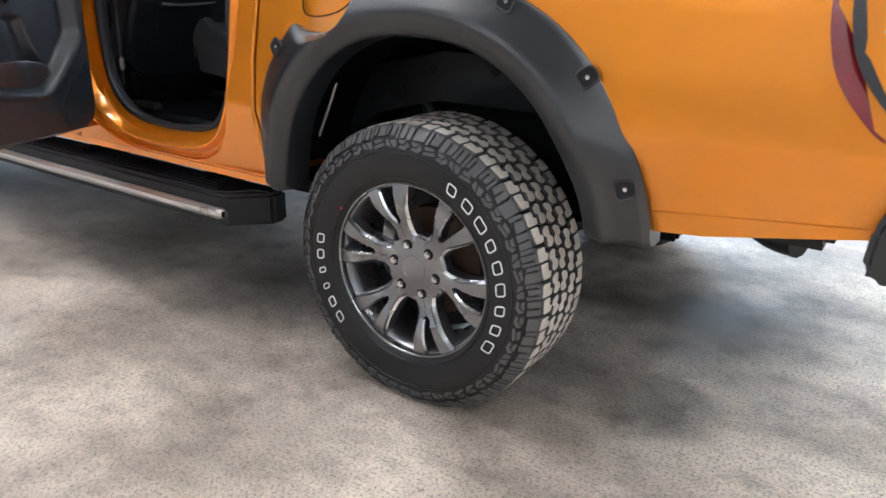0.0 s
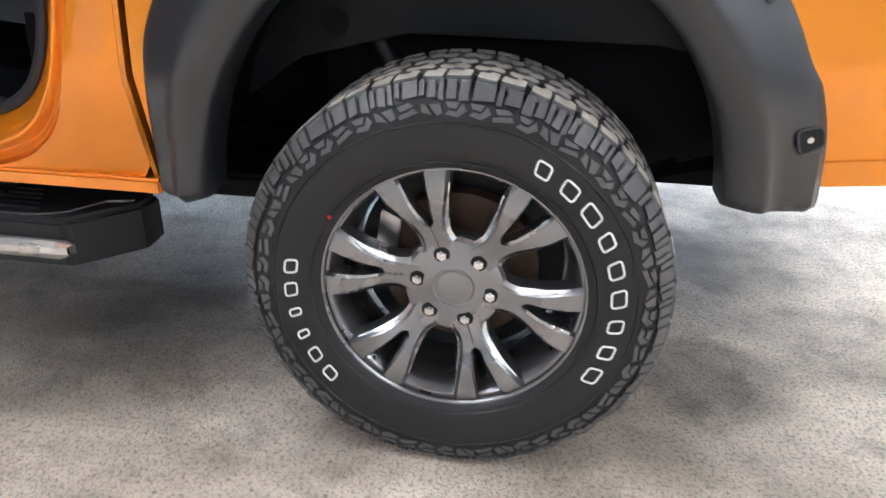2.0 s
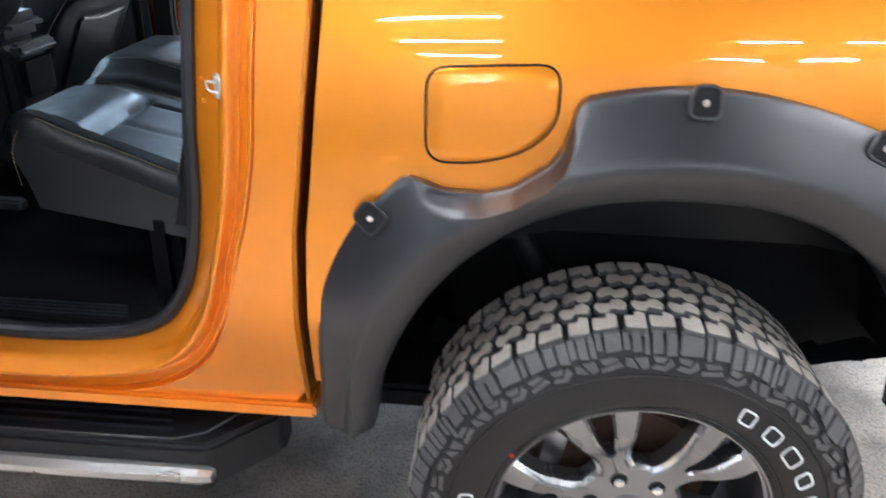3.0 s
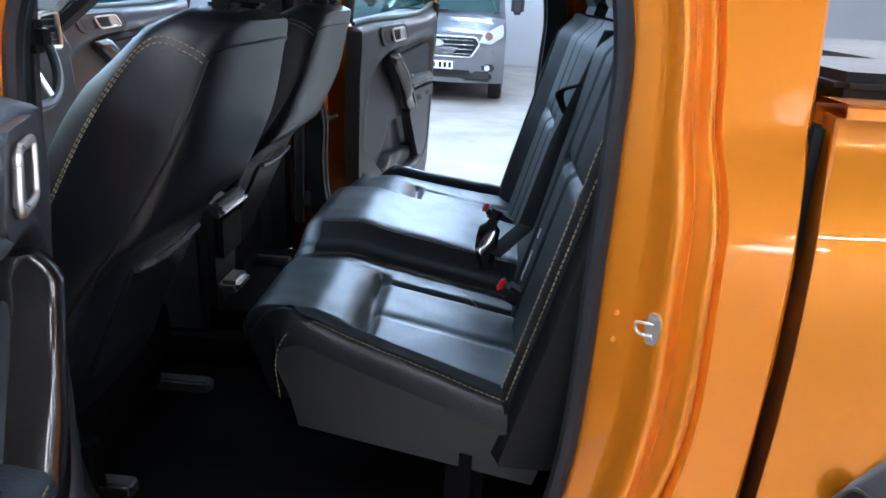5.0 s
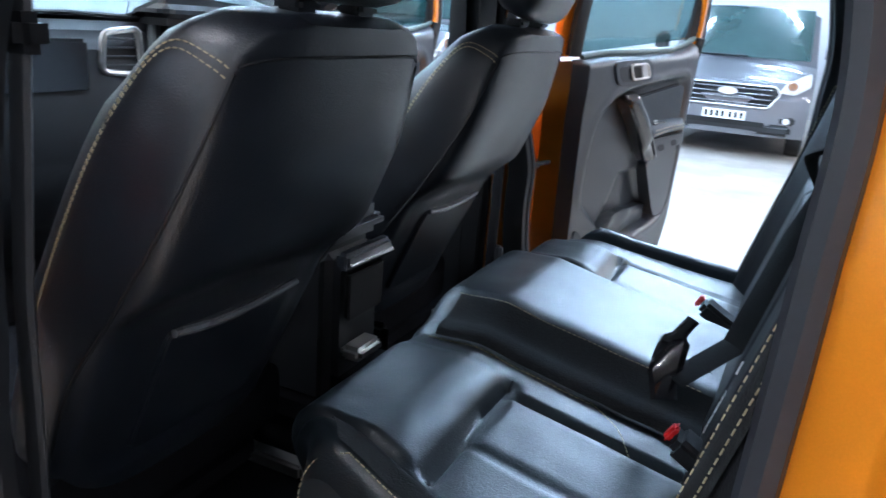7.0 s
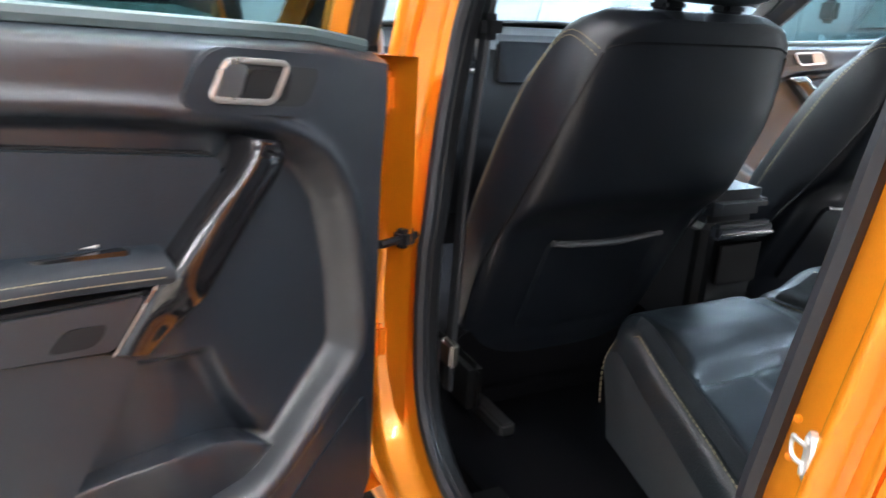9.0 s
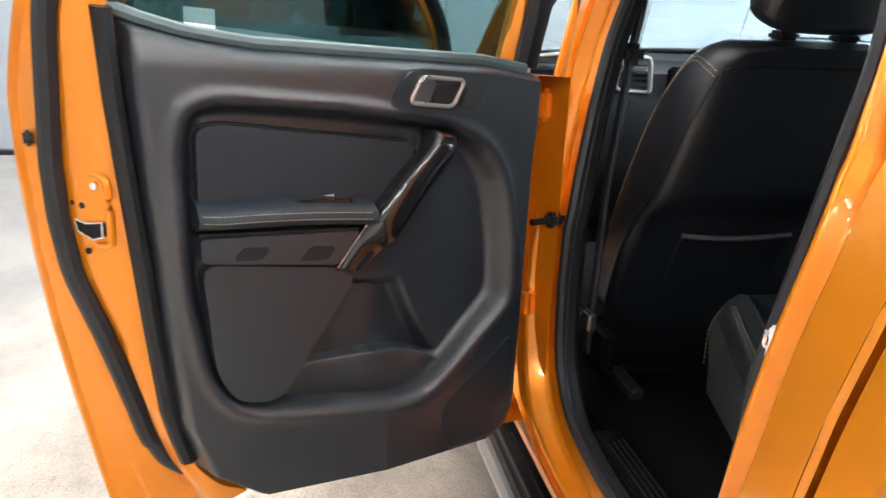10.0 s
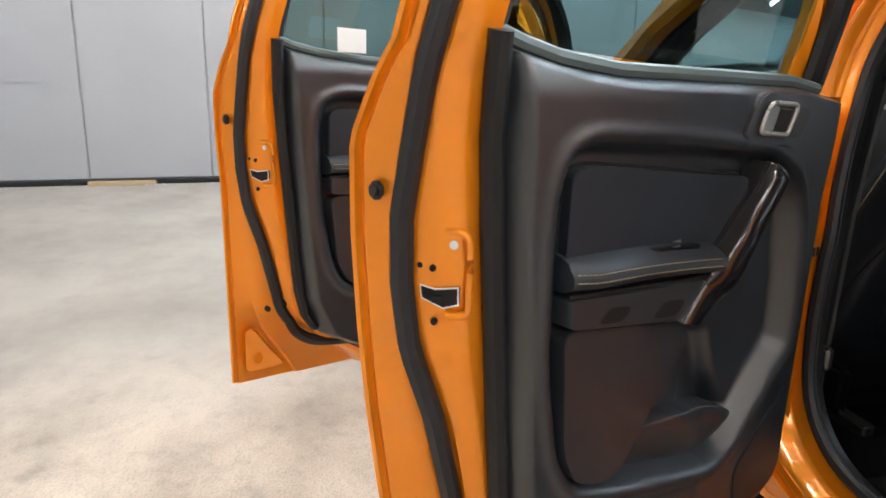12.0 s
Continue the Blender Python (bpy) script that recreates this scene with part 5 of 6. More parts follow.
    for k in range(17):
        u = 0.566 - 0.206 * k / 16
        r = 0.122 + 0.012 * smooth(0.566, 0.54, u)
        rows.append([L(u, q + 0.004 * math.sin(k / 16 * 3.1), h) for q, h in ((1.186, 0.070), (1.182, 0.095), (1.177, 0.112), (1.170, r - 0.006), (1.164, r), (1.156, r + 0.001), (1.150, r - 0.003), (1.145, 0.108), (1.143, 0.07))])
    arm = quads(rows)
    for r in (rows[0], rows[-1]):
        arm.faces.new([arm.verts.new(p) for p in r])
    part("armrest", arm, PAD, d, "black leather armrest with yellow stitching", m)
    sw = prism(rounded([(0.395, 0.098), (0.470, 0.098), (0.455, 0.128), (0.385, 0.128)], 0.006), lambda p, q, h: L(p, h, q - 0.012), 1.176, 1.182, 0.002)
    part("window_switch", sw, GLOSS, d, "", m)
    part("switch_lever", tube([L(0.43, 1.185, 0.098), L(0.405, 1.185, 0.100)], 0.003, 6), SATIN, d, "", m)
    for zz, hh in ((1.1662, 0.1212), (1.1580, 0.1236)):
        line = stitches([L(0.562 - 0.198 * k / 24, zz + 0.003 * math.sin(k / 24 * 3.1), hh + 0.0120 * smooth(0.566, 0.54, 0.562 - 0.198 * k / 24)) for k in range(25)], 0.0040, 0.0018, 0.00045)
        part("stitching", line, STITCH, d, "yellow stitching", m)
    block = rounded([(0.566, 1.139), (0.566, 1.108), (0.408, 1.096), (0.380, 1.141)], 0.006, 3)
    part("armrest_base", prism(block, L, 0.07, 0.124, 0.005), TRIM, d, "", m)
    # dark tube painting the shade between armrest and base
    part("base_gap_shade", tube([L(0.566 - 0.186 * k / 8, 1.1420, 0.1175) for k in range(9)], 0.0024, 6), BLACK_AND_SHADE, d, "", m)
    # darker raised plates paint the shade of the two dimples
    for tri in ([(0.533, 1.110), (0.520, 1.127), (0.489, 1.125), (0.500, 1.109)], [(0.458, 1.105), (0.442, 1.124), (0.411, 1.122), (0.422, 1.104)]):
        part("base_dimple_shade", prism(rounded(tri, 0.007, 4), L, 0.116, 0.1254, 0.003, 3), TRIM_DARK, d, "", m)
    low_pad = rounded([(0.563, 1.103), (0.408, 1.090), (0.380, 1.074), (0.466, 0.924), (0.484, 0.906), (0.532, 0.912), (0.553, 0.958)], 0.020, 4)
    part("lower_pad", prism(low_pad, L, 0.06, 0.110, 0.012, 3), TRIM, d, "", m)
    # pull handle: a broad gloss black blade standing off the trim and running into the armrest base
    one = curve([(0.277, 1.272), (0.288, 1.251), (0.320, 1.216), (0.347, 1.182), (0.372, 1.149), (0.409, 1.092)], 5)
    two = curve([(0.236, 1.265), (0.246, 1.241), (0.278, 1.199), (0.309, 1.157), (0.342, 1.113), (0.374, 1.083)], 5)
    rows = []
    for k, (p, q) in enumerate(zip(one, two)):
        t = k / (len(one) - 1)
        top = 0.104 + 0.030 * min(1.0, math.sin(math.pi * min(0.86, 0.10 + 0.9 * t)) * 1.5)
        rows.append([L(p.x, p.y, 0.078), L(p.x, p.y, top - 0.007), L(*p.lerp(q, 0.10), top - 0.001), L(*p.lerp(q, 0.30), top + 0.002), L(*p.lerp(q, 0.72), top), L(*p.lerp(q, 0.92), top - 0.005), L(q.x, q.y, top - 0.013), L(q.x, q.y, 0.078)])
    blade = quads(rows)
    for r in (rows[0], rows[-1]):
        blade.faces.new([blade.verts.new(p) for p in r])
    part("pull_handle", blade, GLOSS, d, "gloss black pull handle", m, sharp=50)
    # thin bright line along the lower end of the handle's edge
    part("handle_edge_line", tube([L(p.x + 0.001, p.y, 0.126) for p in one[20:]], 0.0011, 5), LEVER, d, "", m)
    # front wall of the bottle pocket, bowed out
    low = curve([(0.468, 0.893), (0.400, 0.885), (0.306, 0.873), (0.267, 0.881), (0.238, 0.905)], 6)
    high = curve([(0.456, 0.944), (0.391, 0.948), (0.335, 0.952), (0.272, 0.940), (0.236, 0.915)], 6)
    rows = []
    for k, (p, q) in enumerate(zip(low, high)):
        t = k / (len(low) - 1)
        bow = 0.016 * math.exp(-((t - 0.80) / 0.14) ** 2) + 0.008 * math.exp(-((t - 0.42) / 0.10) ** 2)
        rows.append([L(*p, 0.070), L(*p.lerp(q, 0.3), 0.074 + 0.5 * bow), L(*p.lerp(q, 0.7), 0.078 + bow), L(*p.lerp(q, 0.96), 0.080 + bow), L(*q, 0.078 + bow), L(*q, 0.045)])
    part("pocket_wall", quads(rows), TRIM, d, "front wall of the bottle pocket", m, solid=False, sharp=60)
    # teal strip painting the glint along the lower edge of the glass
    part("glass_foot_glint", tube([L(u, lerp(TRIM_TOP, u) + 0.004, 0.070) for u in [0.10 + 0.54 * k / 14 for k in range(15)]], 0.0085, 8), WAIST_GLINT, d, "greenish strip painting the glint along the foot of the glass", m)
    # release lever in a bezel
    bz = rounded([(0.344, 1.296), (0.318, 1.352), (0.176, 1.348), (0.200, 1.288)], 0.020, 5)
    part("handle_bezel", prism(bz, L, 0.09, 0.117, 0.008, 3), TRIM, d, "", m)
    inn = rounded([(0.316, 1.303), (0.298, 1.338), (0.194, 1.335), (0.212, 1.298)], 0.010, 4)
    part("handle_well", prism(inn, L, 0.112, 0.1180, 0.001), mat("satin_bezel", (0.035, 0.036, 0.038), 0.38, 0.2, 0.06, 9), d, "", m)
    # raised dark plate painting the shade in the lever's opening
    dark = rounded([(0.285, 1.307), (0.275, 1.333), (0.228, 1.332), (0.236, 1.303)], 0.006, 3)
    part("handle_cavity_shade", prism(dark, L, 0.112, 0.1190, 0.001), BLACK_AND_SHADE, d, "", m)
    ring = rounded([(0.317, 1.307), (0.300, 1.341), (0.234, 1.339), (0.252, 1.303)], 0.010, 5)
    paddle = rounded([(0.314, 1.309), (0.299, 1.338), (0.277, 1.337), (0.288, 1.306)], 0.006, 4)
    part("lever_paddle", prism(paddle, L, 0.114, 0.1205, 0.002), SATIN, d, "satin grip of the release lever", m)
    part("release_lever", tube([L(p, q, 0.121) for p, q in ring], 0.0030, 8, True, up=(0, 1, 0)), LEVER, d, "satin chrome release lever ring", m)
    # speaker cover in the lower corner
    sp = rounded([(0.240, 0.838), (0.115, 0.944), (0.107, 0.800), (0.130, 0.774), (0.190, 0.768), (0.228, 0.768)], 0.014, 4)
    part("speaker_cover", prism(sp, L, 0.08, 0.1075, 0.003), PAD, d, "black speaker cover", m)
    for z in (0.95, 1.30):
        part("hinge", rbox((-0.012, -0.005, z), (0.06, 0.035, 0.055), 0.008), ORANGE_IN, d, "", m)
    part("check_strap", tube([(-0.03, 0.045, 1.112), (0.05, 0.05, 1.112)], 0.006, 6), DARK_METAL, d, "", m)
    part("strap_buffer", rbox((0.0, 0.046, 1.112), (0.030, 0.026, 0.026), 0.006), SEAL, d, "", m)
    # outside handle and mirror
    part("outer_handle", tube(curve([(latch(1.2) - 0.24, -0.085, 1.18), (latch(1.2) - 0.22, -0.13, 1.182), (latch(1.2) - 0.10, -0.135, 1.185), (latch(1.2) - 0.08, -0.098, 1.186)], 4), 0.014, 8), SATIN, d, "", m)
    if front:
        mm = pose(hinge - 0.10, s * 1.125, 1.485, 0, 0, s * 10)
        part("mirror_housing", rbox((0, 0, 0), (0.12, 0.31, 0.21), 0.055, 4), GLOSS, d, "black door mirror housing", mm)
        part("mirror_glass", rbox((0.060, s * 0.055, 0.005), (0.006, 0.165, 0.165), 0.002), mat("mirror_silvering", (0.55, 0.57, 0.57), 0.02, 1.0, 0.02, 9, 0.0, 300, rough_vary=0.0), d, "mirror glass", mm)
        part("mirror_arm", tube([(hinge - 0.02, s * 0.90, 1.385), (hinge - 0.09, s * 1.03, 1.42)], 0.035, 8), GLOSS, d)
    return d


door("rear_door", -1.5035, 64.0, True, False, "open orange rear door with a charcoal trim panel")
door("front_door", -2.60, 62.0, True, True, "open orange front door with a charcoal trim panel", 1.19, -0.345)
door("rear_door", -1.5035, 68.0, False, False, "open orange rear door on the far flank")
door("front_door", -2.66, 74.0, False, True, "open orange front door on the far flank", 1.19, -0.345)

# ---- cabin ----
floor_pan = rbox((-1.55, 0, 0.60), (1.80, 1.46, 0.03), 0.01)
rbox((-1.60, 0, 0.67), (1.60, 0.26, 0.14), 0.05, bm=floor_pan)
part("cabin_carpet", floor_pan, CARPET, truck, "black carpet on the cabin floor")
part("bulkhead", rbox((-2.52, 0, 0.88), (0.05, 1.48, 0.62), 0.01), TRIM_DARK, truck)
part("under_seat_panel", rbox((-0.90, 0, 0.72), (0.06, 1.36, 0.22), 0.02), CARPET, truck)


def seat(y0, dx, label):
    """A front seat: reclined back with a moulded rear panel, cushion, headrest on two posts."""
    A, B = Vector((0.415, 0, 0.91)), Vector((0.91, 0, -0.415))
    O = Vector((-1.585 + dx, y0, 0.65))
    S = lambda l, y, h: O + A * (0.398 + (l - 0.398) * (1.207 if l > 0.398 else 0.80)) + B * h + Vector((0, y, 0))
    WID = [(-0.06, 0.17), (0.0, 0.205), (0.10, 0.230), (0.35, 0.243), (0.52, 0.240), (0.62, 0.232), (0.69, 0.218), (0.735, 0.198), (0.755, 0.165), (0.765, 0.10)]
    THK = [(-0.06, 0.05), (0.0, 0.078), (0.4, 0.080), (0.62, 0.070), (0.71, 0.056), (0.75, 0.035), (0.765, 0.01)]
    def bulge(l, y):
        return 0.040 * smooth(0.42, 0.53, l + 0.5 * y * y) * (1 - 0.75 * smooth(0.60, 0.765, l))

    rows = []
    ls = [-0.06 + 0.81 * (i / 44) for i in range(45)] + [0.758, 0.763, 0.765]
    for l in ls:
        w, t = lerp(WID, l), lerp(THK, l)
        row = []
        for j in range(56):
            a = 2 * math.pi * j / 56
            c, s = math.cos(a), math.sin(a)
            y = w * math.copysign(abs(c) ** 0.55, c)
            h = t * math.copysign(abs(s) ** 0.50, s) - t
            if s > 0:
                k = smooth(0.0, 0.5, s)
                h += k * (bulge(l, y) - 0.010 * smooth(0.05, 0.12, l) * (1 - smooth(0.43, 0.50, l)) * smooth(0.225, 0.18, abs(y)))
            else:
                h -= 0.035 * smooth(0.10, 0.22, abs(y)) * smooth(0.72, 0.55, l) * smooth(-0.3, -0.9, s)
            row.append(S(l, y, h))
        rows.append(row)
    bm = quads(rows, loop_u=True)
    for r in (rows[0], rows[-1]):
        bm.faces.new([bm.verts.new(p) for p in r])
    ob = part("front_seat", bm, LEATHER_SIDE, truck, label, sharp=60)
    def skin_at(l, a, out=0.0012):
        w, t = lerp(WID, l) + out, lerp(THK, l) + out
        c, s = math.cos(a), math.sin(a)
        y = w * math.copysign(abs(c) ** 0.55, c)
        return S(l, y, t * math.copysign(abs(s) ** 0.50, s) - lerp(THK, l) + (bulge(l, y) * smooth(0.0, 0.5, s) if s > 0 else 0.0))

    # side seams with twin rows of yellow thread, running over the shoulder
    for sg in (-1, 1):
        turn = lambda a: math.pi + a if sg < 0 else -a
        for off in (0.0, 0.055):
            seam = curve([skin_at(0.30, turn(0.30 - off)), skin_at(0.45, turn(0.30 - off)), skin_at(0.58, turn(0.28 - off)), skin_at(0.67, turn(0.22 - off)), skin_at(0.715 - off * 0.10, turn(0.08 - off)), skin_at(0.722 - off * 0.14, turn(-0.25)), skin_at(0.716 - off * 0.14, turn(-0.55))], 8)
            part("stitching", stitches(seam, 0.0055, 0.003, 0.0009), STITCH, ob, "yellow stitching")
        part("seam", tube(curve([skin_at(0.716, turn(-0.55)), skin_at(0.60, turn(-0.42)), skin_at(0.46, turn(-0.36)), skin_at(0.30, turn(-0.26)), skin_at(0.10, turn(-0.22))], 6), 0.0026, 6), TRIM_DARK, ob)
    part("seam", tube(curve([skin_at(0.722, math.pi - 0.55), skin_at(0.733, math.pi - 1.0), skin_at(0.735, math.pi / 2), skin_at(0.733, 1.0), skin_at(0.722, 0.55)], 5), 0.002, 5), TRIM_DARK, ob)
    part("seat_valance", rbox(S(-0.05, 0, -0.045), (0.03, 0.34, 0.06), 0.012, rot=pose(0, 0, 0, 0, 24, 0)), TRIM_DARK, ob, "dark lower valance of the seat back")
    pocket = rounded([(-0.126, 0.10), (0.126, 0.10), (0.128, 0.392), (0.0, 0.384), (-0.128, 0.392)], 0.02, 4)
    part("map_pocket", prism(pocket, lambda p, q, h: S(q, p, h), -0.02, -0.0035, 0.006), LEATHER_SIDE, ob, "leather map pocket")
    # grey tube painting the sheen of the black pocket edge
    part("pocket_rim", tube(curve([S(0.398, -0.128, 0.0), S(0.393, -0.06, 0.006), S(0.392, 0.03, 0.006), S(0.397, 0.128, 0.001)], 5), 0.0062, 8), GREY_AND_SHEEN, ob, "shiny black pocket edge with its sheen painted grey")
    # cushion and base
    rows = []
    for i in range(21):
        t = i / 20
        x = -1.55 + dx - 0.47 * t
        top = 0.80 + 0.05 * t - 0.10 * smooth(0.86, 1.0, t)
        rows.append([Vector((x, y0 + 0.255 * math.copysign(abs(math.cos(a)) ** 0.5, math.cos(a)), 0.71 + (top - 0.71 + 0.02 * (math.cos(a) ** 2)) * math.copysign(abs(math.sin(a)) ** 0.5, math.sin(a)) * (1 if math.sin(a) > 0 else 0.5))) for a in [2 * math.pi * j / 32 for j in range(32)]])
    bm = quads(rows, loop_u=True)
    for r in (rows[0], rows[-1]):
        bm.faces.new([bm.verts.new(p) for p in r])
    # carpet black on the cushion stands in for shade under the seat
    part("cushion", bm, CARPET, ob, "seat cushion, coloured black for the shade under the seat")
    part("seat_base", rbox((-1.72 + dx, y0, 0.64), (0.36, 0.38, 0.07), 0.02), CARPET, ob)
    for sy in (-0.18, 0.18):
        part("seat_runner", rbox((-1.68 + dx, y0 + sy, 0.625), (0.50, 0.035, 0.03), 0.006), SATIN, ob)
    part("side_shield", rbox((-1.60 + dx, y0 - 0.25, 0.72), (0.32, 0.03, 0.11), 0.014), SCUFF, ob)
    part("recliner_knob", disc((-1.56 + dx, y0 - 0.262, 0.76), 0.022, 0.02, "y", 18, 0.004), TRIM_DARK, ob)
    # headrest
    rows = []
    for i in range(25):
        t = -1 + 2 * i / 24
        w = 0.140 * (1 - abs(t) ** 9) ** 0.5 if abs(t) < 1 else 0.0
        th = 0.056 * (1 - abs(t) ** 8) ** 0.5 if abs(t) < 1 else 0.0
        rows.append([S(0.866 + 0.096 * t, max(w, 0.004) * math.copysign(abs(math.cos(a)) ** 0.6, math.cos(a)), -0.055 + max(th, 0.003) * math.copysign(abs(math.sin(a)) ** 0.7, math.sin(a))) for a in [2 * math.pi * j / 32 for j in range(32)]])
    part("headrest", quads(rows, loop_u=True), LEATHER_SIDE, ob, "padded black headrest", sharp=60)
    for off in (0.0, 0.008):
        part("stitching", stitches(curve([S(0.790 + off, -0.125, -0.075), S(0.779 + off, -0.06, -0.103), S(0.779 + off, 0.06, -0.103), S(0.790 + off, 0.125, -0.075)], 6), 0.006, 0.003, 0.00075), STITCH, ob, "yellow stitching")
    for sy in (-0.062, 0.062):
        part("headrest_post", tube([S(0.74, sy, -0.045), S(0.88, sy, -0.050)], 0.0065, 10), CHROME, ob, "chrome headrest post")
        part("post_guide", rbox(S(0.763, sy, -0.046), (0.040, 0.045, 0.018), 0.006), TRIM_DARK, ob)
    return ob


seat(-0.410, -0.038, "black leather front seat with yellow stitching and a map pocket")
seat(0.387, -0.077, "black leather driving seat with yellow stitching, set further forward")


# rear bench
def bench_top(x, y):
    z = 0.938 - 0.20 * max(0.0, x + 1.17) + 0.003 * math.exp(-((x + 1.17) / 0.05) ** 2)
    z += 0.030 * smooth(-0.590, -0.640, y) + 0.030 * smooth(0.640, 0.690, y)
    z += 0.034 * smooth(-0.150, -0.060, y) * smooth(0.26, 0.20, y)
    z += 0.012 * smooth(-0.21, -0.15, y) * smooth(0.34, 0.26, y)
    g = lambda d, w: math.exp(-(d / w) ** 2)
    for lo, hi, cr, seams in ((-0.575, -0.235, -1.085, (-0.426, -0.273)), (0.25, 0.53, -1.095, (0.30, 0.495))):
        on = smooth(lo - 0.005, lo + 0.02, y) * smooth(hi + 0.005, hi - 0.02, y)
        z -= 0.016 * g(x - cr + 0.02 * (y - lo), 0.009) * on
        z += 0.010 * on * smooth(cr, cr - 0.05, x)
        back = smooth(cr - 0.01, cr + 0.02, x)
        for ly in seams:
            z -= 0.009 * g(y - ly, 0.006) * back * on
    for ly in (-0.600, -0.185, 0.300, 0.645):
        z -= 0.010 * g(y - ly, 0.006)
    z += 0.0015 * noise.noise(Vector((x * 22, y * 16, 0.3)))
    return z


def bench_front(y):
    return -1.300 + 0.085 * smooth(-0.56, -0.70, y) + 0.085 * smooth(0.56, 0.70, y)


def tuck(v):
    """Draws the bench's outer front corners in, as its sides run together towards the knees."""
    k = 0.115 * smooth(0.38, 0.70, abs(v.y)) * min(1.0, max(0.0, (-0.84 - v.x) / 0.40))
    return Vector((v.x, v.y - math.copysign(k, v.y), v.z))


def bench_line(y, lift=0.0, upto=1.0):
    f = bench_front(y)
    drop = 0.020 * smooth(0.672, 0.700, abs(y)) + 0.016 * max(0.0, (abs(y) - 0.684) / 0.016) ** 2
    pts = []
    for k in range(49):
        x = -0.78 + (f + 0.05 + 0.78) * k / 48
        pts.append(Vector((x, y, bench_top(x, y) - drop + lift)))
    end = pts[-1].z
    if upto >= 1.0:
        for k in range(1, 9):
            a = math.pi / 2 * k / 8
            pts.append(Vector((f + 0.05 - 0.05 * math.sin(a), y, end - 0.045 * (1 - math.cos(a)))))
        for q in (0.05, 0.10):
            pts.append(Vector((f + 0.01 + q * 0.3, y, end - 0.045 - q)))
        pts.append(Vector((-0.80, y, end - 0.150)))
    return [tuck(v) for v in pts]


ys = [-0.700, -0.698, -0.695, -0.691, -0.686] + [-0.68 + 1.36 * i / 120 for i in range(121)] + [0.686, 0.691, 0.695, 0.698, 0.700]
rows = [bench_line(y) for y in ys]
bm = quads(rows)
for r in (rows[0], rows[-1]):
    bm.faces.new([bm.verts.new(p) for p in r])
bench = part("rear_bench", bm, LEATHER, truck, "black leather rear bench seat with yellow stitched seams", sharp=60, solid=True)
for lo, hi in ((-0.200, -0.090), (0.228, 0.290), (-0.672, -0.622)):
    rows = [bench_line(lo + (hi - lo) * i / 20, 0.0045, 0.9)[3:] for i in range(21)]
    part("cloth_band", quads(rows), WEAVE, bench, "ribbed black cloth band", sharp=60, solid=False)
for y, x0, x1 in ((-0.677, -0.82, -1.15), (-0.617, -0.82, -1.18), (-0.087, -0.84, -1.26), (-0.204, -0.98, -1.26), (0.225, -0.84, -1.26)):
    part("stitching", stitches([tuck(Vector((x0 + (x1 - x0) * k / 40, y, bench_top(x0 + (x1 - x0) * k / 40, y) - 0.02 * smooth(0.675, 0.705, abs(y)) + 0.0030))) for k in range(41)], 0.006, 0.003, 0.00075), STITCH, bench, "yellow stitching")
part("stitching", stitches(curve([tuck(Vector(v)) for v in ((-1.15, -0.677, bench_top(-1.15, -0.677) + 0.003), (-1.195, -0.690, 0.945), (-1.213, -0.702, 0.90), (-1.205, -0.704, 0.83))], 8), 0.006, 0.003, 0.00075), STITCH, bench, "yellow stitching")
part("stitching", stitches(curve([(-0.98, -0.200, bench_top(-0.98, -0.2) + 0.003), (-0.93, -0.235, bench_top(-0.93, -0.235) + 0.003), (-0.90, -0.29, bench_top(-0.9, -0.29) + 0.003)], 8), 0.006, 0.003, 0.00075), STITCH, bench, "yellow stitching")

for cr, lo, hi, seams in ((-1.085, -0.575, -0.235, (-0.426, -0.273)), (-1.095, 0.25, 0.53, (0.30, 0.495))):
    across = [(cr - 0.02 * (lo + (hi - lo) * k / 16 - lo), lo + (hi - lo) * k / 16) for k in range(17)]
    part("seam", tube([tuck(Vector((x, y, bench_top(x, y) - 0.0005))) for x, y in across], 0.0024, 6), TRIM_DARK, bench, "pressed seam across the cushion")
    for ly in seams:
        along = [(cr + (-0.82 - cr) * k / 16, ly) for k in range(17)]
        part("seam", tube([tuck(Vector((x, y, bench_top(x, y) - 0.0005))) for x, y in along], 0.0020, 6), TRIM_DARK, bench, "pressed seam along the cushion")

# same leather on the end faces, its colour lightened for light they catch
bench.data.materials.append(mat("bench_end_leather_lit", (0.019, 0.0235, 0.0275), 0.40, 0, 0.15, 5, 0.15, 160, 0.25, 420, spec=0.5))
for p in bench.data.polygons:
    if len(p.vertices) > 4:
        p.material_index = 1

# bench back
def back_point(l, y, lift=0.0):
    h = 0.0
    g = lambda d, w: math.exp(-(d / w) ** 2)
    h += 0.030 * smooth(0.56, 0.64, abs(y)) - 0.02 * smooth(0.66, 0.71, abs(y))
    for ly in (-0.56, -0.30, -0.17, 0.24, 0.38, 0.56):
        h -= 0.011 * g(y - ly, 0.007)
    h -= 0.012 * g(l - 0.30, 0.010) * smooth(0.56, 0.52, abs(y)) * smooth(0.17, 0.2, abs(y - 0.03))
    h -= 0.030 * smooth(0.50, 0.57, l)
    h += lift
    n = Vector((-0.965, 0, 0.262))
    return Vector((-0.825 + 0.262 * l, y, 0.885 + 0.965 * l)) + n * h


BACK_LEATHER = mat("matt_black_leather", (0.006, 0.0068, 0.008), 0.52, 0, 0.18, 5, 0.15, 160, 0.30, 420, spec=0.28)
rows = [[back_point(-0.07 + 0.64 * i / 40, -0.71 + 1.42 * j / 120) for j in range(121)] for i in range(41)]
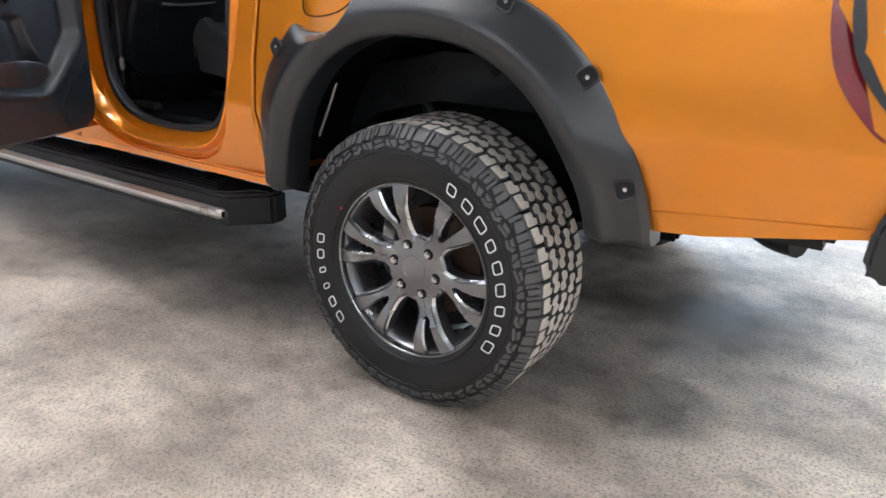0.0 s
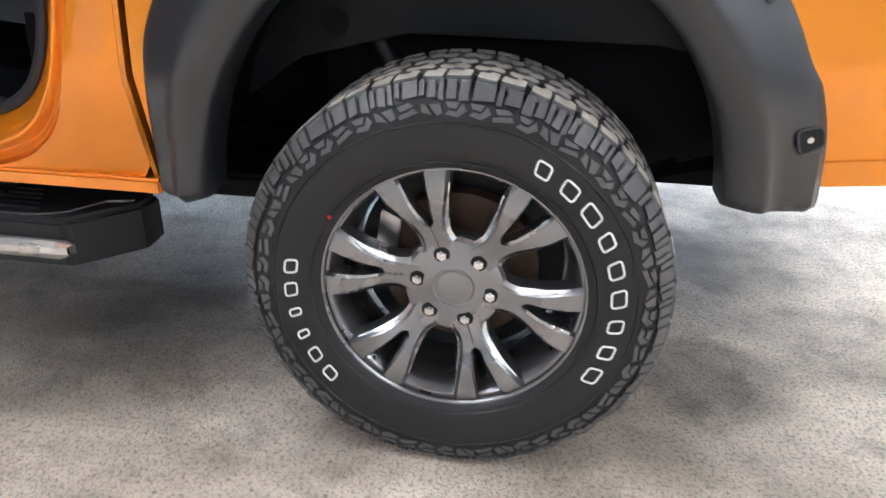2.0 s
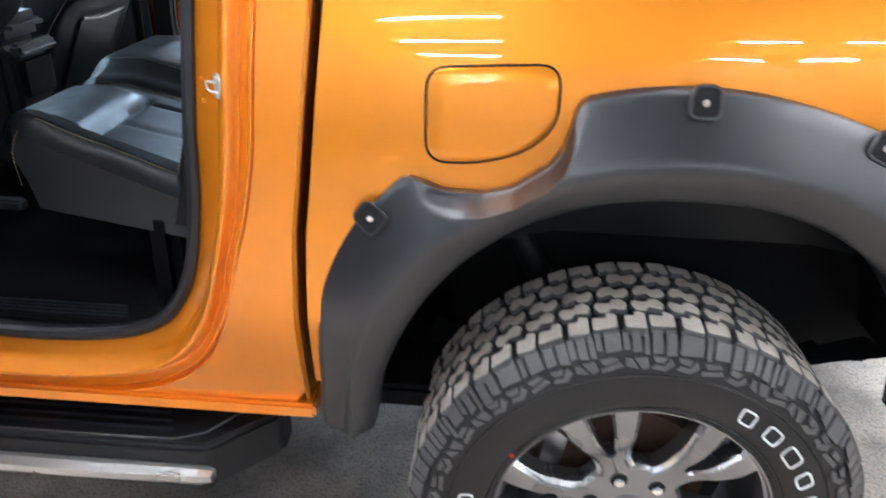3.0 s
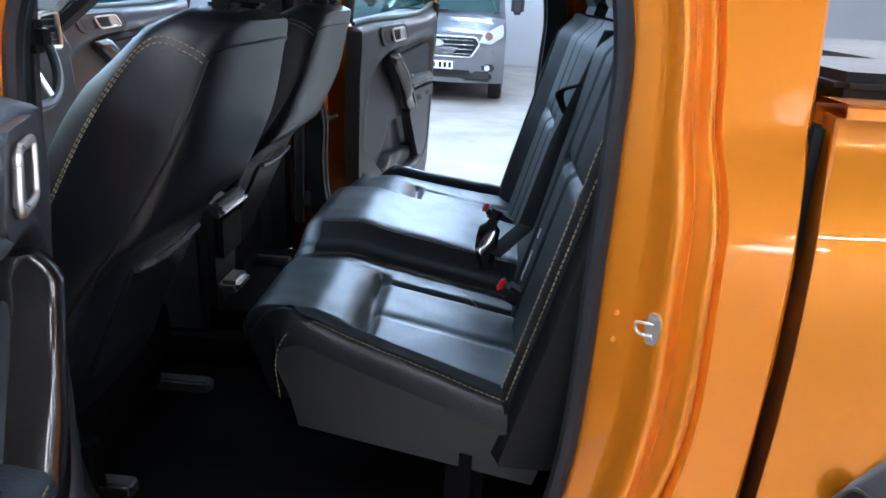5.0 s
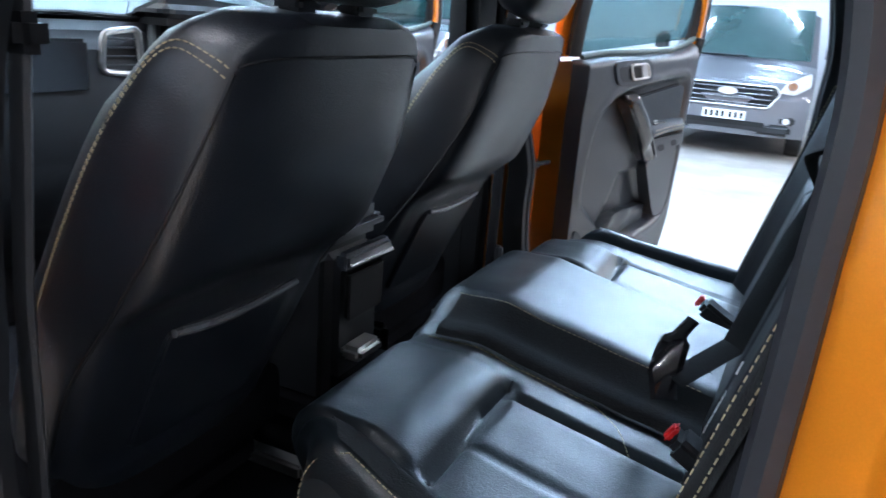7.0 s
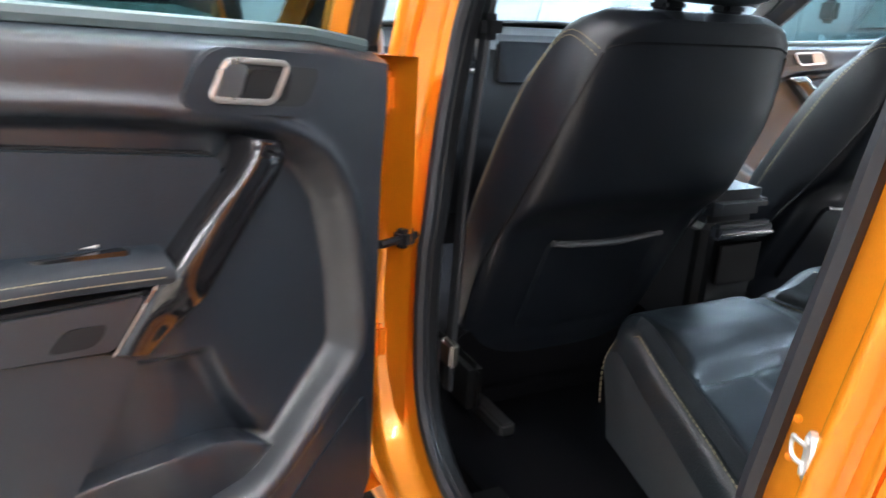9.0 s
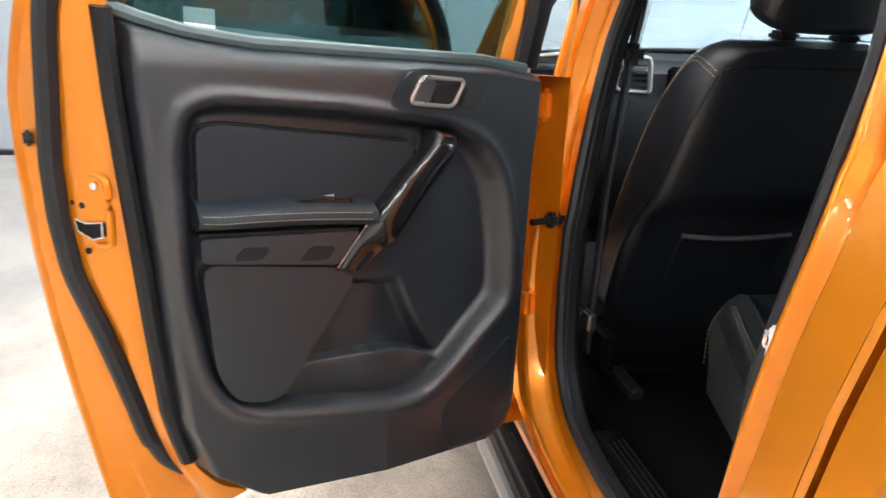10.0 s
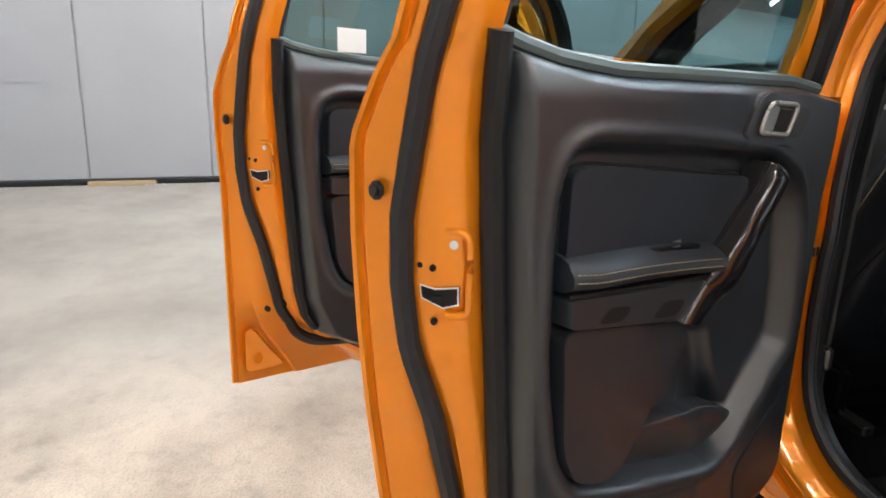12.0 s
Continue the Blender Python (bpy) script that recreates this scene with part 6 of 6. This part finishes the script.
rows = [[r[0] + Vector((0.10, 0.0, 0)), r[0] + Vector((0.03, -0.004, 0))] + r + [r[-1] + Vector((0.03, 0.004, 0)), r[-1] + Vector((0.10, 0, 0))] for r in rows]
rows.append([p + Vector((0.10, 0, -0.01)) for p in rows[-1]])
bb = part("bench_back", quads(rows), BACK_LEATHER, truck, "black leather rear backrest", solid=False, sharp=60)
for sg in (-1, 1):
    rows = [[back_point(0.52 * i / 20, sg * (0.640 + 0.048 * j / 4), 0.004) for j in range(5)] for i in range(21)]
    part("cloth_band", quads(rows), WEAVE, bb, "ribbed black cloth band", solid=False)
    for yy in (0.648, 0.680):
        part("stitching", stitches([back_point(0.02 + 0.46 * i / 20, sg * yy, 0.0055) for i in range(21)], 0.006, 0.003, 0.00075), STITCH, bb, "yellow stitching")
for y, dy in ((-0.42, 0.0), (0.05, 0.0), (0.46, 0.0)):
    hr = part("rear_headrest", rbox(back_point(0.66, y, 0.0), (0.10, 0.26, 0.17), 0.035, 3, rot=pose(0, 0, 0, 0, 15, 0)), LEATHER_SIDE, bb, "padded black rear headrest")
part("centre_belt", tube([back_point(0.55, -0.02, 0.010), back_point(0.30, -0.06, 0.012), back_point(0.12, -0.10, 0.014), Vector((-0.875, -0.16, 0.955))], 0.024, 6, flat=0.10), WEAVE, bb, "black belt webbing across the backrest")
part("belt_webbing", tube([back_point(0.55, -0.58, 0.020), back_point(0.30, -0.56, 0.018), back_point(0.06, -0.54, 0.012)], 0.024, 6, flat=0.10), WEAVE, bb, "black belt webbing across the backrest")
part("arm_strap", tube(curve([back_point(0.43, -0.06, 0.01), back_point(0.40, -0.03, 0.04), back_point(0.36, 0.0, 0.01)], 5), 0.010, 6, flat=0.4), WEAVE, bb)

for i, (x, y, red) in enumerate(((-0.843, -0.262, True), (-0.865, 0.00, False), (-0.885, 0.30, True))):
    bk = part("belt_buckle", rbox((x + 0.03, y, 0.900), (0.085, 0.05, 0.032), 0.008, rot=pose(0, 0, 0, 0, 30, 0)), TRIM_DARK, truck, "black belt buckle standing out of the bench")
    if red:
        part("release_button", rbox((x - 0.012, y, 0.928), (0.010, 0.020, 0.028), 0.004, rot=pose(0, 0, 0, 0, 30, 0)), RED, bk, "red release button")
tongue = tube(curve([(-0.868, -0.10, 1.03), (-0.885, -0.12, 1.00), (-0.890, -0.15, 0.955), (-0.882, -0.17, 0.925)], 5), [0.014] * 5 + [0.024] * 6 + [0.020] * 5, 8, flat=0.4)
part("belt_tongue", tongue, GLOSS, truck, "shiny black belt tongue")


def writing(text, size, m, material, parent, name):
    cu = bpy.data.curves.new("writing", "FONT")
    cu.body, cu.size, cu.extrude, cu.align_x, cu.align_y = text, size, 0.0004, "CENTER", "CENTER"
    tmp = new("writing", cu)
    bpy.context.view_layer.update()
    me = bpy.data.meshes.new_from_object(tmp)
    bpy.data.objects.remove(tmp)
    me.transform(m)
    me.materials.clear()
    me.materials.append(material)
    ob = new(name, me)
    ob.parent = parent
    return ob


lab = back_point(0.085, -0.252, 0.006)
tagm = Matrix.Translation(lab) @ Matrix(((0.262, -0.965, 0.0, 0), (0, 0, -1, 0), (0.965, 0.262, 0, 0), (0, 0, 0, 1))).to_3x3().to_4x4()
ax, az = Vector((-0.262, 0.0, -0.965)), Vector((-0.965, 0, 0.262))
ay = az.cross(ax)
tagm = Matrix((( ax.x, ay.x, az.x, lab.x), (ax.y, ay.y, az.y, lab.y), (ax.z, ay.z, az.z, lab.z), (0, 0, 0, 1)))
writing("ISOFIX", 0.022, tagm, WHITE, bb, "fabric_tag")
part("tag_bar", tube([back_point(0.145, -0.252, 0.006), back_point(0.165, -0.252, 0.006)], 0.0012, 4), WHITE, bb)

# centre console
con = part("centre_console", rbox((-1.785, -0.015, 0.84), (0.56, 0.19, 0.34), 0.03, 3), TRIM_DARK, truck, "black centre console with a padded lid")
lid = part("console_lid", rbox((-1.655, -0.015, 1.040), (0.32, 0.185, 0.058), 0.024, 4), LEATHER_SIDE, con, "padded leather console lid")
part("console_back", rbox((-1.494, -0.015, 0.985), (0.03, 0.165, 0.035), 0.008), TRIM, con)
part("console_strip", rbox((-1.477, -0.015, 0.980), (0.012, 0.155, 0.008), 0.003), CHROME, con, "bright trim strip")
part("console_well", rbox((-1.492, -0.015, 0.910), (0.012, 0.130, 0.10), 0.012), BLACK_AND_SHADE, con)
part("console_foot", rbox((-1.475, -0.045, 0.800), (0.05, 0.09, 0.030), 0.010), SATIN, con, "small bright socket plate")
part("gear_lever", tube([(-1.95, -0.05, 1.0), (-1.94, -0.05, 1.14)], [0.012, 0.026], 12), GLOSS, con)
for k, yy in enumerate((-0.58, -0.49)):
    part("floor_clip", rbox((-1.685, yy + 0.12, 0.620), (0.045, 0.022, 0.012), 0.004), WHITE, truck)

# dashboard and wheel
dash = [(-2.28, 0.90), (-2.24, 1.06), (-2.26, 1.24), (-2.28, 1.33), (-2.34, 1.385), (-2.54, 1.36), (-2.54, 0.80), (-2.36, 0.80)]
db = part("dashboard", prism(dash, lambda p, q, h: Vector((p, h, q)), -0.73, 0.73, 0.025, 3), TRIM_DARK, truck, "black dashboard with silver vents and stitched top")
part("dash_top", rbox((-2.43, 0, 1.386), (0.22, 1.40, 0.016), 0.006), mat("pale_dash_top", (0.09, 0.09, 0.095), 0.5, 0, 0.1, 8, 0.1, 200), db)
for yy in (-0.62, -0.33, 0.10, 0.62):
    part("vent_frame", tube([Vector((-2.265, yy + p, 1.30 + q)) for p, q in rounded([(-0.06, -0.045), (0.06, -0.055), (0.05, 0.055), (-0.05, 0.045)], 0.02, 4)], 0.008, 8, True, up=(1, 0, 0)), SATIN, db, "silver vent frame")
    for k in range(4):
        part("vent_slat", rbox((-2.27, yy, 1.27 + 0.02 * k), (0.012, 0.095, 0.004), 0.001), TRIM, db)
part("screen", rbox((-2.262, -0.11, 1.27), (0.02, 0.22, 0.12), 0.008), GLOSS, db)
part("instrument_hood", rbox((-2.30, 0.36, 1.40), (0.20, 0.36, 0.07), 0.03, 3), TRIM_DARK, db)

SWM = Matrix.Translation((-2.25, 0.387, 1.275)) @ pose(0, 0, 0, 0, 64, 0) @ pose(0, 0, 0, 0, 0, 180)
ring = [(0.188 * math.cos(2 * math.pi * k / 48), 0.188 * math.sin(2 * math.pi * k / 48), 0) for k in range(48)]
sw = part("steering_wheel", tube(ring, 0.0155, 10, True), LEATHER, truck, "leather steering wheel with silver spokes", SWM)
part("airbag_boss", rbox((0, 0, 0.0), (0.13, 0.17, 0.05), 0.03, 3), TRIM, sw, "", SWM)
part("emblem", disc((0, 0, 0.027), 0.03, 0.004, "z", 24, 0.001), SATIN, sw, "plain oval emblem", SWM)
for p, q in (((0.0, 0.08), (0.01, 0.175)), ((0.0, -0.08), (0.01, -0.175)), ((-0.05, 0.035), (-0.165, 0.06)), ((-0.05, -0.035), (-0.165, -0.06))):
    part("spoke", tube([(p[0], p[1], 0.01), (q[0], q[1], 0.004)], 0.017, 8, flat=0.45), SATIN, sw, "silver spoke", SWM)
for sy in (-0.095, 0.095):
    part("button_pod", rbox((0.012, sy, 0.02), (0.05, 0.035, 0.014), 0.005), GLOSS, sw, "", SWM)



# ---- vehicles standing in the workshop ----
def van(name, m, paint, label, category, high):
    """A vehicle seen from its nose, which looks to -y; x across."""
    top = thing(name, label, category)
    W = 0.98
    prof = [(0.0, 0.30), (-0.04, 0.50), (-0.02, 0.78), (0.10, 0.98), (0.32, 1.10), (0.85, 1.22), (1.75, high), (2.2, high + 0.03), (4.9, high), (4.9, 0.35)] if high > 1.6 else [(0, 0.4), (-0.03, 0.6), (0, 0.95), (0.15, 1.08), (1.25, 1.18), (1.95, 1.72), (2.9, 1.78), (3.4, 1.7), (4.9, 1.2), (4.9, 0.5)]
    rows = []
    for k in range(17):
        x = -1 + 2 * k / 16
        e = 1 - abs(x) ** 5
        rows.append([Vector((W * x * (1 - 0.12 * max(0, z - 1.1)), y + 0.22 * abs(x) ** 3, 0.25 + (z - 0.25) * (1 - 0.06 * abs(x) ** 4))) for y, z in prof])
    bm = quads(rows)
    for r in (rows[0], rows[-1]):
        bm.faces.new([bm.verts.new(p) for p in r])
    part("body", bm, paint, top, "", m, sharp=25)
    gy = -0.055
    gr = rounded([(-0.56, 0.93), (0.56, 0.93), (0.62, 0.84), (0.50, 0.66), (-0.50, 0.66), (-0.62, 0.84)], 0.04, 4)
    g = part("grille", prism(gr, lambda p, q, h: Vector((p, h + 0.22 * abs(p / W) ** 3, q)), gy, 0.1, 0.01), BLACK_AND_SHADE, top, "black barred grille", m)
    part("grille_frame", tube([Vector((p, gy - 0.01 + 0.22 * abs(p / W) ** 3, q)) for p, q in gr], 0.011, 8, True, up=(0, 1, 0)), SATIN, g, "chrome grille frame", m)
    for k in range(4):
        z = 0.70 + 0.062 * k
        part("grille_bar", tube([Vector((p, gy - 0.012 + 0.22 * abs(p / W) ** 3, z)) for p in (-0.52, -0.25, 0, 0.25, 0.52)], 0.010, 6), GREY_AND_SHEEN, g, "", m)
    em = prism([(0.12 * math.cos(2 * math.pi * k / 28), 0.84 + 0.048 * math.sin(2 * math.pi * k / 28)) for k in range(28)], lambda p, q, h: Vector((p, h, q)), gy - 0.035, gy, 0.004)
    part("emblem", em, LAMP_LENS, top, "plain pale oval emblem", m)
    pl = part("number_plate", rbox((0, gy - 0.035, 0.545), (0.52, 0.012, 0.112), 0.004), WHITE, top, "white plate with dark bars", m)
    for k in range(7):
        part("plate_bar", rbox((-0.205 + 0.068 * k + (0.012 if k > 3 else -0.012), gy - 0.043, 0.545), (0.040, 0.003, 0.075), 0.001), BLACK_AND_SHADE, pl, "", m)
    for s in (-1, 1):
        hl = rounded([(0.60 * s, 0.86), (0.66 * s, 0.98), (0.93 * s, 1.13), (0.95 * s, 0.96), (0.78 * s, 0.84)], 0.03, 3)
        h = part("headlight", prism(hl, lambda p, q, hh: Vector((p, hh + 0.30 * abs(p / W) ** 3, q)), -0.035, 0.2, 0.015), LAMP_LENS, top, "clear headlight", m)
        part("lamp_unit", disc((0.74 * s, 0.075, 0.95), 0.055, 0.03, "y", 20, 0.008), CHROME, h, "", m)
        part("fog_light", rbox((0.74 * s, 0.06, 0.52), (0.20, 0.06, 0.10), 0.02), TRIM_DARK, top, "", m)
        part("fog_lens", disc((0.74 * s, 0.02, 0.52), 0.04, 0.02, "y", 16), LAMP_LENS, top, "", m)
        part("wing_mirror", rbox((1.13 * s, 1.15, 1.38), (0.20, 0.12, 0.28), 0.05, 3), TRIM_DARK, top, "", m)
        for yy in (0.90, 4.0):
            wh = lathe([(0.20, -0.11), (0.30, -0.115), (0.335, -0.09), (0.34, 0), (0.335, 0.09), (0.20, 0.10)], 32)
            part("wheel", wh, RUBBER, top, "", m @ pose(0.86 * s, yy, 0.34, 0, 0, 90))
    part("bumper", rbox((0, 0.04, 0.40), (1.62, 0.14, 0.14), 0.04, 3), TRIM_DARK, top, "", m)
    part("air_intake", rbox((0, -0.045, 0.45), (1.0, 0.04, 0.06), 0.01), BLACK_AND_SHADE, top, "", m)
    y0, z0, y1, z1 = (0.88, 1.24, 1.72, high - 0.03) if high > 1.6 else (1.27, 1.20, 1.93, 1.70)
    glass_ = quads([[Vector((W * x * (1 - 0.12 * max(0, z - 1.1)) * 0.90, y + 0.22 * abs(x) ** 3 - 0.02, z + 0.012)) for x in (-1, -0.75, -0.4, 0, 0.4, 0.75, 1)] for y, z in ((y0, z0), ((y0 + y1) / 2, (z0 + z1) / 2), (y1, z1))])
    part("windscreen", glass_, mat("dark_green_screen", (0.03, 0.055, 0.055), 0.08, 0, 0.2, 3, 0.05, 50, coat=1.0), top, "dark reflecting windscreen", m, solid=False)
    part("wiper", tube([m @ Vector((-0.7, y0 - 0.05, z0 + 0.02)), m @ Vector((0.1, y0 - 0.06, z0 + 0.03))], 0.012, 6), TRIM_DARK, top)
    return top


van("grey_van", pose(-1.76, 9.1, 0), GREY_PAINT, "dark grey panel van with a chrome grille, parked", "van", 1.95)
van("grey_pickup", pose(-6.05, 7.6, 0, 0, 0, 22) @ Matrix.Scale(1.2, 4), GREY_PAINT, "dark grey pickup parked nose out in the workshop", "pickup truck", 1.5)
van("pale_van", pose(-7.6, 2.6, 0, 0, 0, 62), SILVER_PAINT, "pale silver van parked ahead of the orange pickup", "van", 1.95)
part_blue = thing("display_board", "narrow blue display board standing by the vehicles", "display board", at=(-4.45, 8.5, 0))
part("board", rbox((0, 0, 1.45), (0.20, 0.06, 0.9), 0.02), BLUE, part_blue)
part("stand", rbox((0, 0, 0.5), (0.08, 0.08, 1.0), 0.02), DARK_METAL, part_blue)
part("foot", rbox((0, 0, 0.02), (0.4, 0.4, 0.04), 0.01), DARK_METAL, part_blue)

# ---- wall pieces ----
bw, bh = 0.60, 0.30
blocks = {}
for row in range(int(ROOF / bh) + 1):
    z0, z1 = row * bh, min((row + 1) * bh, ROOF)
    if z1 - z0 < 0.05:
        continue
    for col in range(-1, 24):
        x0 = X0 + col * bw + (bw / 2 if row % 2 else 0)
        a, b = max(x0, X0), min(x0 + bw, XS)
        if b - a < 0.05 or len(blocks) > 280:
            continue
        key = (round(b - a, 3), round(z1 - z0, 3))
        if key not in blocks:
            bm = rbox((0, 0, 0), (b - a - 0.012, 0.03, z1 - z0 - 0.012), 0.004, 1)
            ob = part("block", bm, WALL_WHITE, wall_south)
            blocks[key] = ob.data
        else:
            ob = new("block", blocks[key])
            ob.parent = wall_south
        ob.location = ((a + b) / 2, Y0 - 0.018, (z0 + z1) / 2)
sheet = None
for k in range(18):
    y = Y0 + 0.02 + 1.15 * k
    if y > Y1:
        break
    for z0, h in ((0.05, 1.98), (2.04, 2.24)):
        bm = rbox((X0 - 0.014, y + 0.57, z0 + h / 2), (0.03, 1.14, h), 0.006, 1)
        part("steel_sheet", bm, WALL_GREY, wall_west)
part("strap_hinge", rbox((X0 + 0.006, Y0 + 0.45, 1.0), (0.012, 0.8, 0.05), 0.004), WALL_GREY, wall_west)
# swept dirt, a plank and crumbs along the foot of the steel sheets
plank = thing("wooden_plank", "short pale wooden plank lying at the foot of the steel wall", "plank", at=(X0 + 0.09, -3.05, 0))
part("board", rbox((0, 0, 0.022), (0.05, 0.62, 0.04), 0.004), mat("raw_pine", (0.34, 0.24, 0.14), 0.7, 0, 0.25, 6, 0.2, 90, 0.2, 60), plank)
rnd = random.Random(7)
verts, faces = [], []
for k in range(260):
    y = Y0 + 0.1 + rnd.random() ** 1.2 * 4.5
    x = X0 + 0.07 + abs(rnd.gauss(0, 0.07))
    r = 0.004 + 0.012 * rnd.random() ** 3
    b0 = len(verts)
    for dx, dy, dz in ((-1, -0.8, 0), (1, -0.6, 0), (0.7, 1, 0), (-0.9, 0.7, 0), (0.1, 0.1, 1.1)):
        verts.append((x + r * dx * (0.7 + 0.6 * rnd.random()), y + r * dy * (0.7 + 0.6 * rnd.random()), r * dz))
    faces += [(b0, b0 + 1, b0 + 4), (b0 + 1, b0 + 2, b0 + 4), (b0 + 2, b0 + 3, b0 + 4), (b0 + 3, b0, b0 + 4), (b0 + 3, b0 + 2, b0 + 1, b0)]
me = bpy.data.meshes.new("rubble")
me.from_pydata(verts, [], faces)
me.materials.append(mat("rubble_mortar", (0.36, 0.34, 0.31), 0.9, 0, 0.4, 14, 0.3, 90))
tagged(new("rubble", me), "pale crumbs of mortar and dirt swept against the wall", "rubble", kind="stuff")
